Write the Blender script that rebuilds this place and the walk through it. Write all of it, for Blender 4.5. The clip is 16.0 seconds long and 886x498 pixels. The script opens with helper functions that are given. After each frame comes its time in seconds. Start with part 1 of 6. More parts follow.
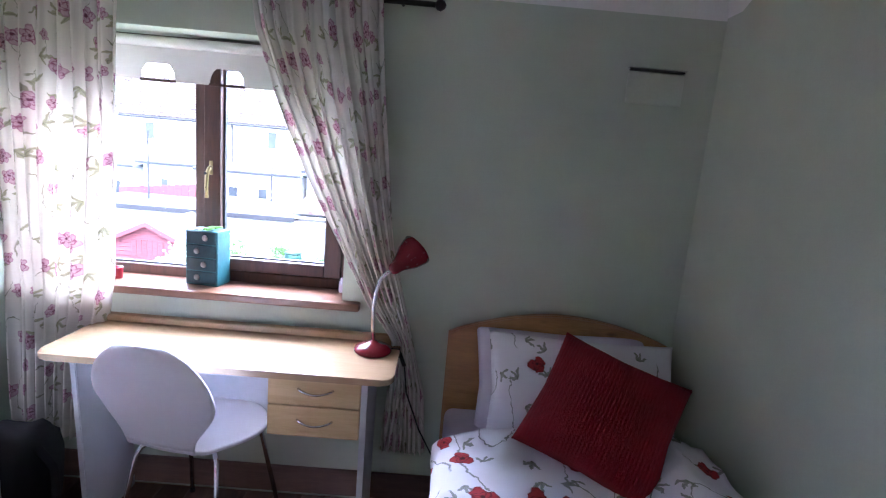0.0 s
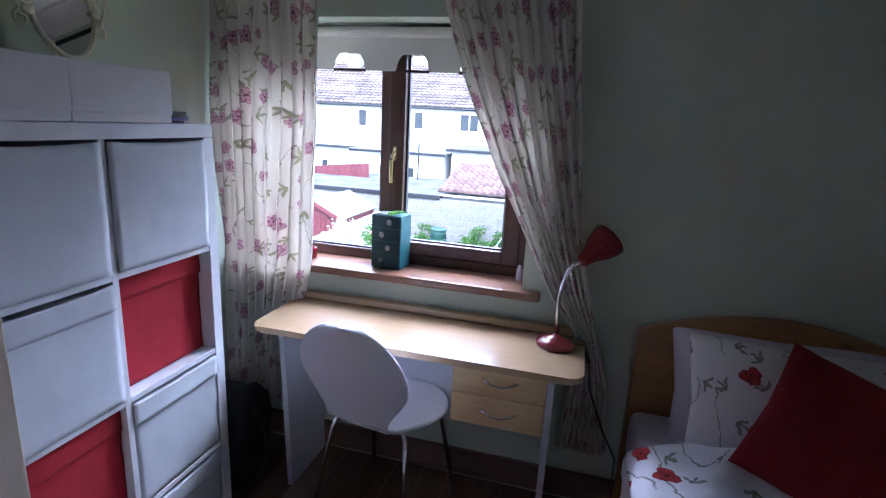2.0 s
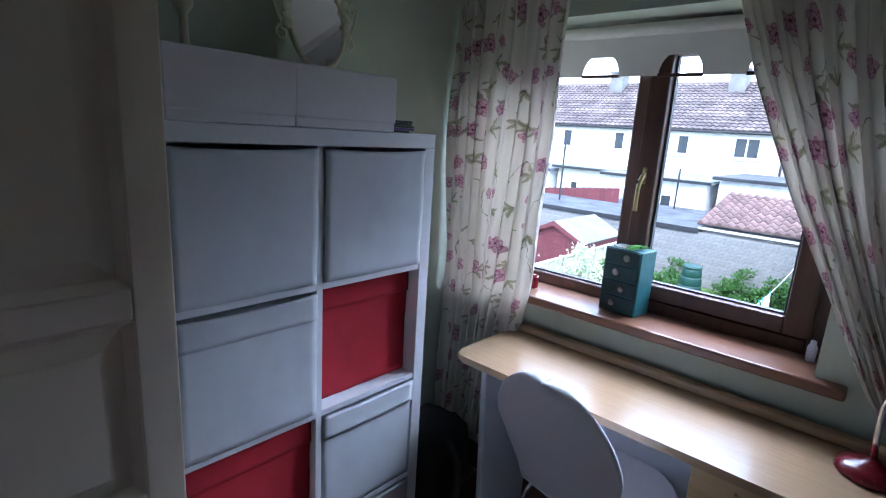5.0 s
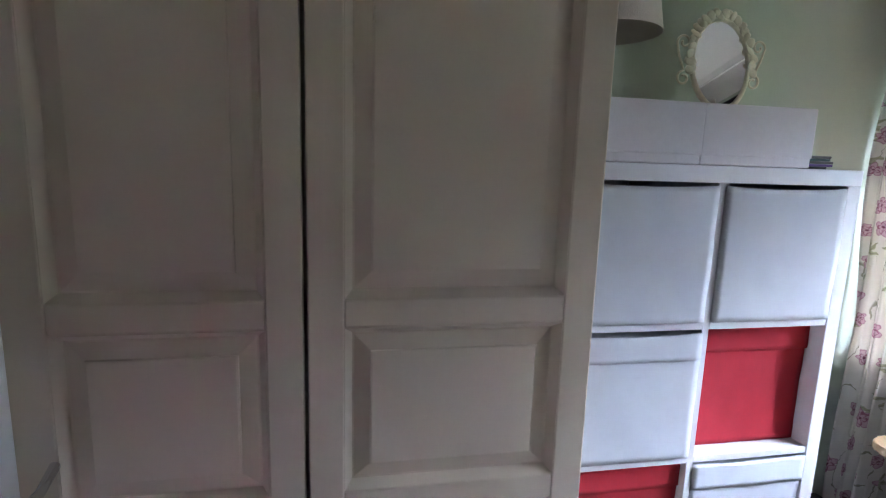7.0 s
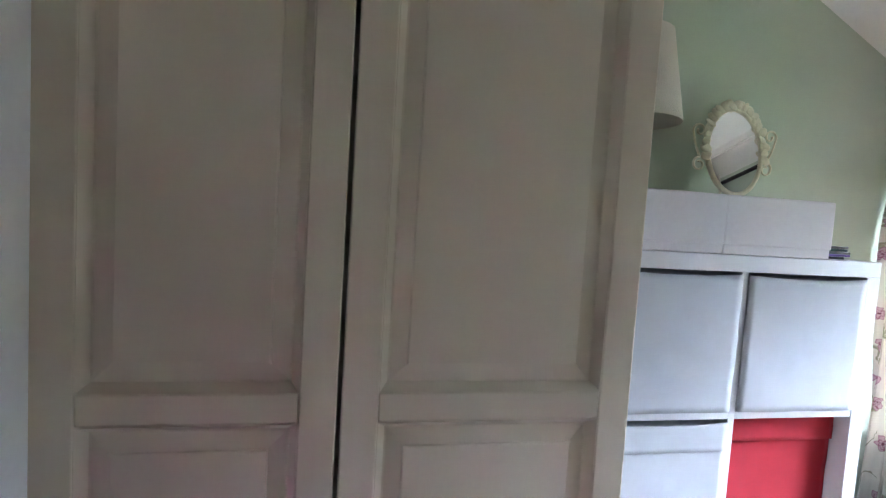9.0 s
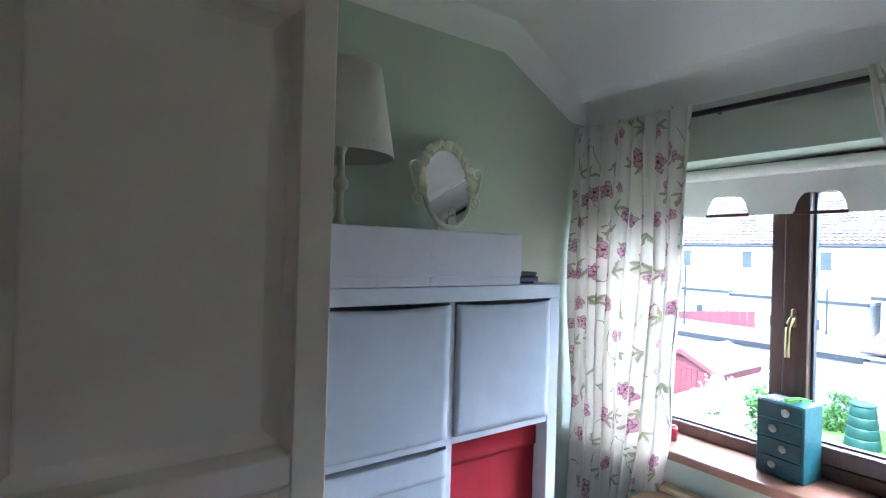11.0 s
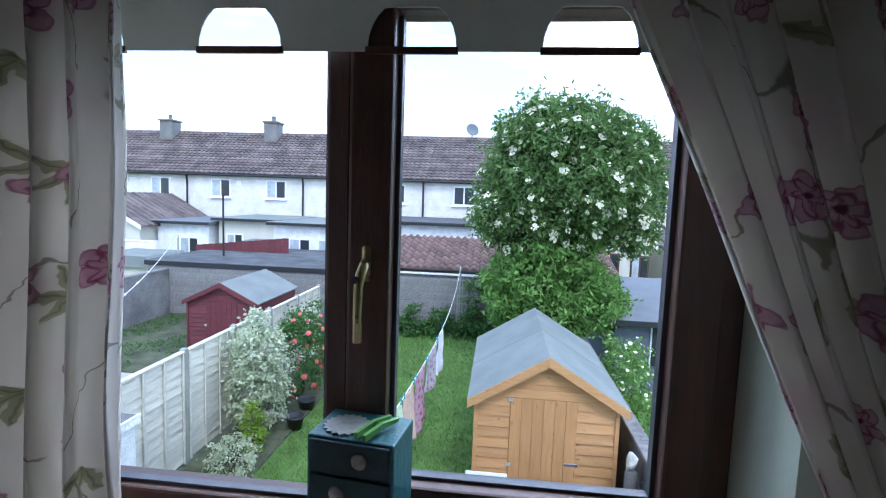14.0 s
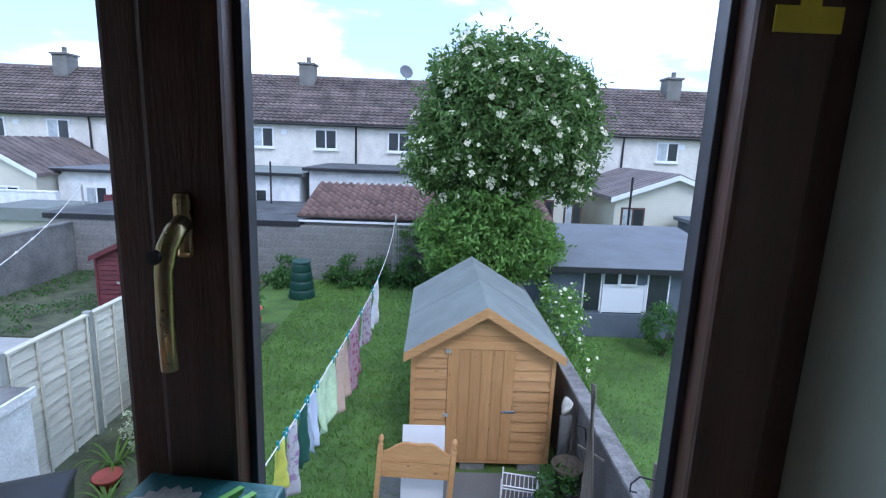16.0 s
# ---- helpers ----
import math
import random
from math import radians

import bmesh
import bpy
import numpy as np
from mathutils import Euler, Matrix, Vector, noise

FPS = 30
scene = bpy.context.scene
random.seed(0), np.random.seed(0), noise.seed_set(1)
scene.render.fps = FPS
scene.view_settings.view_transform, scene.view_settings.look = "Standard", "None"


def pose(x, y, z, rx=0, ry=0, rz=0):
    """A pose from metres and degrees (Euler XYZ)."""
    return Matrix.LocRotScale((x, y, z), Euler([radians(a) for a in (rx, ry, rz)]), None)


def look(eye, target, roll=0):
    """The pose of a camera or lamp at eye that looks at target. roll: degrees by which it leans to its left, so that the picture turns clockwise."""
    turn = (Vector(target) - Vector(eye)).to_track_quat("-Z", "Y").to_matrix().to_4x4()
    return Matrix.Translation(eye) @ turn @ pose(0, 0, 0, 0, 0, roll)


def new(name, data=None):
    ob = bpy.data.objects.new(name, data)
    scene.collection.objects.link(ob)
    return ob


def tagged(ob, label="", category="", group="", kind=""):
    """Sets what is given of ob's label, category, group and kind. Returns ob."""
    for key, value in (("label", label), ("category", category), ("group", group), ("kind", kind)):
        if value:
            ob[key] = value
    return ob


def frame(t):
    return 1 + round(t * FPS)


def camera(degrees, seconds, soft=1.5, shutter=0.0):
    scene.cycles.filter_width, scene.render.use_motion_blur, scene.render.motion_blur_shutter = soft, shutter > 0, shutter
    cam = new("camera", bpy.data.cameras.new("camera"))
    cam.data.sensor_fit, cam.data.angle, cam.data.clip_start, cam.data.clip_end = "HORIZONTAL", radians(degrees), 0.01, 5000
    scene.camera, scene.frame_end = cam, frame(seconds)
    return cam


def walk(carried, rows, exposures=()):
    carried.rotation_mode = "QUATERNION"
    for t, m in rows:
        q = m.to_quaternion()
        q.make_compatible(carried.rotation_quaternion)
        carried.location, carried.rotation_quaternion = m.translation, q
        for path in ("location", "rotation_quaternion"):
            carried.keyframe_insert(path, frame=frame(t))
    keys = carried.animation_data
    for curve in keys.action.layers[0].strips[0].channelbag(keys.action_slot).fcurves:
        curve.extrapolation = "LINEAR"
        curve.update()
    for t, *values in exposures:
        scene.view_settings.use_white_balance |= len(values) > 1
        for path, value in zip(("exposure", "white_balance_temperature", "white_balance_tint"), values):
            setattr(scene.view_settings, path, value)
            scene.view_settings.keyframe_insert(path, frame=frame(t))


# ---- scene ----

cam = camera(81.8, 16.0, 1.15)
PATH = [
    (0, (1.692, -1.892, 1.497), (1.723, 0.076, 1.142), 4.9),
    (0.5, (1.714, -1.917, 1.486), (1.648, 0.047, 1.112), 5.1),
    (1, (1.622, -1.975, 1.512), (1.433, -0.030, 1.085), 5.3),
    (1.5, (1.561, -1.882, 1.532), (1.224, 0.032, 1.061), 4.8),
    (2, (1.501, -1.817, 1.507), (1.017, 0.064, 1.028), 3.1),
    (2.5, (1.439, -1.782, 1.493), (0.879, 0.070, 0.986), 3.0),
    (3, (1.446, -1.762, 1.489), (0.792, 0.057, 0.977), 3.0),
    (3.2, (1.430, -1.758, 1.491), (0.775, 0.061, 0.975), 2.8),
    (5.3, (1.418, -1.522, 1.470), (0.004, -0.167, 1.065), 3.5),
    (5.5, (1.399, -1.541, 1.450), (-0.083, -0.250, 1.081), 3.4),
    (6, (1.434, -1.611, 1.478), (-0.241, -0.595, 1.075), 3.2),
    (6.5, (1.437, -1.609, 1.452), (-0.419, -0.959, 1.088), 1.9),
    (7, (1.442, -1.688, 1.449), (-0.495, -1.310, 1.122), 1.8),
    (7.5, (1.437, -1.755, 1.459), (-0.515, -1.483, 1.120), 3.0),
    (8, (1.425, -1.773, 1.503), (-0.526, -1.528, 1.134), 3.4),
    (8.2, (1.423, -1.774, 1.497), (-0.540, -1.526, 1.207), 2.9),
    (10.5, (1.418, -1.662, 1.563), (-0.445, -0.943, 1.669), 3.3),
    (11, (1.407, -1.584, 1.552), (-0.223, -0.426, 1.559), 1.6),
    (11.5, (1.312, -1.415, 1.518), (-0.086, 0.009, 1.384), 2.5),
    (12, (1.182, -1.243, 1.520), (0.191, 0.493, 1.456), -0.2),
    (12.5, (1.076, -1.085, 1.502), (0.443, 0.801, 1.297), 0.6),
    (13, (1.031, -0.840, 1.483), (0.548, 1.095, 1.336), 1.5),
    (13.5, (1.004, -0.670, 1.486), (0.612, 1.282, 1.296), 2.9),
    (14, (0.937, -0.524, 1.481), (0.724, 1.454, 1.278), 2.0),
    (14.5, (0.892, -0.382, 1.490), (0.913, 1.610, 1.315), 0.9),
    (15, (0.913, -0.274, 1.482), (0.967, 1.711, 1.241), 1.8),
    (15.5, (0.932, -0.211, 1.459), (0.998, 1.761, 1.134), 1.7),
    (16, (0.947, -0.167, 1.446), (0.988, 1.794, 1.051), 2.2),
]
STOPS = [(0, 4.4, 5600, 31), (0.5, 4.35, 5600, 31), (1.0, 3.9, 5500, 29), (1.5, 3.5, 5400, 27), (2.0, 3.15, 5450, 27), (3.0, 2.75, 5450, 26), (5.5, 2.55, 5450, 20), (6.0, 3.0, 5550, 22),
         (6.5, 3.55, 5700, 22), (7.2, 4.3, 5900, 22), (8.2, 4.7, 5900, 20), (10.5, 4.5, 5850, 16), (11.0, 3.9, 5400, 16), (11.5, 3.25, 5400, 15), (12.0, 2.45, 5400, 15), (12.5, 2.15, 5450, 15),
         (13.0, 1.75, 5500, 16), (13.5, 1.3, 5500, 16), (14.0, 1.2, 5500, 19), (14.5, 0.72, 5500, 21), (16.0, 0.68, 5500, 21)]
walk(cam, [(t, look(eye, target, roll)) for t, eye, target, roll in PATH], STOPS)

# ---- world, sun ----
def node(nt, kind, props=None, **ins):
    n = nt.nodes.new(kind)
    for k, v in (props or {}).items():
        setattr(n, k, v)
    for k, v in ins.items():
        key = int(k[1:]) if k[0] == "i" and k[1:].isdigit() else k.replace("_", " ")
        if isinstance(v, bpy.types.NodeSocket):
            nt.links.new(v, n.inputs[key])
        else:
            n.inputs[key].default_value = v
    return n


def math_node(nt, op, a, b=0.0, clamp=False):
    return node(nt, "ShaderNodeMath", {"operation": op, "use_clamp": clamp}, i0=a, i1=b).outputs[0]


def vec_node(nt, op, a, b=(0, 0, 0)):
    n = node(nt, "ShaderNodeVectorMath", {"operation": op}, i0=a, i1=b)
    return n.outputs["Value"] if op in ("LENGTH", "DOT_PRODUCT", "DISTANCE") else n.outputs["Vector"]


def mix_col(nt, fac, a, b, blend="MIX"):
    return node(nt, "ShaderNodeMixRGB", {"blend_type": blend}, i0=fac, i1=a, i2=b).outputs[0]


def smooth_step(nt, x, lo, hi):
    n = node(nt, "ShaderNodeMapRange", {"interpolation_type": "SMOOTHSTEP"})
    nt.links.new(x, n.inputs[0])
    n.inputs[1].default_value, n.inputs[2].default_value = lo, hi
    return n.outputs[0]


def rgba(c):
    return (c[0], c[1], c[2], 1.0)


world = bpy.data.worlds.new("overcast_sky")
scene.world = world
world.use_nodes = True
wt = world.node_tree
bg = wt.nodes["Background"]
SUN_EL, SUN_ROT = radians(50), radians(165)
sky = node(wt, "ShaderNodeTexSky", {"sky_type": "NISHITA", "sun_disc": False, "sun_elevation": SUN_EL, "sun_rotation": SUN_ROT})
gen = node(wt, "ShaderNodeTexCoord").outputs["Generated"]
flat = vec_node(wt, "ADD", vec_node(wt, "MULTIPLY", gen, (1.0, 1.0, 3.2)), (1.7, 0.3, 0.5))
cl = node(wt, "ShaderNodeTexNoise", None, Vector=flat, Scale=1.7, Detail=6.0, Roughness=0.55).outputs[0]
cover = smooth_step(wt, cl, 0.48, 0.66)
skycol = mix_col(wt, 1.0, sky.outputs[0], (0.16, 0.16, 0.16, 1), "MULTIPLY")
soft_grey = node(wt, "ShaderNodeTexNoise", None, Vector=vec_node(wt, "ADD", flat, (4.1, 2.2, 0.9)), Scale=2.6, Detail=5.0, Roughness=0.55).outputs[0]
billow = mix_col(wt, smooth_step(wt, soft_grey, 0.46, 0.66), (2.25, 2.46, 2.80, 1), (1.15, 1.30, 1.52, 1))
clouds = mix_col(wt, cover, mix_col(wt, 0.75, skycol, (0.50, 0.67, 0.84, 1)), billow)
wt.links.new(clouds, bg.inputs[0])
bg.inputs[1].default_value = 1.0
sun = new("sun", bpy.data.lights.new("sun", "SUN"))
sun.data.energy, sun.data.angle, sun.data.color = 0.7, radians(14), (1.0, 0.96, 0.9)
sun.matrix_world = look((0, 0, 20), (0 - math.sin(SUN_ROT) * 20 / math.tan(SUN_EL), -math.cos(SUN_ROT) * 20 / math.tan(SUN_EL), 0))

# area lamp added outside, above view: extra sky light to brighten the room
skylight = new("added_window_lamp", bpy.data.lights.new("added_window_lamp", "AREA"))
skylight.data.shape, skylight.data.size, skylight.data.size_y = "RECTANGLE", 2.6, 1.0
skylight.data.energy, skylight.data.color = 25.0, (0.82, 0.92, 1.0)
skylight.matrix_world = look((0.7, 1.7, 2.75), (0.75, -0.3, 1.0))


# ---- materials ----
def surface(name, col, rough=0.6, var=0.12, scale=6.0, bump=0.1, bscale=90.0, metal=0.0, stretch=(1, 1, 1), rand=0.0, coat=0.0, col2=None, island=False):
    m = bpy.data.materials.new(name)
    m.use_nodes = True
    nt = m.node_tree
    b = nt.nodes["Principled BSDF"]
    co = vec_node(nt, "MULTIPLY", node(nt, "ShaderNodeTexCoord").outputs["Object"], stretch)
    big = node(nt, "ShaderNodeTexNoise", None, Vector=co, Scale=scale, Detail=4.0, Roughness=0.6).outputs[0]
    fine = node(nt, "ShaderNodeTexNoise", None, Vector=co, Scale=bscale, Detail=3.0).outputs[0]
    f = math_node(nt, "ADD", math_node(nt, "MULTIPLY", big, 0.7), math_node(nt, "MULTIPLY", fine, 0.3))
    f = smooth_step(nt, f, 0.3, 0.7)
    lo = tuple(c * (1 - var) for c in col)
    hi = tuple(min(0.95, c * (1 + var)) for c in (col2 or col))
    c = mix_col(nt, f, rgba(lo), rgba(hi))
    if rand:
        src = node(nt, "ShaderNodeNewGeometry").outputs["Random Per Island"] if island else node(nt, "ShaderNodeObjectInfo").outputs["Random"]
        k = math_node(nt, "ADD", math_node(nt, "MULTIPLY", src, 2 * rand), 1 - rand)
        c = vec_node(nt, "MULTIPLY", c, node(nt, "ShaderNodeCombineXYZ", None, i0=k, i1=k, i2=k).outputs[0])
    nt.links.new(c, b.inputs["Base Color"])
    b.inputs["Metallic"].default_value = metal
    b.inputs["Coat Weight"].default_value = coat
    r = math_node(nt, "ADD", math_node(nt, "MULTIPLY", fine, 0.16), rough - 0.08, True)
    nt.links.new(r, b.inputs["Roughness"])
    if bump:
        bn = node(nt, "ShaderNodeBump", None, Strength=bump, Distance=0.01, Height=f)
        nt.links.new(bn.outputs[0], b.inputs["Normal"])
    return m


def wood(name, col, dark, along=(1, 12, 12), rough=0.45, scale=3.0, coat=0.0, rand=0.0, knots=0.0):
    m = bpy.data.materials.new(name)
    m.use_nodes = True
    nt = m.node_tree
    b = nt.nodes["Principled BSDF"]
    co = node(nt, "ShaderNodeTexCoord").outputs["Object"]
    if rand:
        r = node(nt, "ShaderNodeObjectInfo").outputs["Random"]
        co = vec_node(nt, "ADD", co, node(nt, "ShaderNodeCombineXYZ", None, i0=math_node(nt, "MULTIPLY", r, 37.0), i1=math_node(nt, "MULTIPLY", r, 11.0), i2=r).outputs[0])
    s = vec_node(nt, "MULTIPLY", co, along)
    a = node(nt, "ShaderNodeTexNoise", None, Vector=s, Scale=scale, Detail=5.0, Roughness=0.65, Distortion=0.6).outputs[0]
    f2 = node(nt, "ShaderNodeTexNoise", None, Vector=s, Scale=scale * 9, Detail=2.0).outputs[0]
    f = smooth_step(nt, math_node(nt, "ADD", math_node(nt, "MULTIPLY", a, 0.75), math_node(nt, "MULTIPLY", f2, 0.25)), 0.32, 0.68)
    c = mix_col(nt, f, rgba(dark), rgba(col))
    if knots:
        v = node(nt, "ShaderNodeTexVoronoi", None, Vector=vec_node(nt, "MULTIPLY", co, tuple(2.2 if k < 5 else 5.0 for k in along)), Scale=2.0).outputs["Distance"]
        c = mix_col(nt, math_node(nt, "MULTIPLY", smooth_step(nt, v, 0.16, 0.05), knots), c, rgba(tuple(k * 0.35 for k in dark)))
    if rand:
        k = math_node(nt, "ADD", math_node(nt, "MULTIPLY", r, 2 * rand), 1 - rand)
        c = vec_node(nt, "MULTIPLY", c, node(nt, "ShaderNodeCombineXYZ", None, i0=k, i1=k, i2=k).outputs[0])
    nt.links.new(c, b.inputs["Base Color"])
    b.inputs["Roughness"].default_value = rough
    b.inputs["Coat Weight"].default_value = coat
    bn = node(nt, "ShaderNodeBump", None, Strength=0.12, Distance=0.004, Height=f)
    nt.links.new(bn.outputs[0], b.inputs["Normal"])
    return m


def printed(name, base, petals, dark, leaf, per_metre, radius, density=0.5, translucent=0.0, leaf_gap=1.25, weave=900.0, stem=1.0, lobes=5.0, rough=0.85):
    """Cloth with printed flowers, leaves and fine stems, laid out on the cloth's own UV in metres."""
    m = bpy.data.materials.new(name)
    m.use_nodes = True
    nt = m.node_tree
    b = nt.nodes["Principled BSDF"]
    uv = node(nt, "ShaderNodeTexCoord").outputs["UV"]
    wob = node(nt, "ShaderNodeTexNoise", None, Vector=uv, Scale=38.0, Detail=2.0).outputs["Color"]
    uvw = vec_node(nt, "ADD", uv, vec_node(nt, "MULTIPLY", vec_node(nt, "SUBTRACT", wob, (0.5, 0.5, 0.5)), (0.028, 0.028, 0)))
    c = rgba(base)
    # stems
    s1 = node(nt, "ShaderNodeTexNoise", {"noise_dimensions": "2D"}, Vector=vec_node(nt, "MULTIPLY", uvw, (1.9, 0.9, 1)), Scale=per_metre * 0.55, Detail=0.0).outputs[0]
    s2 = node(nt, "ShaderNodeTexNoise", {"noise_dimensions": "2D"}, Vector=vec_node(nt, "ADD", uv, (7.3, 2.1, 0)), Scale=per_metre * 0.7, Detail=0.0).outputs[0]
    line = math_node(nt, "MULTIPLY", smooth_step(nt, math_node(nt, "ABSOLUTE", math_node(nt, "SUBTRACT", s1, 0.5)), 0.011, 0.004), smooth_step(nt, s2, 0.50, 0.54))
    c = mix_col(nt, math_node(nt, "MULTIPLY", line, 0.8 * stem), c, rgba(tuple(k * 0.6 for k in leaf)))

    def cells(offset, gap):
        p = vec_node(nt, "MULTIPLY", vec_node(nt, "ADD", uvw, offset), (per_metre * gap, per_metre * gap, 0))
        v = node(nt, "ShaderNodeTexVoronoi", {"voronoi_dimensions": "2D"}, Vector=p, Scale=1.0, Randomness=0.75)
        rnd = node(nt, "ShaderNodeSeparateColor", None, i0=v.outputs["Color"])
        return vec_node(nt, "SUBTRACT", p, v.outputs["Position"]), rnd.outputs[0], rnd.outputs[1]

    # leaves: two pointed blades a cell, turned at random
    d, r1, r2 = cells((3.1, 1.7, 0), leaf_gap)
    for turn in (0.0, 0.8, 1.7):
        ang = math_node(nt, "ADD", math_node(nt, "MULTIPLY", r1, 6.28), turn)
        q = node(nt, "ShaderNodeVectorRotate", {"rotation_type": "Z_AXIS"}, Vector=d, Angle=ang).outputs[0]
        xyz = node(nt, "ShaderNodeSeparateXYZ", None, i0=q)
        x = math_node(nt, "SUBTRACT", xyz.outputs[0], 0.16)
        e = math_node(nt, "ADD", math_node(nt, "POWER", math_node(nt, "MULTIPLY", x, 1 / 0.19), 2.0), math_node(nt, "POWER", math_node(nt, "MULTIPLY", xyz.outputs[1], 1 / 0.052), 2.0))
        mask = math_node(nt, "MULTIPLY", smooth_step(nt, e, 1.1, 0.8), math_node(nt, "GREATER_THAN", r2, 0.30))
        vein = smooth_step(nt, math_node(nt, "ABSOLUTE", xyz.outputs[1]), 0.0, 0.02)
        c = mix_col(nt, math_node(nt, "MULTIPLY", mask, 0.85), c, mix_col(nt, vein, rgba(tuple(k * 0.55 for k in leaf)), rgba(leaf)))
    # flowers
    d, r1, r2 = cells((0, 0, 0), 1.0)
    xyz = node(nt, "ShaderNodeSeparateXYZ", None, i0=d)
    rad = vec_node(nt, "LENGTH", d)
    ang = math_node(nt, "ADD", math_node(nt, "ARCTAN2", xyz.outputs[1], xyz.outputs[0]), math_node(nt, "MULTIPLY", r1, 6.28))
    lobe = math_node(nt, "ABSOLUTE", math_node(nt, "COSINE", math_node(nt, "MULTIPLY", ang, lobes / 2)))
    size = math_node(nt, "MULTIPLY", math_node(nt, "ADD", math_node(nt, "MULTIPLY", r1, 0.5), 0.7), radius)
    edge = math_node(nt, "MULTIPLY", size, math_node(nt, "ADD", math_node(nt, "MULTIPLY", lobe, 0.35), 0.7))
    rel = math_node(nt, "DIVIDE", rad, edge)
    mask = math_node(nt, "MULTIPLY", smooth_step(nt, rel, 1.04, 0.94), math_node(nt, "LESS_THAN", r2, density))
    streak = node(nt, "ShaderNodeTexNoise", None, Vector=vec_node(nt, "MULTIPLY", uv, (1, 1, 0)), Scale=160.0, Detail=2.0).outputs[0]
    tone = math_node(nt, "ADD", math_node(nt, "MULTIPLY", smooth_step(nt, lobe, 0.0, 0.55), 0.65), math_node(nt, "MULTIPLY", streak, 0.45), True)
    rim = smooth_step(nt, rel, 0.80, 0.97)
    fc = mix_col(nt, tone, rgba(dark), rgba(petals))
    fc = mix_col(nt, math_node(nt, "MULTIPLY", rim, 0.6), fc, rgba(dark))
    # a second, turned ring of petals with dark outlines
    ang2 = math_node(nt, "ADD", ang, 0.9)
    lobe2 = math_node(nt, "ABSOLUTE", math_node(nt, "COSINE", math_node(nt, "MULTIPLY", ang2, lobes / 2)))
    rel2 = math_node(nt, "DIVIDE", rad, math_node(nt, "MULTIPLY", size, math_node(nt, "ADD", math_node(nt, "MULTIPLY", lobe2, 0.30), 0.36)))
    ring = math_node(nt, "MULTIPLY", smooth_step(nt, rel2, 0.74, 0.92), smooth_step(nt, rel2, 1.12, 0.98))
    fc = mix_col(nt, math_node(nt, "MULTIPLY", ring, 0.85), fc, rgba(dark))
    fc = mix_col(nt, smooth_step(nt, rel, 0.24, 0.10), fc, rgba(tuple(k * 0.6 for k in dark)))
    c = mix_col(nt, mask, c, fc)
    nt.links.new(c, b.inputs["Base Color"])
    b.inputs["Roughness"].default_value = rough
    wv = node(nt, "ShaderNodeTexNoise", None, Vector=uv, Scale=weave, Detail=1.0).outputs[0]
    nt.links.new(node(nt, "ShaderNodeBump", None, Strength=0.15, Distance=0.002, Height=wv).outputs[0], b.inputs["Normal"])
    if translucent:
        t = node(nt, "ShaderNodeBsdfTranslucent")
        nt.links.new(c, t.inputs[0])
        mx = node(nt, "ShaderNodeMixShader", None, i0=translucent, i1=b.outputs[0], i2=t.outputs[0])
        nt.links.new(mx.outputs[0], nt.nodes["Material Output"].inputs[0])
    return m


def glassy(name):
    m = bpy.data.materials.new(name)
    m.use_nodes = True
    b = m.node_tree.nodes["Principled BSDF"]
    b.inputs["Base Color"].default_value = (0.97, 0.99, 0.98, 1)
    b.inputs["Roughness"].default_value = 0.0
    b.inputs["Transmission Weight"].default_value = 1.0
    b.inputs["IOR"].default_value = 1.02
    return m


def leafy(name, col, rough=0.55, rand=0.35, back=0.35):
    m = surface(name, col, rough, 0.25, 3.0, 0.0, 40.0, rand=rand, island=True)
    nt = m.node_tree
    b = nt.nodes["Principled BSDF"]
    t = node(nt, "ShaderNodeBsdfTranslucent")
    t.inputs[0].default_value = rgba(tuple(k * 1.4 for k in col))
    mx = node(nt, "ShaderNodeMixShader", None, i0=back, i1=b.outputs[0], i2=t.outputs[0])
    nt.links.new(mx.outputs[0], nt.nodes["Material Output"].inputs[0])
    return m


SAGE = surface("sage_wall_paint", (0.51, 0.56, 0.45), 0.75, 0.05, 2.5, 0.04, 180)
WHITE = surface("white_gloss_paint", (0.82, 0.81, 0.80), 0.35, 0.04, 5, 0.03, 60)
CEIL = surface("ceiling_paint", (0.80, 0.79, 0.74), 0.8, 0.04, 2, 0.06, 120)
LAMWHITE = surface("white_laminate", (0.72, 0.73, 0.75), 0.38, 0.03, 4, 0.02, 120)
FABWHITE = surface("white_box_fabric", (0.53, 0.555, 0.575), 0.9, 0.03, 9, 0.10, 600)
FABRED = surface("red_box_fabric", (0.42, 0.012, 0.025), 0.9, 0.10, 9, 0.12, 600)
CARD = surface("white_card", (0.72, 0.70, 0.72), 0.7, 0.04, 6, 0.05, 90)
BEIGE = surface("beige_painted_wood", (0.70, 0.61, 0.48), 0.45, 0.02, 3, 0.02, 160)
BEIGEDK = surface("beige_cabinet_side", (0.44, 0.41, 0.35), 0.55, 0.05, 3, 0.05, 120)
BIRCH = wood("birch_laminate", (0.46, 0.305, 0.175), (0.42, 0.27, 0.15), (1.2, 22, 22), 0.22, 3.0, 0.6)
BIRCHDR = wood("birch_drawer_front", (0.62, 0.42, 0.22), (0.53, 0.34, 0.16), (1.2, 14, 14), 0.4, 3.0)
GREYPANEL = surface("pale_grey_laminate", (0.52, 0.54, 0.58), 0.45, 0.04, 4, 0.03, 120)
FRAMEBR = wood("brown_window_frame", (0.105, 0.046, 0.030), (0.062, 0.028, 0.019), (14, 14, 1.2), 0.4, 3.0)
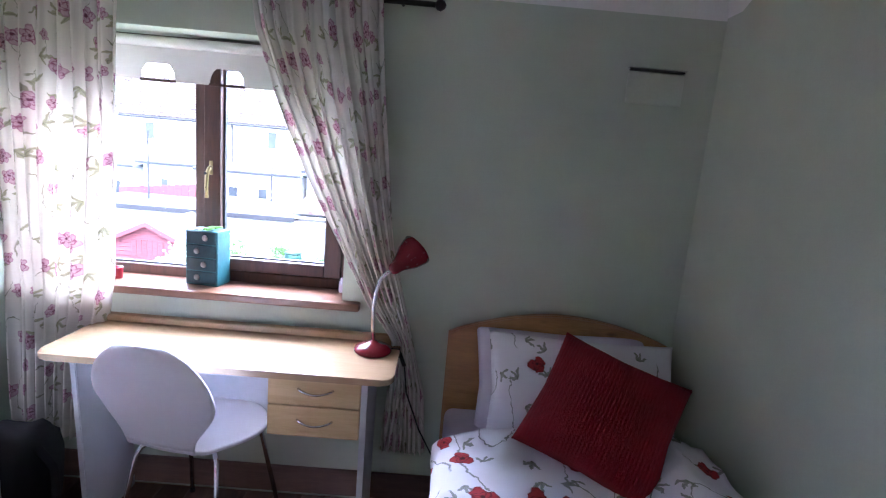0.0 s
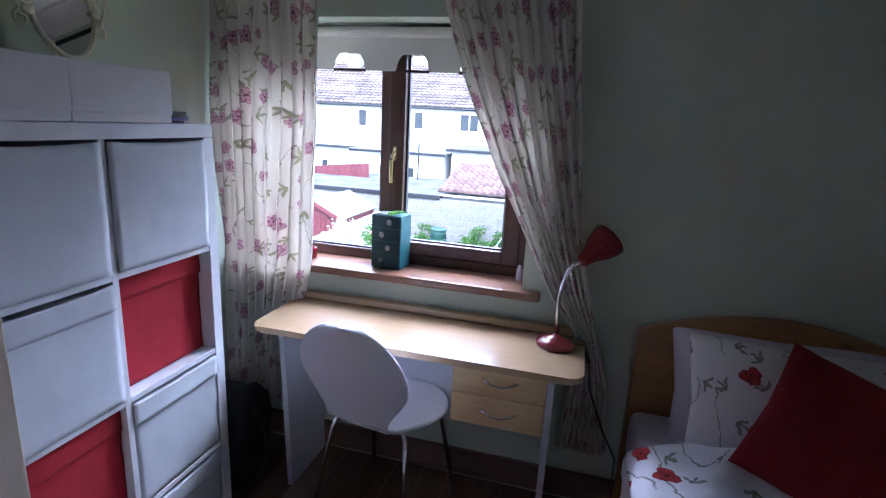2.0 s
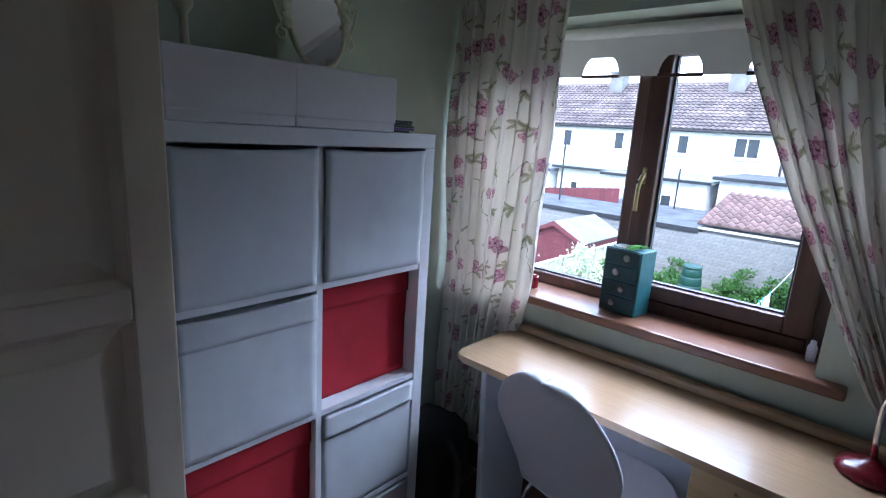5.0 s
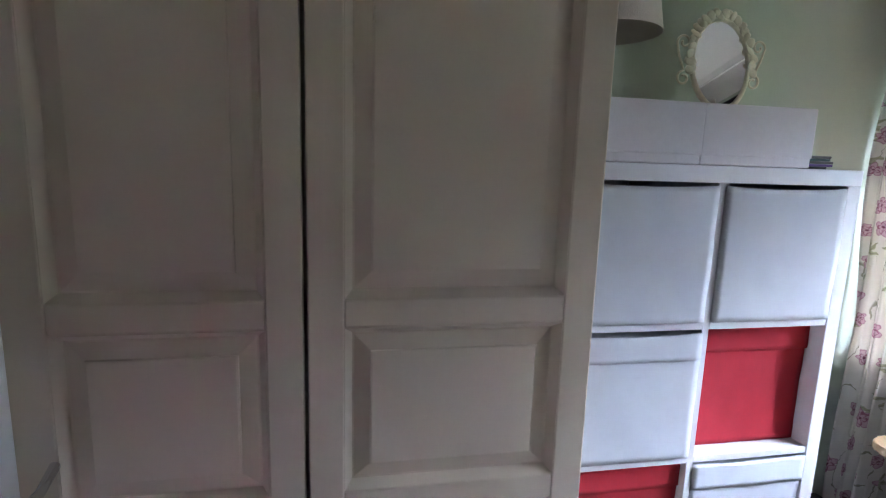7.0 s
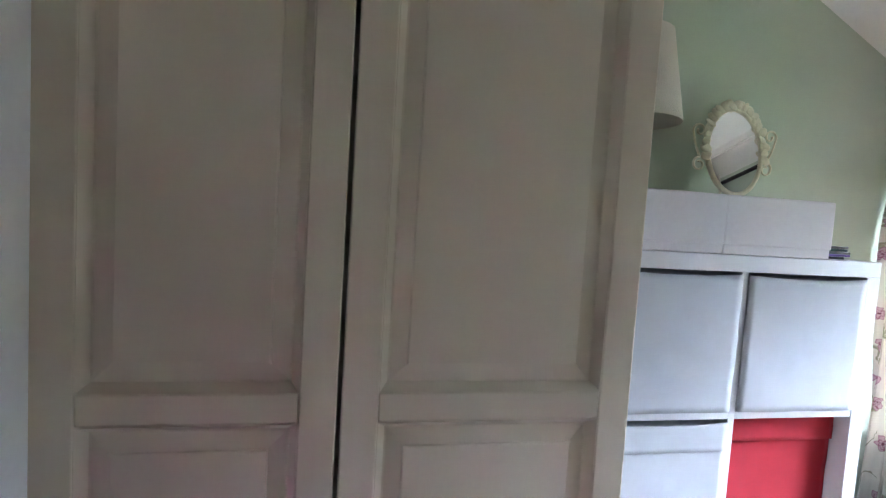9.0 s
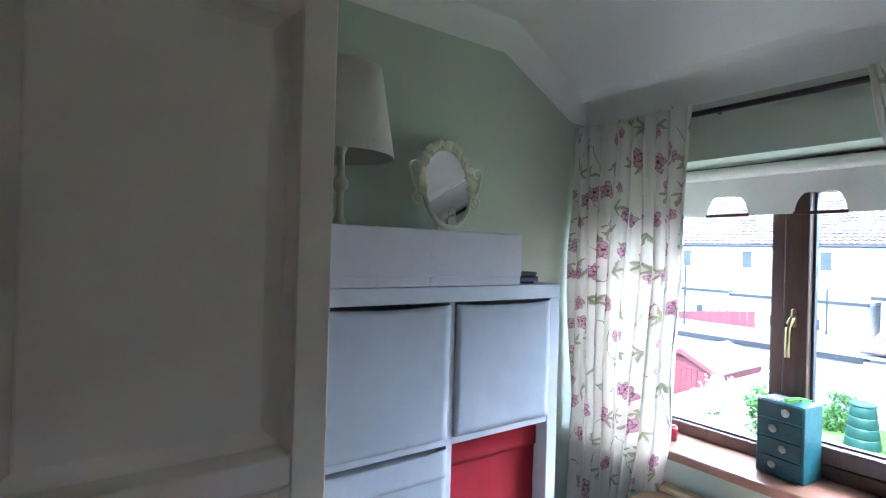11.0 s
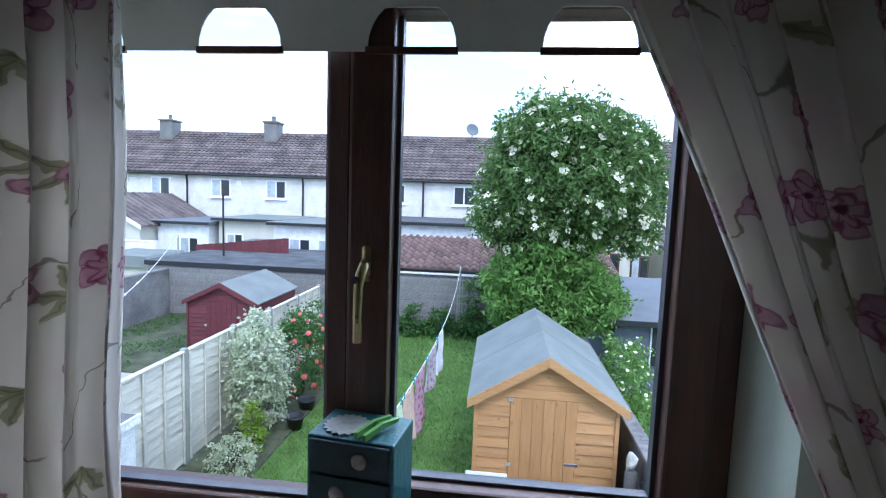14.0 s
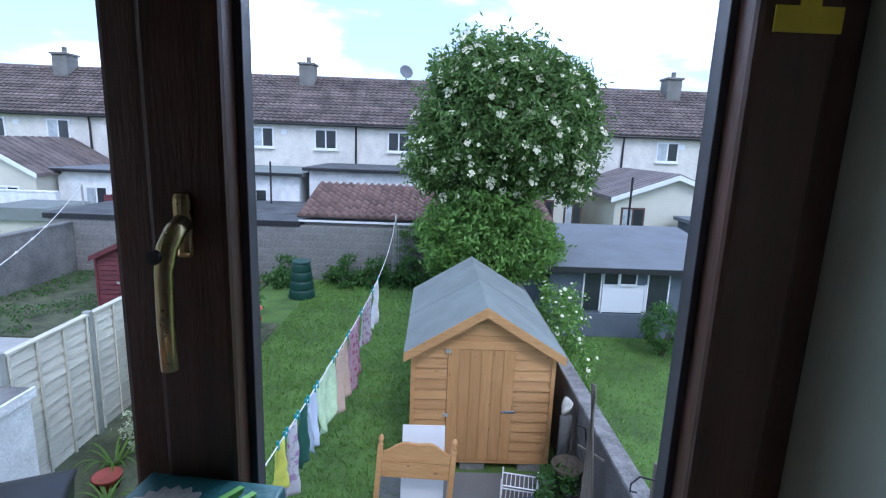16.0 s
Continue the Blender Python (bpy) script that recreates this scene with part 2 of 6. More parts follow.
SILLBR = wood("brown_sill_board", (0.215, 0.10, 0.058), (0.185, 0.085, 0.049), (1.2, 12, 12), 0.28, 3.0, 0.3)
PINE = wood("varnished_pine", (0.46, 0.23, 0.09), (0.33, 0.15, 0.055), (1.3, 9, 9), 0.38, 2.6, 0.2, knots=0.8)
FLOORWD = wood("dark_floor_boards", (0.17, 0.085, 0.05), (0.10, 0.05, 0.03), (9, 1, 9), 0.4, 3.0, rand=0.2)
SKIRT = wood("brown_skirting", (0.20, 0.11, 0.08), (0.13, 0.07, 0.05), (1, 9, 9), 0.45, 3.0)
SHELL = surface("white_chair_lacquer", (0.76, 0.76, 0.80), 0.32, 0.02, 3, 0.02, 60)
CHROME = surface("chrome", (0.72, 0.72, 0.74), 0.16, 0.05, 8, 0.0, 60, metal=1.0)
BRASS = surface("brass", (0.50, 0.39, 0.20), 0.30, 0.12, 30, 0.05, 120, metal=1.0)
BLACKPL = surface("black_plastic", (0.018, 0.018, 0.02), 0.45, 0.2, 9, 0.05, 160)
BLACKFAB = surface("black_nylon", (0.015, 0.015, 0.018), 0.85, 0.3, 8, 0.3, 300)
REDLAC = surface("red_lacquer", (0.21, 0.010, 0.018), 0.25, 0.01, 3, 0.0, 60, coat=0.4)
TEAL = surface("teal_painted_wood", (0.014, 0.115, 0.125), 0.5, 0.25, 14, 0.15, 120)
# drawer fronts darker than the body: the front's shade put into the colour
TEALDK = surface("dark_teal_cover_and_shaded_front", (0.008, 0.045, 0.052), 0.55, 0.3, 14, 0.15, 120)
VENTW = surface("painted_vent_cover", (0.52, 0.56, 0.47), 0.6, 0.06, 8, 0.05, 120)
PALEMET = surface("pale_rosette", (0.34, 0.34, 0.31), 0.45, 0.2, 60, 0.2, 200)
CREAM = surface("cream_enamel", (0.68, 0.63, 0.48), 0.45, 0.12, 25, 0.1, 140)
SHADE = surface("cream_lampshade", (0.66, 0.60, 0.50), 0.85, 0.05, 6, 0.25, 320)
BLIND = surface("cream_blind_cloth", (0.72, 0.71, 0.64), 0.85, 0.04, 6, 0.12, 320)
DARKROD = surface("dark_curtain_rod", (0.035, 0.028, 0.03), 0.4, 0.2, 10, 0.0, 60, metal=0.5)
GASKET = surface("grey_black_gasket", (0.05, 0.05, 0.06), 0.5, 0.1, 10, 0.0, 60)
GLASS = glassy("window_glass")
PURPLE = surface("purple_book_cover", (0.09, 0.03, 0.22), 0.5, 0.1, 8, 0.05, 60)
PAPER = surface("paper", (0.7, 0.68, 0.64), 0.8, 0.08, 40, 0.1, 200)
GREENPEG = surface("green_peg_plastic", (0.17, 0.42, 0.09), 0.35, 0.1, 20, 0.0, 60)
YELLOW = surface("yellow_card", (0.70, 0.56, 0.03), 0.6, 0.1, 20, 0.05, 100)
LILAC = surface("lilac_pillowcase", (0.66, 0.60, 0.70), 0.9, 0.05, 9, 0.2, 420)
CORD = surface("red_corduroy", (0.25, 0.006, 0.014), 0.95, 0.2, 6, 0.3, 200)
CURTAIN = printed("flowered_curtain_cloth", (0.80, 0.76, 0.69), (0.70, 0.50, 0.55), (0.34, 0.11, 0.18), (0.44, 0.43, 0.27), 9.6, 0.29, 0.50, 0.42, 0.8)
POPPY = printed("poppy_bed_linen", (0.80, 0.77, 0.82), (0.48, 0.03, 0.035), (0.16, 0.006, 0.012), (0.24, 0.25, 0.20), 6.2, 0.25, 0.50, 0.0, 1.5, lobes=3.0)
ROSEBOX = printed("rose_print_card", (0.78, 0.76, 0.72), (0.60, 0.05, 0.08), (0.30, 0.01, 0.03), (0.14, 0.24, 0.08), 13.0, 0.33, 0.75, 0.0, 1.0, weave=300)
ROBE = printed("magenta_fleece_with_white_hearts", (0.48, 0.02, 0.23), (0.75, 0.60, 0.68), (0.70, 0.50, 0.62), (0.62, 0.30, 0.48), 27.0, 0.34, 0.85, 0.0, 1.6, lobes=4.0)
MIRROR = surface("mirror_silver", (0.86, 0.87, 0.88), 0.08, 0.01, 3, 0.0, 60, metal=1.0)
MIRROR.node_tree.nodes["Principled BSDF"].inputs["Roughness"].default_value = 0.01
for lk in [k for k in MIRROR.node_tree.links if k.to_socket.name == "Roughness"]:
    MIRROR.node_tree.links.remove(lk)


# ---- mesh helpers ----
def bx(bm, a, b, bev=0.0, seg=2):
    vs = bmesh.ops.create_cube(bm, size=1)["verts"]
    for v in vs:
        v.co = Vector([(a[i] + b[i]) / 2 + v.co[i] * (b[i] - a[i]) for i in range(3)])
    if bev:
        bmesh.ops.bevel(bm, geom=list({e for v in vs for e in v.link_edges}), offset=bev, segments=seg, affect="EDGES", profile=0.5)
    return bm


def box_bm(a, b, bev=0.003, seg=2):
    return bx(bmesh.new(), a, b, bev, seg)


def ring(bm, c, ax, r, seg, ry=None):
    ax = Vector(ax).normalized()
    s = ax.orthogonal().normalized()
    if abs(ax.z) < 0.9:
        s = ax.cross(Vector((0, 0, 1))).normalized()
    t = ax.cross(s)
    return [bm.verts.new(Vector(c) + s * math.cos(k * math.tau / seg) * r + t * math.sin(k * math.tau / seg) * (ry or r)) for k in range(seg)]


def bridge(bm, a, b):
    n = len(a)
    for k in range(n):
        bm.faces.new((a[k], a[(k + 1) % n], b[(k + 1) % n], b[k]))


def tube(bm, pts, r, seg=8, caps=True):
    pts = [Vector(p) for p in pts]
    rs = r if isinstance(r, (list, tuple)) else [r] * len(pts)
    rows = []
    s = None
    for k, p in enumerate(pts):
        d = (pts[min(k + 1, len(pts) - 1)] - pts[max(k - 1, 0)]).normalized()
        if s is None:
            s = d.orthogonal().normalized()
        s = (s - d * s.dot(d)).normalized()
        t = d.cross(s)
        rows.append([bm.verts.new(p + (s * math.cos(j * math.tau / seg) + t * math.sin(j * math.tau / seg)) * rs[k]) for j in range(seg)])
    for a, b in zip(rows, rows[1:]):
        bridge(bm, a, b)
    if caps:
        bm.faces.new(rows[0][::-1])
        bm.faces.new(rows[-1])
    return bm


def lathe(bm, prof, seg=20, c=(0, 0, 0)):
    rows = [[bm.verts.new((c[0] + r * math.cos(j * math.tau / seg), c[1] + r * math.sin(j * math.tau / seg), c[2] + z)) for j in range(seg)] for r, z in prof]
    for a, b in zip(rows, rows[1:]):
        bridge(bm, a, b)
    bm.faces.new(rows[0][::-1])
    bm.faces.new(rows[-1])
    return bm


def sheet(bm, f, nu, nv, uvf=None):
    """A surface of nu x nv faces from f(u, v); uvf gives the cloth's own place in metres."""
    lay = bm.loops.layers.uv.verify()
    g = [[bm.verts.new(f(i / nu, j / nv)) for i in range(nu + 1)] for j in range(nv + 1)]
    for j in range(nv):
        for i in range(nu):
            fc = bm.faces.new((g[j][i], g[j][i + 1], g[j + 1][i + 1], g[j + 1][i]))
            fc.smooth = True
            if uvf:
                for lp, (a, b) in zip(fc.loops, ((i, j), (i + 1, j), (i + 1, j + 1), (i, j + 1))):
                    lp[lay].uv = uvf(a / nu, b / nv)
    return bm


def prism(bm, outline, y0, y1):
    """An outline in x and z, given depth in y."""
    a = [bm.verts.new((x, y0, z)) for x, z in outline]
    b = [bm.verts.new((x, y1, z)) for x, z in outline]
    bm.faces.new(a)
    bm.faces.new(b[::-1])
    n = len(a)
    for k in range(n):
        bm.faces.new((a[k], b[k], b[(k + 1) % n], a[(k + 1) % n]))
    return bm


def finish(name, bm, material, smooth=None):
    bmesh.ops.recalc_face_normals(bm, faces=bm.faces)
    me = bpy.data.meshes.new(name)
    if smooth:
        for f in bm.faces:
            f.smooth = True
    bm.to_mesh(me)
    bm.free()
    me.materials.append(material)
    return new(name, me)


def part(name, bm, material, parent, label="", smooth=None):
    ob = finish(name, bm, material, smooth)
    ob.parent = parent
    if label:
        ob["label"] = label
    return ob


def thing(name, m, label, category, group="", kind=""):
    e = new(name)
    e.empty_display_size = 0.05
    e.matrix_world = m
    return tagged(e, label, category, group, kind)


def setting(name, bm, material, label="", smooth=None):
    return tagged(finish(name, bm, material, smooth), label, "", "", "structure")

# ---- the room ----
X1, Y0, Y1, ZC = 2.71, -2.22, 0.14, 2.38
WX0, WX1, WZ0, WZ1 = 0.07, 1.328, 0.85, 1.885
setting("floor", box_bm((-0.15, -2.35, -0.16), (X1 + 0.15, Y1 + 0.3, -0.02), 0), FLOORWD, "dark brown wooden floor boards")
bm = bmesh.new()
bx(bm, (-0.15, Y1, -0.02), (WX0, Y1 + 0.32, 2.62))
bx(bm, (WX1, Y1, -0.02), (X1 + 0.15, Y1 + 0.32, 2.62))
bx(bm, (WX0, Y1, -0.02), (WX1, Y1 + 0.32, WZ0))
bx(bm, (WX0, Y1, WZ1), (WX1, Y1 + 0.32, 2.62))
setting("wall_north", bm, SAGE, "sage green painted wall round the window")
setting("wall_west", box_bm((-0.15, Y0 - 0.13, -0.02), (0, Y1, 2.62), 0), SAGE, "sage green painted wall")
setting("wall_east", box_bm((X1, Y0 - 0.13, -0.02), (X1 + 0.15, Y1, 2.62), 0), SAGE, "sage green painted wall beside the bed")
bm = bmesh.new()
bx(bm, (0, Y0 - 0.13, -0.02), (0.515, Y0, 2.62))
bx(bm, (1.295, Y0 - 0.13, -0.02), (X1, Y0, 2.62))
bx(bm, (0.515, Y0 - 0.13, 2.03), (1.295, Y0, 2.62))
setting("wall_south", bm, SAGE, "sage green painted wall with the door")
bm = bmesh.new()
bx(bm, (0, Y0, ZC), (X1, -0.33, 2.5))
prof = [(-0.33, ZC), (-0.33, 2.5), (Y1, 2.5), (Y1, 2.20), (0.06, 2.165), (0.035, 2.185)]
a = [bm.verts.new((0, y, z)) for y, z in prof]
b = [bm.verts.new((X1, y, z)) for y, z in prof]
bm.faces.new(a), bm.faces.new(b[::-1])
for k in range(len(prof)):
    bm.faces.new((a[k], b[k], b[(k + 1) % len(prof)], a[(k + 1) % len(prof)]))
setting("ceiling", bm, CEIL, "off-white painted ceiling sloping down to the window")


def cove(name, path_pts, inward, depth=0.085, drop=0.10):
    """A hollow plaster moulding along straight runs, from the wall down to the ceiling."""
    bm = bmesh.new()
    rows = []
    for p in path_pts:
        p = Vector(p)
        n = Vector(inward)
        row = []
        for k in range(7):
            q = k / 6 * math.pi / 2
            row.append(bm.verts.new(p + n * depth * (1 - math.cos(q)) + Vector((0, 0, -drop * (1 - math.sin(q))))))
        row.append(bm.verts.new(p + Vector((0, 0, 0.02))))
        rows.append(row)
    for r0, r1 in zip(rows, rows[1:]):
        for k in range(7):
            bm.faces.new((r0[k], r1[k], r1[k + 1], r0[k + 1]))
    return setting(name, bm, CEIL, "plaster coving, off-white", True)


cove("trim_cove_west", [(0.001, Y0, ZC + 0.004), (0.001, -0.33, ZC + 0.004), (0.001, 0.04, 2.19), (0.001, Y1, 2.19)], (1, 0, 0))
cove("trim_cove_east", [(X1 - 0.001, Y0, ZC + 0.004), (X1 - 0.001, -0.33, ZC + 0.004), (X1 - 0.001, 0.04, 2.19), (X1 - 0.001, Y1, 2.19)], (-1, 0, 0))
cove("trim_cove_north", [(0, Y1 - 0.001, 2.20), (X1, Y1 - 0.001, 2.20)], (0, -1, 0), 0.09, 0.12)
bm = bmesh.new()
bx(bm, (0.0, Y1 - 0.018, 0), (X1, Y1 - 0.001, 0.12), 0.004)
bx(bm, (X1 - 0.018, Y0, 0), (X1 - 0.001, Y1 - 0.02, 0.12), 0.004)
setting("baseboard", bm, SKIRT, "brown wooden skirting board")

# window
win = thing("window_1", pose(0, 0, 0), "brown woodgrain casement window with two panes", "", "", "structure")
FY0, FY1 = 0.31, 0.38


def bar(name, a, b, m=FRAMEBR, label="", bev=0.006):
    return part(name, box_bm(a, b, bev), m, win, label)


bar("window_frame", (WX0 + 0.001, FY0, 0.852), (0.13, FY1, WZ1 - 0.001))
bar("window_frame", (1.28, FY0, 0.852), (WX1 - 0.001, FY1, WZ1 - 0.001))
bar("window_frame", (0.13, FY0, 0.852), (1.28, FY1, 0.925))
bar("window_frame", (0.13, FY0, 1.83), (1.28, FY1, WZ1 - 0.001))
bar("mullion", (0.647, FY0, 0.925), (0.6895, FY1, 1.83))
for nm, a, b in (("sash_stile", (0.690, 0.292, 0.93), (0.762, 0.36, 1.825)), ("sash_stile", (1.215, 0.292, 0.93), (1.288, 0.36, 1.825)),
                 ("sash_rail", (0.762, 0.293, 0.93), (1.215, 0.36, 0.985)), ("sash_rail", (0.762, 0.293, 1.77), (1.215, 0.36, 1.825))):
    bar(nm, a, b)
for nm, a, b in (("gasket", (0.762, 0.322, 0.985), (0.770, 0.345, 1.77)), ("gasket", (1.207, 0.322, 0.985), (1.215, 0.345, 1.77)),
                 ("gasket", (0.770, 0.322, 0.985), (1.207, 0.345, 0.991)), ("gasket", (0.641, 0.326, 0.925), (0.647, 0.345, 1.83)), ("gasket", (0.13, 0.326, 0.925), (0.641, 0.345, 0.932))):
    bar(nm, a, b, GASKET, "grey-black rubber gasket", 0.001)
for a, b in (((0.13, 0.340, 0.925), (0.647, 0.344, 1.83)), ((0.764, 0.334, 0.985), (1.214, 0.338, 1.77))):
    g = bar("pane", a, b, GLASS, "clear window glass", 0)
    g.visible_shadow = False
hd = part("handle", box_bm((0.716, 0.282, 1.338), (0.732, 0.2925, 1.398), 0.006), BRASS, win, "brass window handle")
bm = bmesh.new()
tube(bm, [(0.725, 0.284, 1.370), (0.725, 0.270, 1.365), (0.722, 0.261, 1.352), (0.720, 0.257, 1.332), (0.719, 0.256, 1.285), (0.720, 0.257, 1.244)], [0.009, 0.009, 0.0085, 0.0075, 0.007, 0.0075], 10)
part("lever", bm, BRASS, hd, "", True)
bm = bmesh.new()
tube(bm, [(0.717, 0.262, 1.346), (0.716, 0.249, 1.346)], 0.006, 10)
part("lock", bm, BLACKPL, hd, "black key lock")
bm = box_bm((0.03, 0.098, 0.848), (1.405, 0.309, 0.882), 0.008, 3)
tagged(finish("window_sill", bm, SILLBR), "brown woodgrain window sill board", "", "", "structure")

# roller blind with a cut-out lower edge
bl = thing("roller_blind", pose(0, 0, 0), "cream roller blind with arched cut-outs along its hem", "blind")
zb, zt = 1.703, 1.845
xs = [0.24, 0.51, 0.79, 1.06]
outline = [(0.085, zt), (0.085, zb)]
for cx in xs:
    n = 14
    outline += [(cx - 0.07 * math.cos(k * math.pi / n), zb + 0.066 * min(1.0, 1.25 * math.sin(k * math.pi / n)) ** 0.9) for k in range(n + 1)]
outline += [(1.318, zb), (1.318, zt)]
bm = prism(bmesh.new(), outline, 0.283, 0.2855)
part("cloth", bm, BLIND, bl)
bm = bmesh.new()
tube(bm, [(0.085, 0.275, 1.853), (1.318, 0.275, 1.853)], 0.021, 16)
part("roller", bm, BLIND, bl, "", True)
for cx in xs:
    part("hem_bar", box_bm((cx - 0.073, 0.281, zb - 0.004), (cx + 0.073, 0.2875, zb + 0.007), 0.001), FRAMEBR, bl, "dark hem bar showing in the cut-out")

# curtains
rod = thing("curtain_rod", pose(0, 0, 0), "dark metal curtain rod above the window", "curtain rod")
bm = bmesh.new()
tube(bm, [(0.012, 0.112, 2.04), (1.62, 0.112, 2.04)], 0.010, 12)
part("pole", bm, DARKROD, rod, "", True)
bm = bmesh.new()
lathe(bm, [(0.004, 0), (0.018, 0.008), (0.022, 0.022), (0.014, 0.036), (0.003, 0.042)], 12)
f = part("finial", bm, DARKROD, rod, "", True)
f.matrix_local = pose(1.618, 0.112, 2.04, 0, 90, 0)
for x in (0.55, 1.50):
    bm = bmesh.new()
    tube(bm, [(x, 0.112, 2.04), (x, 0.125, 2.035), (x, 0.139, 2.035)], 0.006, 8)
    part("bracket", bm, DARKROD, rod)


def curtain(name, left, right, z0, z1, folds, width, label, amp):
    def side(table, z):
        for (za, xa), (zb, xb) in zip(table, table[1:]):
            if za >= z >= zb:
                return xa + (xb - xa) * (za - z) / (za - zb)
        return table[0][1] if z > table[0][0] else table[-1][1]

    def at(u, v):
        z = z0 + (z1 - z0) * v
        xl, xr = side(left, z), side(right, z)
        k = amp * (0.55 + 0.45 * min(1, (z1 - z) / 0.5)) * min(1.0, (xr - xl) / 0.30)
        w = 0.35 * noise.noise((u * 5, z * 1.1, 3.7))
        ph = math.tau * (folds * (u + 0.02 * math.sin(z * 3 + u * 9)) + 0.5 * w)
        x = xl + (xr - xl) * u + 0.35 * k * math.sin(2 * ph) * 0.4
        y = 0.052 + k * (math.sin(ph) + 0.3 * math.sin(2.3 * ph + z * 1.3)) + 0.012 * noise.noise((u * 3, z * 2.2, 1.3))
        return (x, min(y, 0.098), z)

    bm = bmesh.new()
    sheet(bm, at, 150, 64, lambda u, v: (u * width, z0 + (z1 - z0) * v))
    ob = tagged(finish(name, bm, CURTAIN, True), label, "curtain", "curtains at the window")
    ob.modifiers.new("cloth", "SOLIDIFY").thickness = 0.002
    return ob


curtain("curtain", [(2.1, 0.012), (0.2, 0.03)], [(2.1, 0.50), (1.5, 0.485), (0.92, 0.44), (0.7, 0.40), (0.2, 0.34)], 0.24, 2.06, 8.5, 1.15,
        "white curtain printed with pink flowers, hanging straight", 0.026)
curtain("curtain", [(2.1, 0.955), (1.9, 0.985), (1.68, 1.065), (1.37, 1.205), (1.13, 1.325), (0.90, 1.44), (0.76, 1.55), (0.60, 1.55), (0.28, 1.53)],
        [(2.1, 1.43), (1.9, 1.445), (1.34, 1.505), (1.11, 1.54), (0.78, 1.625), (0.55, 1.69), (0.28, 1.72)], 0.28, 2.06, 8.5, 1.15,
        "white flowered curtain drawn aside and gathered low", 0.027)

# shelf unit with fabric boxes
KX, KY0, KY1, KH = 0.40, -1.215, -0.45, 1.465
unit = thing("shelf_unit", pose(0, 0, 0), "white cube shelf unit holding fabric boxes, against the wall", "shelf unit")
part("top_board", box_bm((0.008, KY0, KH - 0.039), (KX, KY1, KH), 0.002), LAMWHITE, unit)
part("bottom_board", box_bm((0.008, KY0, 0.0), (KX, KY1, 0.039), 0.002), LAMWHITE, unit)
part("side_board", box_bm((0.008, KY1 - 0.039, 0.039), (KX, KY1, KH - 0.039), 0.002), LAMWHITE, unit)
part("side_board", box_bm((0.008, KY0, 0.039), (KX, KY0 + 0.039, KH - 0.039), 0.002), LAMWHITE, unit)
ym = (KY0 + KY1) / 2
part("divider", box_bm((0.01, ym - 0.009, 0.039), (KX - 0.003, ym + 0.009, KH - 0.039), 0.001), LAMWHITE, unit)
cells_z = []
step = (KH - 0.078 + 0.017) / 4
for k in range(4):
    z0 = 0.039 + k * step
    cells_z.append((z0, z0 + step - 0.017))
    if k:
        for y0, y1 in ((KY0 + 0.039, ym - 0.009), (ym + 0.009, KY1 - 0.039)):
            part("shelf", box_bm((0.01, y0, z0 - 0.017), (KX - 0.003, y1, z0), 0.001), LAMWHITE, unit)
part("back_panel", box_bm((0.004, KY0 + 0.01, 0.02), (0.008, KY1 - 0.01, KH - 0.01), 0), LAMWHITE, unit)


def fabric_box(y0, y1, z0, m, label, front, seed, flap=0.21):
    t = thing("storage_box", pose(front, (y0 + y1) / 2, z0), label, "storage box", "fabric boxes in the shelf unit")
    w, h, d = y1 - y0 - 0.005, 0.324, 0.34
    rnd = random.Random(seed)
    o = rnd.random() * 20

    def face(u, v):
        y, z = (u - 0.5) * w, 0.002 + v * h
        pin = (4 * u * (1 - u)) ** 0.5 * (4 * v * (1 - v)) ** 0.5
        x = 0.003 * pin * (0.3 + noise.noise((u * 2.2 + o, v * 2.2, o))) + 0.0018 * noise.noise((u * 7, v * 7, o))
        sag = -0.006 * (4 * u * (1 - u)) * (v > 0.98)
        return (x, y + 0.002 * noise.noise((v * 4, o, u)), z + sag)

    bm = bmesh.new()
    bx(bm, (-d, -w / 2, 0.002), (-0.008, w / 2, h - 0.012), 0.006)
    part("body", bm, m, t)
    bm = bmesh.new()
    sheet(bm, face, 20, 20)
    fr = part("front", bm, m, t)
    fr.modifiers.new("cloth", "SOLIDIFY").thickness = 0.008
    bm = bmesh.new()

    def band(u, v):
        p = face(u, 1 - flap * v)
        return (p[0] + 0.006 + 0.003 * (v > 0.95) * max(0, noise.noise((u * 3, o, 2))), p[1] * 1.004, p[2] + 0.002)

    sheet(bm, band, 20, 6)
    fl = part("fold_over_band", bm, m, t)
    fl.modifiers.new("cloth", "SOLIDIFY").thickness = 0.003
    return t


cols = ((KY0 + 0.039, ym - 0.009), (ym + 0.009, KY1 - 0.039))
WB, RB = "white fabric storage box in a cube shelf", "red fabric storage box in a cube shelf"
for row, (ca, cb) in enumerate(((0, 0), (1, 0), (0, 1), (0, 0))):
    for c, red in enumerate((ca, cb)):
        front = 0.352 if (row == 2 and c == 1) else (0.372 if red else 0.3955)
        fabric_box(*cols[c], cells_z[row][0], FABRED if red else FABWHITE, RB if red else WB, front, row * 3 + c)

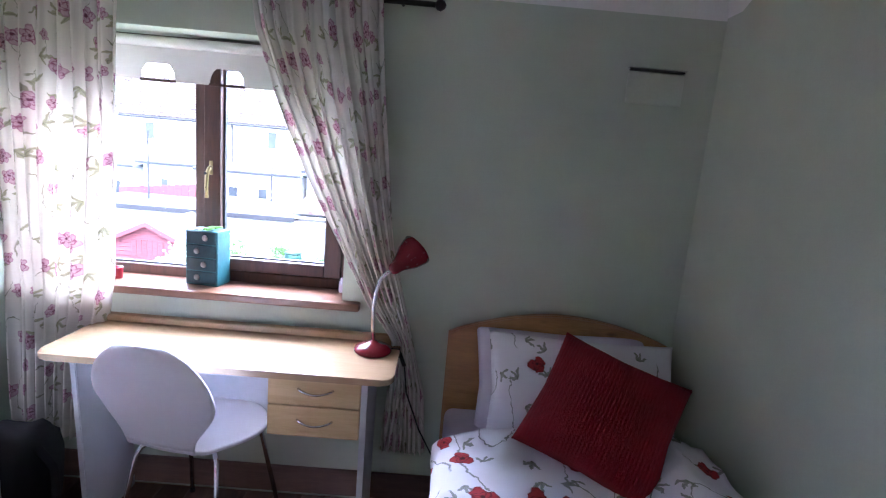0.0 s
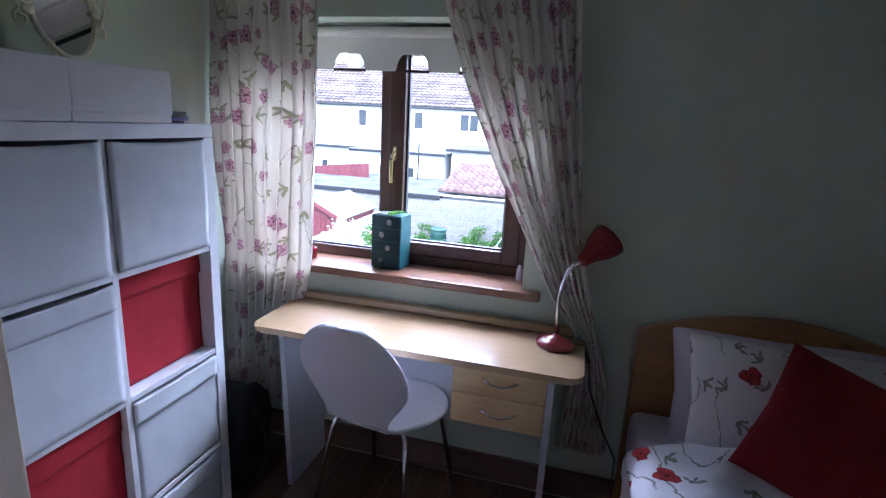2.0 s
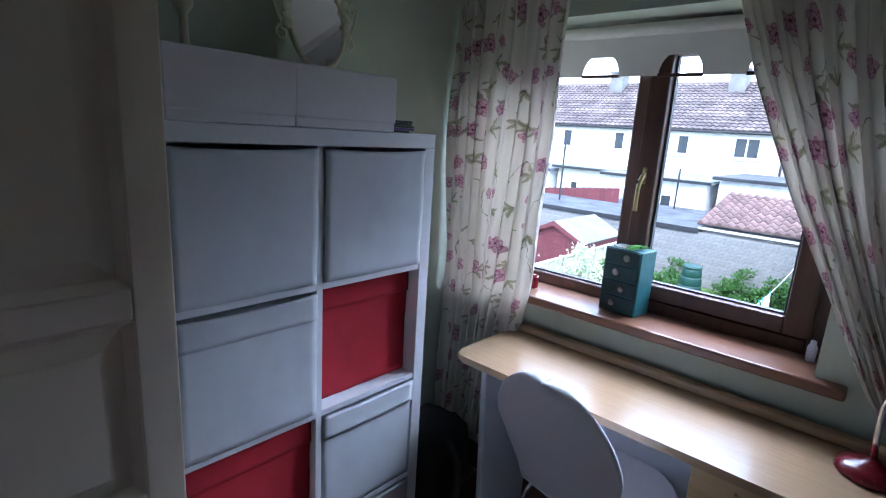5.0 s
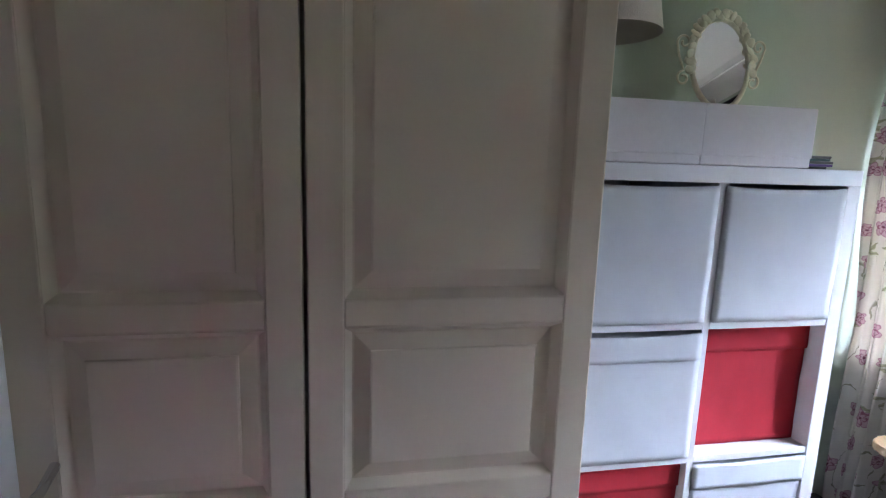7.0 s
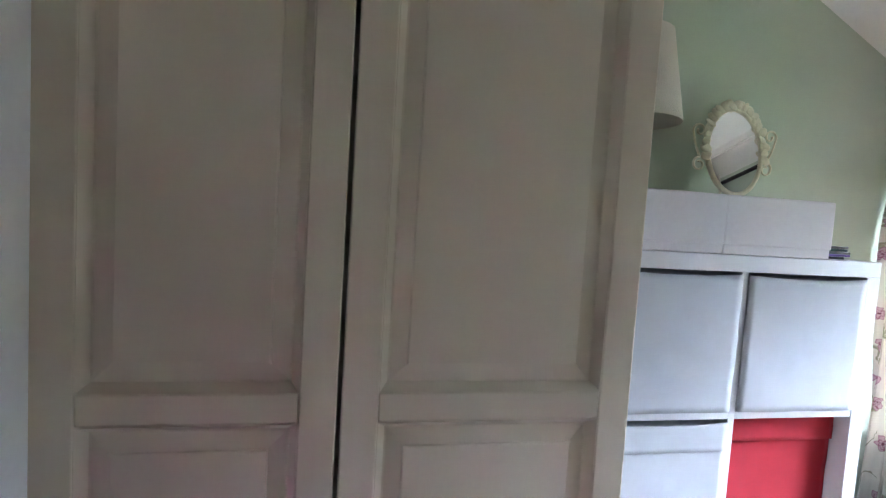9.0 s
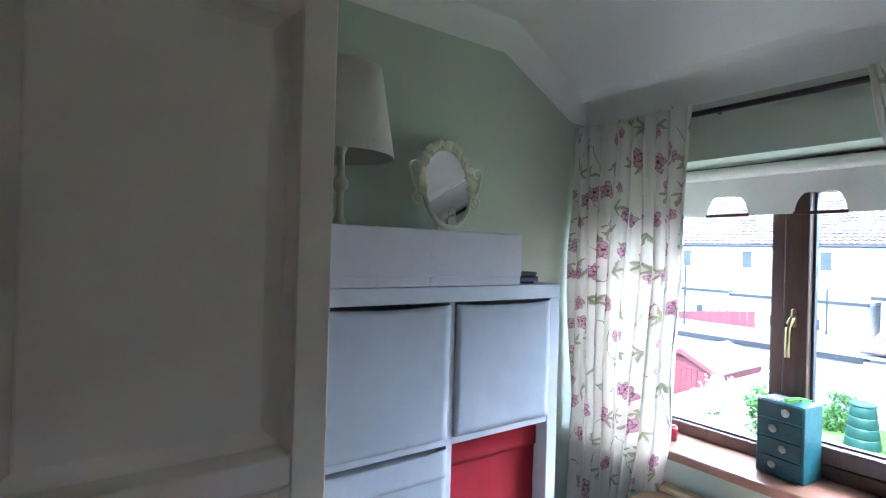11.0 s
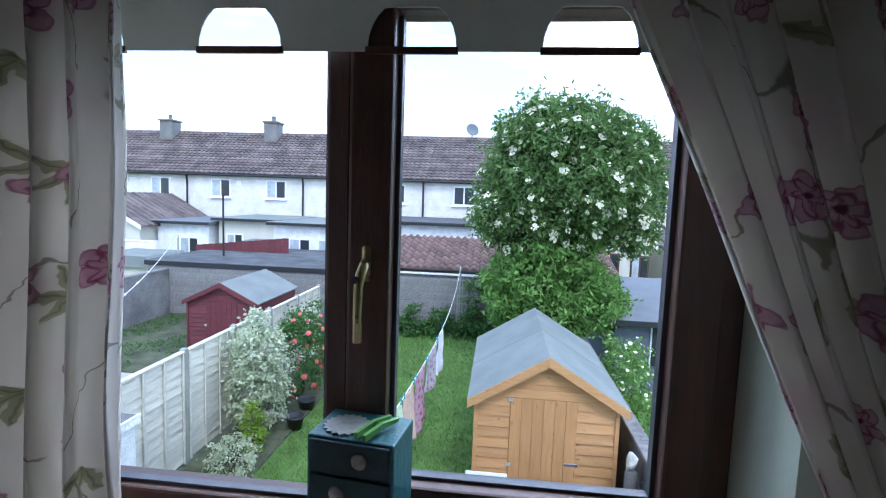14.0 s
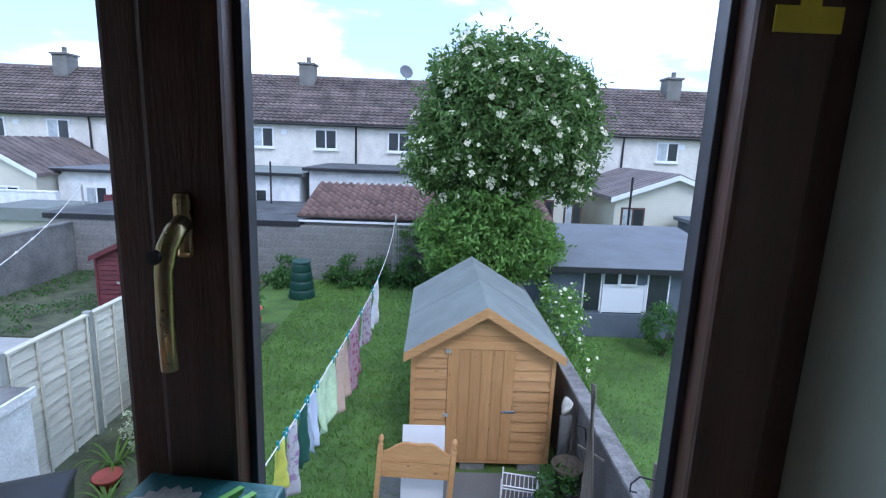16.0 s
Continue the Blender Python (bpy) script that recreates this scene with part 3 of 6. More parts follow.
for y0, y1, rz in ((-1.172, -0.903, 0.6), (-0.896, -0.608, -1.0)):
    t = thing("card_box", pose(0.22, (y0 + y1) / 2, KH, 0, 0, rz), "plain white card box lying on the shelf unit", "box", "white boxes on the shelf unit")
    w = y1 - y0
    part("body", box_bm((-0.175, -w / 2, 0.001), (0.18, w / 2, 0.118), 0.003), CARD, t)
    part("lid", box_bm((-0.178, -w / 2 - 0.002, 0.022), (0.183, w / 2 + 0.002, 0.137), 0.004), CARD, t)
for k in range(5):
    bm = box_bm((-0.07, -0.045, 0), (0.07, 0.045, 0.006), 0.001)
    o = finish("booklet", bm, (BLACKPL, PURPLE, BLACKPL, TEALDK, BLACKPL)[k])
    o.matrix_world = pose(0.28 + 0.006 * (k % 3), -0.548 + 0.007 * (k % 2), KH + 0.0005 + k * 0.0066, 0, 0, (-6, 4, 9, -3, 6)[k])
    tagged(o, "thin dark booklet in a small pile on the shelf unit", "booklet", "booklets on the shelf unit")

# oval mirror with a leafy metal frame
mr = thing("table_mirror", pose(0.10, -0.648, KH, 0, 0, 0) @ Matrix.Diagonal((1, 0.97, 0.95, 1)), "oval mirror in a cream metal frame with leaves and scrolls", "mirror")
zc, ra, rb = 0.300, 0.088, 0.126
TILT = pose(0, 0, zc) @ pose(0, 0, 0, 0, -8, 0) @ pose(0, 0, -zc)


def oval(k, s=1.0, x=0.0):
    return (x, ra * s * math.cos(k), zc + rb * s * math.sin(k))


bm = bmesh.new()
n = 40
f0 = [bm.verts.new(oval(k * math.tau / n, 1, 0.006)) for k in range(n)]
f1 = [bm.verts.new(oval(k * math.tau / n, 1, 0.0)) for k in range(n)]
bm.faces.new(f0)
bm.faces.new(f1[::-1])
bridge(bm, f0, f1)
part("mirror_glass", bm, MIRROR, mr, "silvered oval glass").matrix_local = TILT
bm = bmesh.new()
tube(bm, [oval(k * math.tau / 40, 1.05, 0.004) for k in range(41)], 0.008, 8, False)
part("rim", bm, CREAM, mr, "", True).matrix_local = TILT
rnd = random.Random(4)
for k in range(24):
    ang = radians(-8 + k * 196 / 23)
    p = oval(ang, 1.13 + 0.05 * rnd.random(), 0.01)
    bm = bmesh.new()
    bmesh.ops.create_uvsphere(bm, u_segments=8, v_segments=5, radius=1)
    bmesh.ops.transform(bm, matrix=pose(p[0], p[1], p[2], math.degrees(ang) + rnd.uniform(-50, 50), rnd.uniform(-25, 25), rnd.uniform(-20, 20)) @ Matrix.Diagonal((0.004, 0.019, 0.0145, 1)), verts=bm.verts)
    part("leaf", bm, CREAM, mr, "", True).matrix_local = TILT
for s in (-1, 1):
    bm = bmesh.new()
    pts = []
    for k in range(16):
        q = k / 15 * math.tau * 1.1
        pts.append((0.004, s * (0.122 + (0.006 + 0.016 * (1 - k / 15)) * math.cos(q)), zc + 0.055 + (0.006 + 0.016 * (1 - k / 15)) * math.sin(q)))
    pts = pts[::-1] + [(0.004, s * 0.135, zc + 0.02), (0.004, s * 0.118, zc - 0.02)]
    for k in range(16):
        q = -k / 15 * math.tau * 1.1
        pts.append((0.004, s * (0.115 + (0.022 - 0.014 * k / 15) * math.sin(q) * -1), zc - 0.045 + (0.022 - 0.014 * k / 15) * math.cos(q)))
    tube(bm, pts, 0.0035, 6)
    part("scroll", bm, CREAM, mr, "", True)
bm = bmesh.new()
tube(bm, [(0.006, -0.09, 0.005), (0.006, -0.06, 0.06), (0.0, 0.0, zc - rb * 1.05)], 0.005, 8)
tube(bm, [(0.006, 0.09, 0.005), (0.006, 0.06, 0.06), (0.0, 0.0, zc - rb * 1.05)], 0.005, 8)
tube(bm, [(-0.075, 0.0, 0.005), (-0.02, 0, zc - 0.05)], 0.004, 8)
part("stand", bm, CREAM, mr, "", True)

# table lamp on the shelf unit
tl = thing("table_lamp", pose(0.165, -1.035, KH), "cream table lamp with a fabric drum shade on the shelf unit", "lamp")
bm = bmesh.new()
lathe(bm, [(0.062, 0), (0.064, 0.012), (0.03, 0.03), (0.013, 0.05), (0.018, 0.07), (0.010, 0.09), (0.010, 0.14), (0.019, 0.155), (0.010, 0.17), (0.009, 0.23), (0.020, 0.245), (0.022, 0.26), (0.010, 0.275), (0.009, 0.33), (0.016, 0.345), (0.010, 0.36), (0.009, 0.42)], 18)
part("candlestick_base", bm, CREAM, tl, "turned cream base", True)
bm = bmesh.new()
rows = []
for r, z in ((0.138, 0.325), (0.100, 0.555), (0.098, 0.555), (0.136, 0.325)):
    rows.append([bm.verts.new((r * math.cos(j * math.tau / 36), r * math.sin(j * math.tau / 36), z)) for j in range(36)])
for k in range(4):
    bridge(bm, rows[k], rows[(k + 1) % 4])
part("shade", bm, SHADE, tl, "cream fabric shade", True)

# wardrobe
wd = thing("wardrobe", pose(0, 0, 0), "beige two-door wardrobe with raised panels", "wardrobe")
WY0, WY1, WXF, WH = -2.18, -1.248, 0.60, 1.995
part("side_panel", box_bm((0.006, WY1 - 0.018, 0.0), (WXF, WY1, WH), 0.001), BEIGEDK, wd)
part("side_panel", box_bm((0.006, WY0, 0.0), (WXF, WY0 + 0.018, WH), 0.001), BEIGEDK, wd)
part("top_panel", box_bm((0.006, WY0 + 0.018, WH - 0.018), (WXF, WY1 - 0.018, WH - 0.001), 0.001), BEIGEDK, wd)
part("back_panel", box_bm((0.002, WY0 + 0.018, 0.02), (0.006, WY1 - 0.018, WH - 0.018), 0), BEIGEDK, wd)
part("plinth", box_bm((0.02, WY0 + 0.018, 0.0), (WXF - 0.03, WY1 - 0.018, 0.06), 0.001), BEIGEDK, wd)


def panel_bm(y0, y1, z0, z1):
    """A raised field inside a moulded recess."""
    bm = bmesh.new()
    lv = ((0, 0.0258), (0.001, 0.0258), (0.013, 0.0075), (0.0165, 0.007), (0.043, 0.0145), (0.0438, 0.0195), (0.047, 0.0205))
    rows = []
    for ins, x in lv:
        rows.append([bm.verts.new((x, y, z)) for y, z in ((y0 + ins, z0 + ins), (y1 - ins, z0 + ins), (y1 - ins, z1 - ins), (y0 + ins, z1 - ins))])
    for r0, r1 in zip(rows, rows[1:]):
        bridge(bm, r0, r1)
    bm.faces.new(rows[-1])
    return bm


DZ0, DZ1 = 0.07, 1.992
for y0, y1 in ((-2.178, -1.7535), (-1.7465, -1.250)):
    d = part("door", box_bm((WXF + 0.001, y0, DZ0), (WXF + 0.005, y1, DZ1), 0.001), BEIGE, wd, "beige panelled door")
    st = 0.058
    for nm, a, b in (("stile", (y0, DZ0), (y0 + st, DZ1)), ("stile", (y1 - st, DZ0), (y1, DZ1)), ("rail", (y0 + st, DZ1 - 0.065), (y1 - st, DZ1)),
                     ("rail", (y0 + st, 1.18), (y1 - st, 1.228)), ("rail", (y0 + st, 0.838), (y1 - st, 0.886)), ("rail", (y0 + st, DZ0), (y1 - st, DZ0 + 0.07))):
        part(nm, box_bm((WXF + 0.0055, a[0], a[1]), (WXF + 0.0265 - (0.0008 if nm == "rail" else 0), b[0], b[1]), 0.0035, 3), BEIGE, d)
    for z0, z1 in ((1.228, DZ1 - 0.065), (0.886, 1.18), (DZ0 + 0.07, 0.838)):
        p = part("panel", panel_bm(y0 + st, y1 - st, z0, z1), BEIGE, d)
        p.matrix_local = pose(WXF, 0, 0)


def covered_box(m, w, d, h, label):
    t = thing("keepsake_box", m, label, "box", "flowered boxes on the wardrobe")
    for nm, a, b in (("body", (-d / 2, -w / 2, 0.0), (d / 2, w / 2, h * 0.75)), ("lid", (-d / 2 - 0.004, -w / 2 - 0.004, h * 0.6), (d / 2 + 0.004, w / 2 + 0.004, h))):
        bm = bx(bmesh.new(), a, b, 0.004)
        lay = bm.loops.layers.uv.verify()
        for f in bm.faces:
            for lp in f.loops:
                lp[lay].uv = (lp.vert.co.y + lp.vert.co.x + b[2], lp.vert.co.z)
        part(nm, bm, ROSEBOX, t)


covered_box(pose(0.43, -2.03, WH, 0, 0, 2), 0.27, 0.30, 0.17, "white box printed with red roses, on the wardrobe")
covered_box(pose(0.45, -1.735, WH, 0, 0, -2), 0.27, 0.28, 0.15, "white rose-printed box on the wardrobe")
bk = thing("book", pose(0.48, -1.545, WH, 0, 0, 3), "purple book standing on the wardrobe", "book")
part("cover", box_bm((-0.07, -0.017, 0), (0.07, 0.017, 0.20), 0.002), PURPLE, bk)
part("pages", box_bm((-0.066, -0.013, 0.004), (0.0715, 0.013, 0.197), 0.001), PAPER, bk)
bm = bmesh.new()
lathe(bm, [(0.030, 0), (0.034, 0.012), (0.034, 0.04), (0.022, 0.055), (0.026, 0.07), (0.028, 0.085), (0.020, 0.10), (0.008, 0.108)], 18)
o = finish("china_jar", bm, CARD, True)
o.matrix_world = pose(0.50, -1.345, WH)
tagged(o, "small white china jar on the wardrobe", "jar")

# desk
dk = thing("desk", pose(0, 0, 0), "birch-topped desk with grey sides and two drawers under the window", "desk")


def rounded_plate(x0, x1, y0, y1, z0, z1, r, bev=0.004):
    bm = bmesh.new()
    pts = []
    for cx, cy, a0 in ((x0 + r, y0 + r, 180), (x1 - r, y0 + r, 270), (x1 - 0.01, y1 - 0.01, 0), (x0 + 0.01, y1 - 0.01, 90)):
        rr = r if cy < (y0 + y1) / 2 else 0.01
        for k in range(7):
            q = radians(a0 + k * 15)
            pts.append((cx + rr * math.cos(q), cy + rr * math.sin(q)))
    lo = [bm.verts.new((x, y, z0)) for x, y in pts]
    hi = [bm.verts.new((x, y, z1)) for x, y in pts]
    bm.faces.new(lo[::-1])
    bm.faces.new(hi)
    bridge(bm, lo, hi)
    es = [e for e in bm.edges if abs(e.verts[0].co.z - e.verts[1].co.z) < 1e-6]
    bmesh.ops.bevel(bm, geom=es, offset=bev, segments=3, affect="EDGES", profile=0.5)
    return bm


DX0, DX1, DY0, DY1, DH = 0.372, 1.588, -0.272, 0.118, 0.738
part("desktop", rounded_plate(DX0, DX1, DY0, DY1, DH - 0.024, DH, 0.045, 0.006), BIRCH, dk)
part("back_ledge", box_bm((DX0 + 0.012, 0.072, DH + 0.0005), (DX1 - 0.012, DY1, DH + 0.028), 0.009, 3), BIRCH, dk)
for x in (0.475, 1.487):
    bm = bmesh.new()
    a = [bm.verts.new((x - 0.011, y, z)) for y, z in ((-0.225, DH - 0.0245), (-0.185, 0.0), (0.10, 0.0), (0.10, DH - 0.0245))]
    b = [bm.verts.new((x + 0.011, v.co.y, v.co.z)) for v in a]
    bm.faces.new(a), bm.faces.new(b[::-1])
    bridge(bm, a, b)
    bmesh.ops.recalc_face_normals(bm, faces=bm.faces)
    bmesh.ops.bevel(bm, geom=list(bm.edges), offset=0.003, segments=2, affect="EDGES")
    part("side_panel", bm, GREYPANEL, dk, "pale grey side panel")
part("modesty_panel", box_bm((0.488, 0.06, 0.33), (1.474, 0.075, DH - 0.026), 0.001), GREYPANEL, dk)
part("drawer_case", box_bm((1.155, -0.20, 0.475), (1.474, 0.058, DH - 0.026), 0.001), BIRCHDR, dk)
for z0, z1 in ((0.597, 0.708), (0.478, 0.592)):
    dr = part("drawer", box_bm((1.150, -0.222, z0), (1.474, -0.2005, z1), 0.003), BIRCHDR, dk, "birch drawer front")
    bm = bmesh.new()
    zz = (z0 + z1) / 2 + 0.008
    tube(bm, [(1.255 + 0.125 * k / 12, -0.222 - 0.024 * math.sin(math.pi * k / 12) ** 0.7, zz - 0.010 * math.sin(math.pi * k / 12)) for k in range(13)], 0.0042, 8)
    part("handle", bm, CHROME, dr, "chrome bow handle", True)

# chair
ch = thing("desk_chair", pose(0.897, -0.168, 0, 0, 0, -11), "white moulded chair with chrome legs, pushed under the desk", "chair")


def shell_width(s):
    # s runs from the front of the seat (0) over the bend to the top of the back (1)
    if s < 0.19:
        return 0.202 * math.sqrt(max(0.0, 1 - ((0.19 - s) / 0.19) ** 2)) + 0.002
    if s > 0.76:
        return 0.212 * math.sqrt(max(0.0, 1 - ((s - 0.76) / 0.24) ** 2)) + 0.002
    t = (s - 0.19) / 0.33 if s < 0.52 else (0.76 - s) / 0.24
    t = max(0.0, min(1.0, t))
    k = t * t * (3 - 2 * t)
    return (0.204 if s < 0.52 else 0.214) * (1 - k) + 0.122 * k


def shell_line(s):
    if s < 0.40:
        t = s / 0.40
        return (0.24 - 0.37 * t, 0.455 + 0.012 * (1 - t) ** 6 * -1 - 0.018 * math.sin(t * math.pi))
    if s < 0.56:
        q = (s - 0.40) / 0.16 * radians(76)
        return (-0.13 - 0.095 * math.sin(q), 0.455 + 0.095 * (1 - math.cos(q)))
    t = (s - 0.56) / 0.44
    return (-0.222 - 0.085 * t - 0.01 * math.sin(t * 3.1), 0.527 + 0.345 * t)


def shell(u, v):
    y, z = shell_line(v)
    w = shell_width(v)
    x = (2 * u - 1) * w
    curl = (2 * u - 1) ** 2
    if v > 0.5:
        return (x, y + 0.035 * curl * min(1, (v - 0.5) * 5), z)
    return (x, y, z + 0.012 * curl * (0.4 + v))


for nm, v0, v1 in (("seat", 0.0, 0.53), ("backrest", 0.53, 1.0)):
    bm = bmesh.new()
    sheet(bm, lambda u, v: shell(u, v1 * (1 - math.cos(v * math.pi / 2)) if v0 == 0 else v0 + (v1 - v0) * math.sin(v * math.pi / 2)), 30, 36)
    o = part(nm, bm, SHELL, ch, "", True)
    md = o.modifiers.new("ply", "SOLIDIFY")
    md.thickness, md.offset = 0.011, 0
for sx, sy in ((-1, -1), (1, -1), (-1, 1), (1, 1)):
    bm = bmesh.new()
    tube(bm, [(sx * 0.05, sy * 0.04, 0.432), (sx * 0.12, sy * 0.10, 0.432), (sx * 0.145, sy * 0.125, 0.418), (sx * 0.155, sy * 0.14, 0.39), (sx * 0.20, sy * 0.215, 0.008)], 0.0085, 10)
    lg = part("leg", bm, CHROME, ch, "chrome tube leg", True)
    bm = bmesh.new()
    tube(bm, [(sx * 0.2, sy * 0.215, 0.0), (sx * 0.2, sy * 0.215, 0.014)], 0.011, 10)
    part("rubber_foot", bm, BLACKPL, lg)
part("mounting_plate", box_bm((-0.07, -0.06, 0.425), (0.07, 0.06, 0.436), 0.003), CHROME, ch)

# desk lamp
lp = thing("desk_lamp", pose(1.485, -0.02, DH), "red desk lamp with a chrome gooseneck on the desk", "lamp")
bm = bmesh.new()
lathe(bm, [(0.070, 0.0), (0.073, 0.006), (0.070, 0.016), (0.050, 0.028), (0.020, 0.036), (0.012, 0.044)], 28)
part("base", bm, REDLAC, lp, "round red base", True)
bm = bmesh.new()
neck = [(0, 0, 0.04), (-0.006, 0, 0.10), (-0.008, -0.005, 0.17), (0.0, -0.01, 0.24), (0.012, -0.015, 0.285), (0.035, -0.02, 0.318), (0.06, -0.02, 0.332)]
tube(bm, neck, 0.0075, 10)
part("gooseneck", bm, CHROME, lp, "chrome gooseneck", True)
bm = bmesh.new()
prof = [(0.012, -0.012), (0.022, 0.0), (0.026, 0.02), (0.030, 0.035), (0.052, 0.075), (0.062, 0.11), (0.065, 0.125), (0.062, 0.124), (0.050, 0.075), (0.028, 0.036), (0.010, 0.03)]
lathe(bm, prof, 26)
sh = part("shade", bm, REDLAC, lp, "red bell-shaped shade", True)
ax = Vector((0.55, 0.42, 0.48)).normalized()
sh.matrix_local = Matrix.Translation((0.058, -0.02, 0.332)) @ ax.to_track_quat("Z", "Y").to_matrix().to_4x4()
bm = bmesh.new()
tube(bm, [(0.06, 0.02, 0.008), (0.10, 0.03, 0.004), (0.125, 0.02, -0.06), (0.14, 0.0, -0.16), (0.20, -0.02, -0.30), (0.26, 0.0, -0.42), (0.27, 0.08, -0.60)], 0.0032, 6)
part("cable", bm, BLACKPL, lp, "black cable hanging behind the bed", True)
bm = bmesh.new()
tube(bm, [(0.103, 0.028, -0.012), (0.124, 0.022, -0.06)], 0.008, 8)
part("cable_switch", bm, BLACKPL, lp)

# things on the sill
tb = thing("drawer_chest", pose(0.735, 0.235, 0.882, 0, 0, -7), "small teal wooden chest of four drawers on the sill", "chest")
part("body", box_bm((-0.07, -0.045, 0), (0.07, 0.055, 0.232), 0.003), TEAL, tb)
for k in range(4):
    z = 0.009 + k * 0.056
    d = part("drawer", box_bm((-0.064, -0.0505, z), (0.064, -0.0452, z + 0.051), 0.002), TEALDK, tb, "teal drawer front with shade in its colour")
    bm = bmesh.new()
    lathe(bm, [(0.003, 0), (0.013, 0.001), (0.011, 0.004), (0.006, 0.006), (0.002, 0.007)], 12)
    bmesh.ops.transform(bm, matrix=pose((-0.018, 0.018)[k % 2] if k != 1 else 0.012, -0.0505, z + 0.026, 90, 0, 0), verts=bm.verts)
    part("rosette", bm, PALEMET, d, "pale flower rosette", True)
bm = bmesh.new()
n = 36
v0 = [bm.verts.new(((0.038 if k % 2 else 0.032) * math.cos(k * math.tau / n), (0.038 if k % 2 else 0.032) * math.sin(k * math.tau / n), 0)) for k in range(n)]
v1 = [bm.verts.new((v.co.x, v.co.y, 0.003)) for v in v0]
bm.faces.new(v0[::-1]), bm.faces.new(v1)
bridge(bm, v0, v1)
o = finish("paper_doily", bm, PALEMET)
o.matrix_world = pose(0.712, 0.235, 1.1145)
tagged(o, "grey round paper flower on the teal chest", "ornament")
pg = thing("clothes_peg", pose(0.765, 0.222, 1.1145, 0, 0, 62), "green plastic clothes peg lying on the teal chest", "clothes peg")
for s in (-1, 1):
    bm = bmesh.new()
    prism(bm, [(-0.04, 0.002), (-0.01, 0.006), (0.036, 0.003 + 0.004), (0.04, 0.012), (0.0, 0.017), (-0.04, 0.012)], s * 0.008 - 0.003, s * 0.008 + 0.003)
    part("jaw", bm, GREENPEG, pg)
bm = bmesh.new()
tube(bm, [(0.0, -0.011, 0.010), (0.0, 0.011, 0.010)], 0.005, 8)
part("spring", bm, CHROME, pg)
bm = bmesh.new()
lathe(bm, [(0.018, 0), (0.020, 0.004), (0.021, 0.045), (0.019, 0.050), (0.016, 0.046), (0.015, 0.006)], 18)
o = finish("red_tub", bm, REDLAC, True)
o.matrix_world = pose(0.372, 0.205, 0.882)
tagged(o, "small red plastic tub on the window sill", "tub")
bm = bmesh.new()
lathe(bm, [(0.012, 0), (0.013, 0.004), (0.013, 0.045), (0.008, 0.052), (0.008, 0.062), (0.004, 0.064)], 14)
o = finish("small_bottle", bm, LILAC, True)
o.matrix_world = pose(1.302, 0.262, 0.882)
tagged(o, "small pale lilac bottle on the window sill", "bottle")
bm = bmesh.new()
half = [(0.0, 0.072), (0.010, 0.064), (0.007, 0.060), (0.018, 0.052), (0.012, 0.047), (0.024, 0.038), (0.016, 0.034), (0.026, 0.026), (0.006, 0.022), (0.006, 0.014), (0.020, 0.014), (0.020, 0.0)]
prism(bm, half + [(-x, z) for x, z in half[::-1] if x > 0], -0.001, 0.001)
o = finish("air_freshener", bm, YELLOW)
o.matrix_world = pose(1.256, 0.288, 1.551) @ Matrix.Diagonal((1.45, 1, 1.5, 1))
tagged(o, "flat yellow tree-shaped card hanging on the window frame", "air freshener")

# vent on the wall
vt = thing("wall_vent", pose(2.366, Y1, 1.757), "white wall vent cover with a dark slot along its top", "vent")
part("cover", box_bm((0.0, -0.015, 0.0), (0.215, -0.001, 0.118), 0.005), VENTW, vt, "painted cover plate")
part("slot", box_bm((0.004, -0.022, 0.119), (0.211, -0.002, 0.126), 0.002), BLACKPL, vt, "dark open slot")
part("lip", box_bm((-0.002, -0.024, 0.1265), (0.217, -0.001, 0.132), 0.002), CHROME, vt, "bright metal lip")

# bed
bd = thing("bed", pose(0, 0, 0), "single pine bed with an arched headboard", "bed")
BX0, BX1, BYH, BYF = 1.775, 2.69, 0.118, -1.95
bm = bmesh.new()
n = 24
out = [(BX0, 0.25)] + [(BX0 + (BX1 - BX0) * k / n, 0.80 + 0.105 * math.sin(math.pi * k / n) ** 0.85) for k in range(n + 1)] + [(BX1, 0.25)]
prism(bm, out, BYH - 0.034, BYH)
bmesh.ops.recalc_face_normals(bm, faces=bm.faces)
bmesh.ops.bevel(bm, geom=[e for e in bm.edges if abs(e.verts[0].co.y - e.verts[1].co.y) < 1e-6], offset=0.006, segments=2, affect="EDGES")
part("headboard", bm, PINE, bd, "arched pine headboard")
for x in (BX0 + 0.03, BX1 - 0.03):
    part("leg", box_bm((x - 0.03, BYH - 0.033, 0), (x + 0.03, BYH - 0.002, 0.249), 0.003), PINE, bd)
    part("side_rail", box_bm((x - 0.012, BYF, 0.20), (x + 0.012, BYH - 0.036, 0.32), 0.004), PINE, bd)
    part("leg", box_bm((x - 0.03, BYF - 0.045, 0), (x + 0.03, BYF - 0.003, 0.42), 0.004), PINE, bd)
part("footboard", box_bm((BX0 + 0.061, BYF - 0.04, 0.22), (BX1 - 0.061, BYF - 0.012, 0.42), 0.004), PINE, bd)
part("slat_base", box_bm((BX0 + 0.045, BYF + 0.002, 0.285), (BX1 - 0.045, BYH - 0.04, 0.305), 0.002), PINE, bd)
bm = box_bm((BX0 + 0.01, BYF, 0.3055), (BX1 - 0.012, BYH - 0.04, 0.49), 0.035, 4)
tagged(finish("mattress", bm, LILAC, True), "pale mattress on the bed", "mattress")


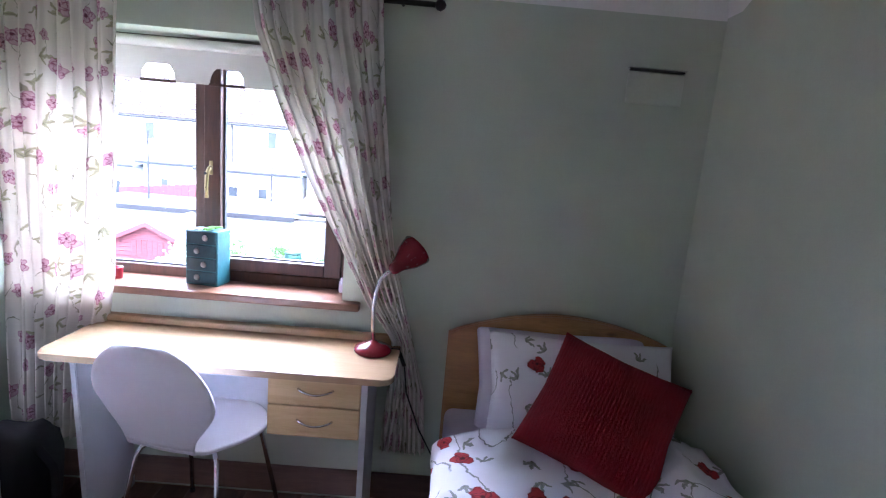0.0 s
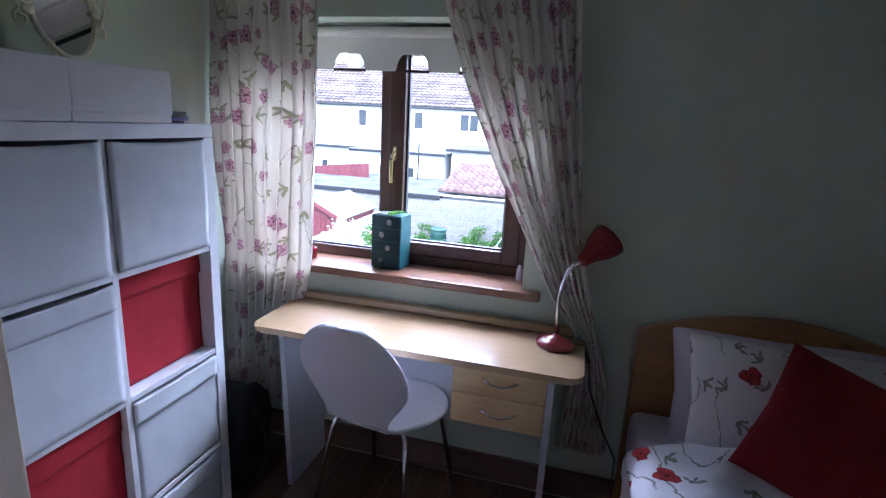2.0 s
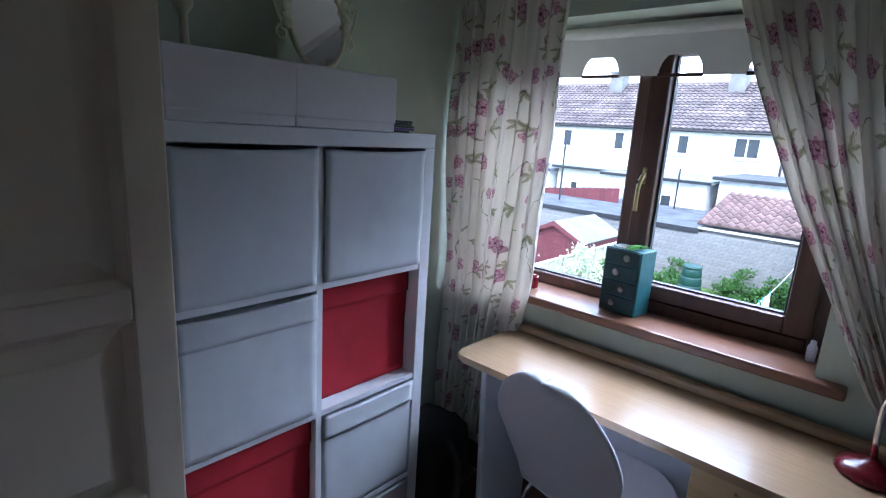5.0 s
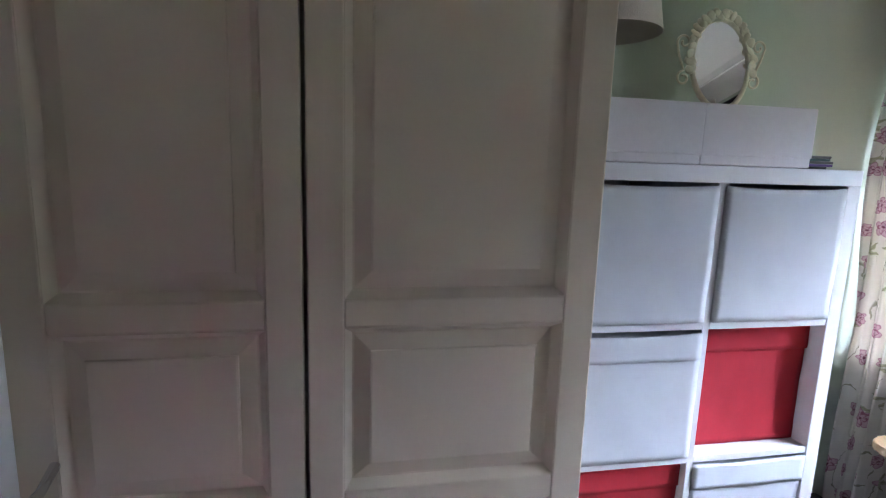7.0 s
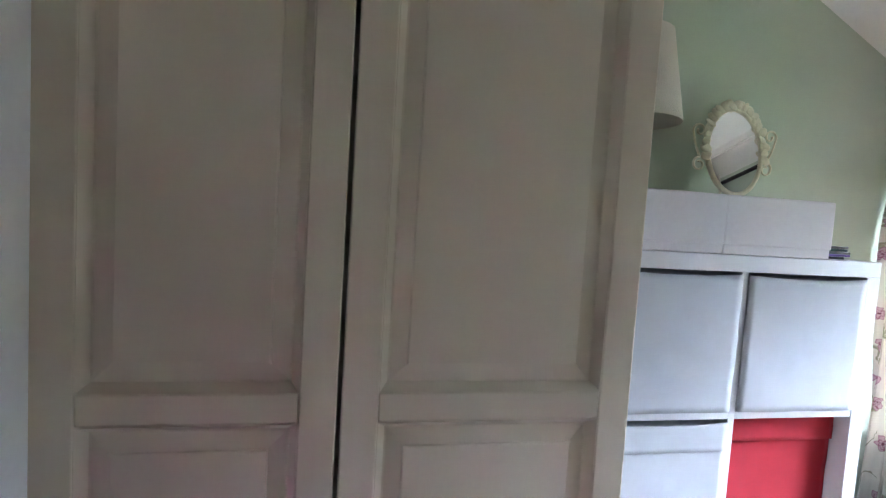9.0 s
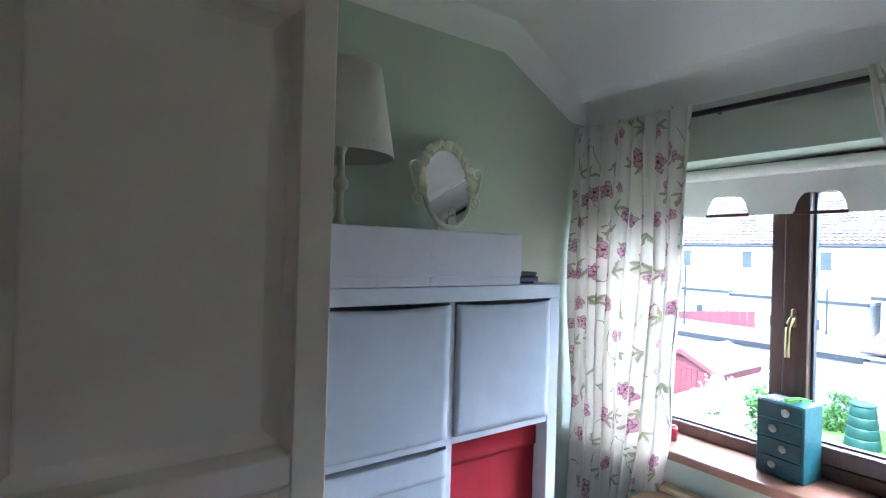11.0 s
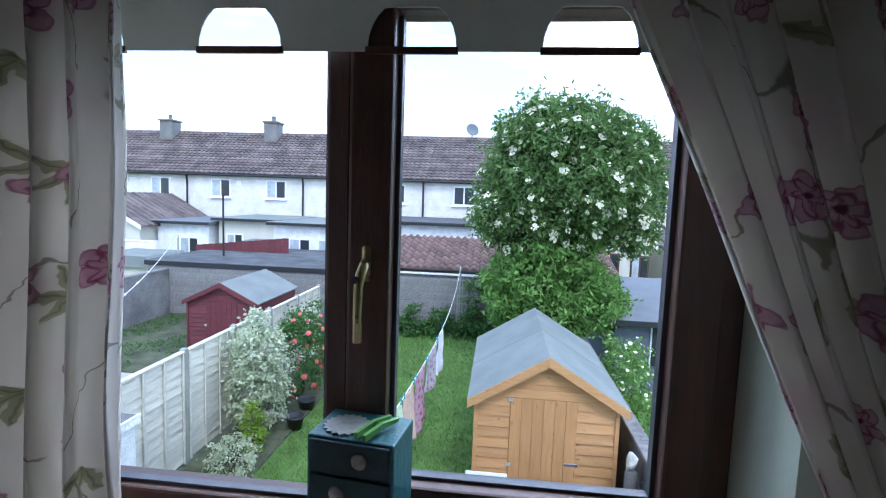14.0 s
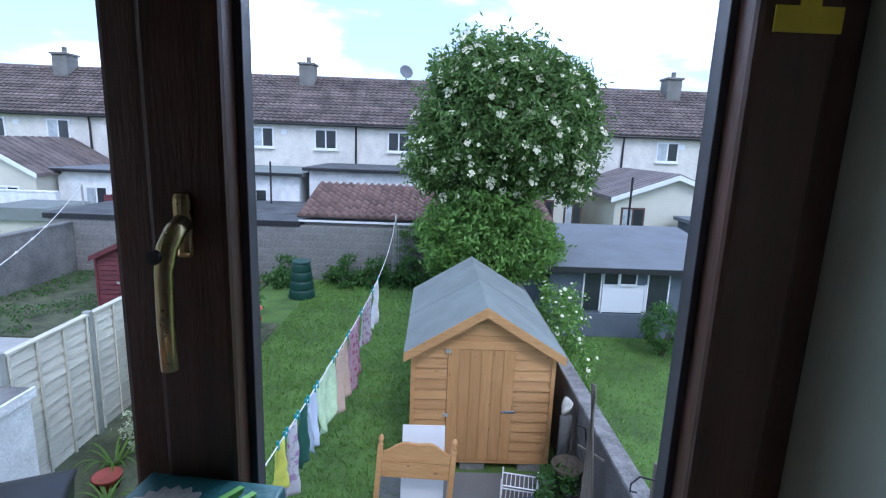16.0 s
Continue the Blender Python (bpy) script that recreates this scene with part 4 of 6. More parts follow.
def duvet(u, v):
    # u across from the open side to the wall, v from the head to the foot
    y = -0.27 - 1.66 * v
    s = -0.30 + 1.22 * u
    n1 = noise.noise((u * 4.2, v * 6.5, 0.4)) * 0.042 + (0.5 - abs(noise.noise((u * 7, v * 11, 2.2)))) * 0.042 + (0.5 - abs(noise.noise((u * 15 + v * 6, v * 19, 5.2)))) * 0.012
    hump = 0.035 * math.exp(-((v - 0.04) / 0.07) ** 2) + 0.07 * math.exp(-((u - 0.86) / 0.10) ** 2) * math.exp(-((v - 0.18) / 0.22) ** 2)
    top = 0.565 + n1 + hump - (0.045 if v < 0.012 else 0.0)
    r = 0.075
    if s >= r:
        return (1.735 + s, y, top)
    if s > -0.05:
        q = (r - s) / (r + 0.05) * math.pi / 2
        return (1.735 + r - r * math.sin(q), y, top - r * (1 - math.cos(q)))
    return (1.732 + 0.014 * math.sin(v * 26) + n1 * 0.5, y, top - r + (s + 0.05))


bm = bmesh.new()
sheet(bm, duvet, 70, 100, lambda u, v: (u * 1.22, v * 1.66))
o = tagged(finish("duvet", bm, POPPY, True), "white duvet printed with red poppies, rumpled on the bed", "duvet")
o.modifiers.new("cloth", "SOLIDIFY").thickness = 0.03


def pillow_bm(w, h, t, seed, ribs=0):
    bm = bmesh.new()
    for s in (1, -1):
        def f(u, v):
            a, b = 2 * u - 1, 2 * v - 1
            k = max(0.0, (1 - abs(a) ** 3.2) * (1 - abs(b) ** 3.2)) ** 0.55
            pin = 1 - 0.07 * (1 - abs(a)) ** 0.7 * abs(b) ** 6 - 0.07 * (1 - abs(b)) ** 0.7 * abs(a) ** 6
            z = s * t * k * (1 + 0.18 * noise.noise((a * 1.7 + seed, b * 1.7, seed)))
            if ribs:
                z += s * 0.0016 * math.sin(a * ribs) * min(1, k * 3)
            return (a * w / 2 * pin, b * h / 2 * pin, z)
        sheet(bm, f, 150 if ribs else 44, 40, lambda u, v: (u * w + seed, v * h))
    bmesh.ops.remove_doubles(bm, verts=bm.verts, dist=0.0004)
    return bm


o = finish("pillow", pillow_bm(0.70, 0.46, 0.07, 2.0), LILAC, True)
o.matrix_world = pose(2.235, 0.005, 0.632, 66, 0, 1)
tagged(o, "plain lilac-white pillow against the headboard", "pillow")
o = finish("pillow", pillow_bm(0.72, 0.46, 0.085, 5.0), POPPY, True)
o.matrix_world = pose(2.285, -0.095, 0.645, 58, 0, -3)
tagged(o, "white pillow printed with red poppies on the bed", "pillow")
cu = thing("cushion", Matrix.Identity(4), "red corduroy cushion leaning on the pillow", "cushion")
ctr = Vector((2.275, -0.372, 0.728))
e1 = (Vector((2.57, -0.30, 0.74)) - Vector((2.19, -0.12, 0.85))).normalized()
nrm = Vector((-0.1, -0.62, 0.76)).normalized()
e1 = (e1 - nrm * e1.dot(nrm)).normalized()
e2 = nrm.cross(e1)
mt = Matrix.Translation(ctr) @ Matrix((e1, e2, nrm)).transposed().to_4x4()
part("cover", pillow_bm(0.44, 0.44, 0.065, 9.0, 120), CORD, cu).matrix_local = mt
bm = bmesh.new()
tube(bm, [(0.219 * sx, 0.219 * sy, 0) for sx, sy in ((-1, 1), (-0.5, 0.95), (0, 0.93), (0.5, 0.95), (1, 1))], 0.006, 6)
part("piping", bm, CORD, cu).matrix_local = mt

# bag on the floor
bg_ = thing("rucksack", pose(0.24, -0.20, 0, 0, 0, 12), "black rucksack slumped on the floor between desk and shelf unit", "bag")
bm = bmesh.new()
bmesh.ops.create_uvsphere(bm, u_segments=20, v_segments=14, radius=1)
for v in bm.verts:
    d = noise.noise(v.co * 1.6) * 0.12
    v.co = Vector((math.copysign(abs(v.co.x) ** 0.7, v.co.x) * 0.13, math.copysign(abs(v.co.y) ** 0.7, v.co.y) * 0.15, (math.copysign(abs(v.co.z) ** 0.75, v.co.z) + 1) * 0.215)) * (1 + d * (v.co.z > -0.8))
    v.co.z = max(v.co.z, 0.002)
part("body", bm, BLACKFAB, bg_, "", True)
bm = bmesh.new()
tube(bm, [(0.1, -0.06, 0.37), (0.155, -0.075, 0.30), (0.16, -0.08, 0.18), (0.12, -0.07, 0.06)], 0.014, 8)
part("strap", bm, BLACKFAB, bg_, "", True)

# the door with a dressing gown on it
dr = thing("door_1", pose(0, 0.028, 0), "white panelled door with a lever handle, closed", "", "", "structure")
part("leaf", box_bm((0.523, Y0 - 0.030, 0.006), (1.287, Y0 + 0.004, 2.02), 0.002), WHITE, dr)
for nm, a, b in (("stile", (0.523, 0.006), (0.715, 2.02)), ("stile", (1.095, 0.006), (1.287, 2.02)), ("rail", (0.715, 1.86), (1.095, 2.02)), ("rail", (0.715, 0.74), (1.095, 0.90)), ("rail", (0.715, 0.006), (1.095, 0.22))):
    part(nm, box_bm((a[0], Y0 + 0.0045, a[1]), (b[0], Y0 + 0.016, b[1]), 0.004, 3), WHITE, dr)
for z0, z1 in ((0.90, 1.86), (0.22, 0.74)):
    for ins, r in ((0.004, 0.009), (0.026, 0.006)):
        bm = bmesh.new()
        xa, xb, za, zb_ = 0.715 + ins, 1.095 - ins, z0 + ins, z1 - ins
        tube(bm, [(xa, Y0 + 0.006, za), (xb, Y0 + 0.006, za), (xb, Y0 + 0.006, zb_), (xa, Y0 + 0.006, zb_), (xa, Y0 + 0.006, za)], r, 6, False)
        part("moulding", bm, WHITE, dr)
bm = bmesh.new()
arch = [(0.0, 0.0), (0.042, 0.0), (0.042, 0.155)] + [(0.021 + 0.021 * math.cos(q * math.pi / 8), 0.155 + 0.016 * math.sin(q * math.pi / 8)) for q in range(1, 8)] + [(0.0, 0.155)]
prism(bm, arch, 0.0, 0.006)
hp = part("handle", bm, CHROME, dr, "dull metal handle plate with an arched top")
hp.matrix_local = pose(0.565, Y0 + 0.0165, 0.885)
bm = bmesh.new()
tube(bm, [(0.021, 0.006, 0.105), (0.021, 0.040, 0.103), (0.034, 0.050, 0.098), (0.10, 0.050, 0.072), (0.128, 0.046, 0.066), (0.140, 0.040, 0.070)], [0.009, 0.0085, 0.0085, 0.0075, 0.008, 0.007], 10)
part("lever", bm, CHROME, hp, "", True)
for x, z in ((0.009, 0.135), (0.033, 0.135), (0.033, 0.012)):
    bm = bmesh.new()
    lathe(bm, [(0.0045, 0), (0.004, 0.0015), (0.001, 0.002)], 8)
    o = part("screw", bm, CHROME, hp)
    o.matrix_local = pose(x, 0.0065, z, -90, 0, 0)
part("keyhole", box_bm((0.017, 0.0062, 0.030), (0.025, 0.0068, 0.052), 0.0), BLACKPL, hp)
rb_ = thing("dressing_gown", pose(1.035, Y0 + 0.026, 0), "magenta fleece dressing gown with white hearts, hanging on the door", "dressing gown")


def gown(u, v):
    z = 1.74 - 1.10 * v
    w = 0.07 + 0.26 * min(1, v * 1.6) ** 0.8 + 0.05 * v
    y = 0.05 + 0.04 * math.sin(u * 17 + v * 2.0) * min(1, v * 3) + 0.05 * math.sin(math.pi * u)
    return ((u - 0.46) * 1.3 * w * 1.15, y, z)


bm = bmesh.new()
sheet(bm, gown, 60, 50, lambda u, v: (u * 0.6, v * 1.1))
o = part("robe", bm, ROBE, rb_, "", True)
o.modifiers.new("cloth", "SOLIDIFY").thickness = 0.02
bm = bmesh.new()
tube(bm, [(0, 0.017, 1.75), (0, 0.05, 1.745), (0, 0.06, 1.77)], 0.005, 8)
part("hook", bm, CHROME, rb_)

# ---- outside: materials ----
G = -2.65
GRASS = surface("lawn_grass", (0.085, 0.155, 0.030), 0.9, 0.45, 1.3, 0.6, 45)
BLADE = leafy("grass_blades", (0.125, 0.24, 0.04), 0.7, 0.35, 0.3)
SOIL = surface("weedy_soil", (0.075, 0.085, 0.045), 0.95, 0.5, 2.5, 0.6, 30)
# plain dark slab colour in place of wet wooden decking slats
PAVE = surface("dark_patio_slab", (0.15, 0.145, 0.135), 0.85, 0.2, 1.2, 0.2, 60, rand=0.08)
BLOCK = surface("concrete_block", (0.225, 0.22, 0.205), 0.92, 0.38, 1.1, 0.6, 18, rand=0.06)
YARD = surface("pale_yard_concrete", (0.40, 0.39, 0.37), 0.9, 0.25, 0.9, 0.3, 30)
STOREFELT = surface("worn_mineral_felt", (0.20, 0.195, 0.185), 0.95, 0.35, 2.2, 0.6, 40)
MORTAR = surface("grey_mortar", (0.235, 0.23, 0.215), 0.95, 0.15, 4, 0.4, 60)
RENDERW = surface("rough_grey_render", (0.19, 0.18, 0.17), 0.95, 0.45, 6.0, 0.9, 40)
# darker grey than the coping, for the wall body and the post
DARKRENDER = surface("dark_grey_render", (0.105, 0.098, 0.095), 0.95, 0.35, 2.2, 0.7, 40)
KNOTPINE = wood("knotty_honey_pine", (0.60, 0.33, 0.14), (0.48, 0.24, 0.085), (1.3, 9, 9), 0.45, 2.4, 0.1, knots=0.95)
DASH = surface("cream_pebble_dash", (0.68, 0.65, 0.585), 0.95, 0.12, 1.4, 1.0, 8)
DASHW = surface("white_pebble_dash", (0.78, 0.78, 0.76), 0.95, 0.16, 3.0, 1.0, 28)
CREAMW = surface("cream_wall_paint", (0.62, 0.60, 0.50), 0.8, 0.08, 1.0, 0.2, 40)
FELT = surface("grey_roofing_felt", (0.20, 0.22, 0.205), 0.85, 0.15, 1.6, 0.35, 90)
DARKFELT = surface("dark_flat_roof_felt", (0.085, 0.088, 0.09), 0.9, 0.5, 1.2, 0.3, 40)
SHEDWD = wood("honey_shed_boards", (0.53, 0.295, 0.125), (0.43, 0.22, 0.082), (1.2, 8, 16), 0.55, 2.0, rand=0.10, knots=0.6)
SHEDDOOR = wood("honey_upright_boards", (0.50, 0.27, 0.11), (0.40, 0.205, 0.075), (14, 8, 1.2), 0.55, 2.0, rand=0.10, knots=0.6)
FENCEWD = wood("weathered_fence_slat", (0.70, 0.67, 0.56), (0.54, 0.51, 0.42), (14, 1, 14), 0.8, 2.0, rand=0.10)
OLDLATH = wood("weathered_brown_lath", (0.21, 0.18, 0.145), (0.13, 0.11, 0.09), (14, 14, 1.5), 0.85, 2.0, rand=0.15)
GREYPOST = surface("grey_fence_post", (0.33, 0.34, 0.30), 0.9, 0.15, 4, 0.4, 60)
REDSHED = wood("red_stained_boards", (0.15, 0.032, 0.035), (0.10, 0.020, 0.024), (1, 8, 14), 0.7, 2.0, rand=0.12)
ROOFTILE = surface("brown_grey_roof_tile", (0.150, 0.118, 0.108), 0.9, 0.5, 1.1, 0.4, 6, rand=0.25, island=True)
PANTILE = surface("mottled_red_pantile", (0.185, 0.115, 0.098), 0.8, 0.35, 1.2, 0.4, 40, rand=0.25)
RIBROOF = surface("grey_brown_ribbed_roof", (0.20, 0.17, 0.165), 0.8, 0.25, 1.2, 0.3, 40)
CHIMN = surface("grey_chimney_render", (0.20, 0.195, 0.18), 0.9, 0.25, 1.5, 0.4, 40)
UPVC = surface("white_window_plastic", (0.78, 0.79, 0.80), 0.4, 0.03, 4, 0, 60)
DARKWIN = surface("dark_window_glass", (0.03, 0.036, 0.04), 0.22, 0.3, 0.9, 0, 30)
NET = surface("net_curtain_behind_glass", (0.42, 0.46, 0.48), 0.25, 0.3, 3.0, 0, 30)
BLUEGREY = surface("blue_grey_boards", (0.105, 0.125, 0.150), 0.8, 0.15, 2.0, 0.2, 60)
METROOF = surface("grey_sheet_roof", (0.15, 0.165, 0.18), 0.75, 0.15, 1.2, 0.2, 40)
BINGREEN = surface("dark_green_plastic", (0.012, 0.058, 0.045), 0.45, 0.15, 6, 0.05, 60)
TERRA = surface("red_clay_pot", (0.30, 0.06, 0.04), 0.7, 0.15, 8, 0.2, 80)
ELDER = leafy("elder_leaf", (0.105, 0.185, 0.048), 0.65, 0.5)
ELDER2 = leafy("elder_leaf_bright", (0.14, 0.265, 0.055), 0.65, 0.45)
VARIEG = leafy("pale_variegated_leaf", (0.46, 0.51, 0.35), 0.6, 0.35, 0.2)
BUSHG = leafy("bush_leaf", (0.06, 0.15, 0.03))
LIME = leafy("lime_leaf", (0.22, 0.34, 0.03))
STRAP = leafy("strap_leaf", (0.13, 0.25, 0.035))
BLOSSOM = leafy("cream_blossom", (0.74, 0.71, 0.54), 0.8, 0.15, 0.2)
PINKROSE = leafy("coral_rose_petals", (0.62, 0.13, 0.12), 0.7, 0.3, 0.2)
BARK = surface("brown_bark", (0.10, 0.075, 0.05), 0.95, 0.3, 6, 0.8, 30)
ORN = surface("pale_stone", (0.42, 0.40, 0.34), 0.9, 0.25, 14, 0.5, 60)


def cloth_col(name, c, var=0.12):
    return surface(name, c, 0.9, var, 12, 0.2, 200)


# ---- ground ----
bm = bmesh.new()
v = [bm.verts.new((x, y, G)) for x, y in ((-400, -120), (400, -120), (400, 700), (-400, 700))]
bm.faces.new(v)
setting("ground", bm, GRASS, "mown green lawn")
setting("pavement", box_bm((0.35, 2.2, G - 0.05), (2.70, 5.66, G + 0.03), 0.005), PAVE, "plain slab standing in for the decking before the shed")
setting("pavement_west", box_bm((-9.6, 0.6, G - 0.05), (-3.75, 9.6, G + 0.03), 0.005), YARD, "concrete yard next door")
setting("ground_soil", box_bm((-9.6, 9.65, G - 0.05), (-3.75, 14.85, G + 0.05), 0.02), SOIL, "weedy soil bed next door")
bm = bmesh.new()
bx(bm, (-3.45, Y1 + 0.02, G), (X1 + 0.15, Y1 + 0.32, -0.021))
bx(bm, (-3.45, Y1 + 0.02, -0.021), (-0.151, Y1 + 0.32, 2.62))
setting("house_wall", bm, DASH, "cream pebble-dashed house wall")


def quads(name, n_list, material, parent=None, label=""):
    """Joined leaves: rows of centre, along, across, each a folded diamond of two faces."""
    vs, fs = [], []
    for c, a, b in n_list:
        k = len(vs)
        vs += [c - a, c + b, c + a, c - b]
        fs += [(k, k + 1, k + 2), (k, k + 2, k + 3)]
    me = bpy.data.meshes.new(name)
    me.from_pydata([tuple(q) for q in vs], [], fs)
    me.materials.append(material)
    ob = new(name, me)
    ob.parent = parent
    if label:
        ob["label"] = label
    return ob


def clumps(blobs, count, each, spread, length, width, seed, droop=0.3):
    rs = np.random.RandomState(seed)
    out, heads = [], []
    weights = np.array([r[0] * r[1] * r[2] for _, r in blobs]) ** 0.67
    pick = rs.choice(len(blobs), count, p=weights / weights.sum())
    for k in pick:
        c, r = blobs[k]
        d = rs.normal(size=3)
        d /= np.linalg.norm(d)
        rad = 0.55 + 0.5 * rs.rand() ** 0.5
        ctr = np.array(c) + d * np.array(r) * rad
        heads.append((Vector(ctr), Vector(d)))
        s = spread * (0.6 + 0.8 * rs.rand())
        for _ in range(each):
            q = rs.normal(size=3) * s * (0.6, 0.6, 0.5)
            al = d * 0.5 + rs.normal(size=3) * 0.7 + (0, 0, -droop)
            al /= np.linalg.norm(al)
            ac = np.cross(al, rs.normal(size=3))
            ac /= np.linalg.norm(ac) + 1e-6
            ln = length * (0.6 + 0.8 * rs.rand()) / 2
            out.append((Vector(ctr + q), Vector(al * ln), Vector(ac * width * (0.7 + 0.6 * rs.rand()) / 2)))
    return out, heads


def heads_bm(points, r, seed, petals=7):
    rnd = random.Random(seed)
    bm = bmesh.new()
    for p, d in points:
        rr = r * rnd.uniform(0.6, 1.3)
        m = Matrix.Translation(p + d * 0.12) @ (d + Vector((0, -0.4, 0.5))).to_track_quat("Z", "Y").to_matrix().to_4x4()
        c = bm.verts.new(m @ Vector((0, 0, rr * 0.25)))
        ringv = [bm.verts.new(m @ Vector((rr * rnd.uniform(0.7, 1.1) * math.cos(k * math.tau / petals), rr * rnd.uniform(0.7, 1.1) * math.sin(k * math.tau / petals), rnd.uniform(-0.2, 0.1) * rr))) for k in range(petals)]
        for k in range(petals):
            bm.faces.new((c, ringv[k], ringv[(k + 1) % petals]))
    return bm


def umbels_bm(points, r, seed):
    """Flat flower heads of many small florets."""
    rnd = random.Random(seed)
    bm = bmesh.new()
    for p, d in points:
        rr = r * rnd.choice((0.5, 0.65, 0.8, 1.0, 1.2))
        m = Matrix.Translation(p + d * 0.14) @ (d + Vector((0, -0.5, 0.7))).to_track_quat("Z", "Y").to_matrix().to_4x4()
        for k in range(22):
            a, q = rnd.uniform(0, math.tau), rr * rnd.random() ** 0.5
            c = Vector((q * math.cos(a), q * math.sin(a), rnd.uniform(-0.12, 0.12) * rr))
            s = rr * rnd.uniform(0.24, 0.38)
            t0 = rnd.uniform(0, 2)
            vs = [bm.verts.new(m @ (c + Vector((s * math.cos(t0 + j * math.tau / 5), s * math.sin(t0 + j * math.tau / 5), rnd.uniform(-0.2, 0.2) * s)))) for j in range(5)]
            bm.faces.new(vs)
    return bm


def plant(name, base, blobs, count, each, spread, length, width, material, label, category, seed, flowers=None, stems=4, group=""):
    t = thing(name, pose(*base), label, category, group)
    out, heads = clumps(blobs, count, each, spread, length, width, seed)
    quads("crown" if name == "tree" else "foliage", out, material, t)
    rnd = random.Random(seed)
    for k in range(stems):
        c, r = blobs[k % len(blobs)]
        bm = bmesh.new()
        tip = Vector(c) + Vector((rnd.uniform(-0.5, 0.5) * r[0], rnd.uniform(-0.5, 0.5) * r[1], 0.2 * r[2]))
        mid = tip * 0.5 + Vector((rnd.uniform(-0.05, 0.05), rnd.uniform(-0.05, 0.05), 0))
        tube(bm, [(rnd.uniform(-0.04, 0.04), rnd.uniform(-0.04, 0.04), -0.02), mid, tip], [0.02, 0.014, 0.006], 6)
        part("stem", bm, BARK, t)
    if flowers:
        mt_, n, r = flowers
        front = [h for h in heads if h[1].y < 0.45]
        part("blossoms", heads_bm((front * 3)[:n], r, seed), mt_, t)
    return t


# lawn blades
rs = np.random.RandomState(3)
bl_ = []
for x0, x1, y0, y1, n in ((-2.4, 0.7, 3.0, 14.6, 24000), (0.7, 2.7, 8.6, 14.6, 1500), (2.95, 7.5, 3.5, 10.6, 11000)):
    for _ in range(n):
        p = Vector((rs.uniform(x0, x1), rs.uniform(y0, y1), G + 0.02))
        a = rs.uniform(0, 6.28)
        bl_.append((p, Vector((rs.normal() * 0.022, rs.normal() * 0.022, 0.035 * rs.uniform(0.5, 1.4))), Vector((math.cos(a) * 0.008, math.sin(a) * 0.008, 0))))
tagged(quads("grass", bl_, BLADE), "short green grass blades over the lawns", "grass", "", "stuff")


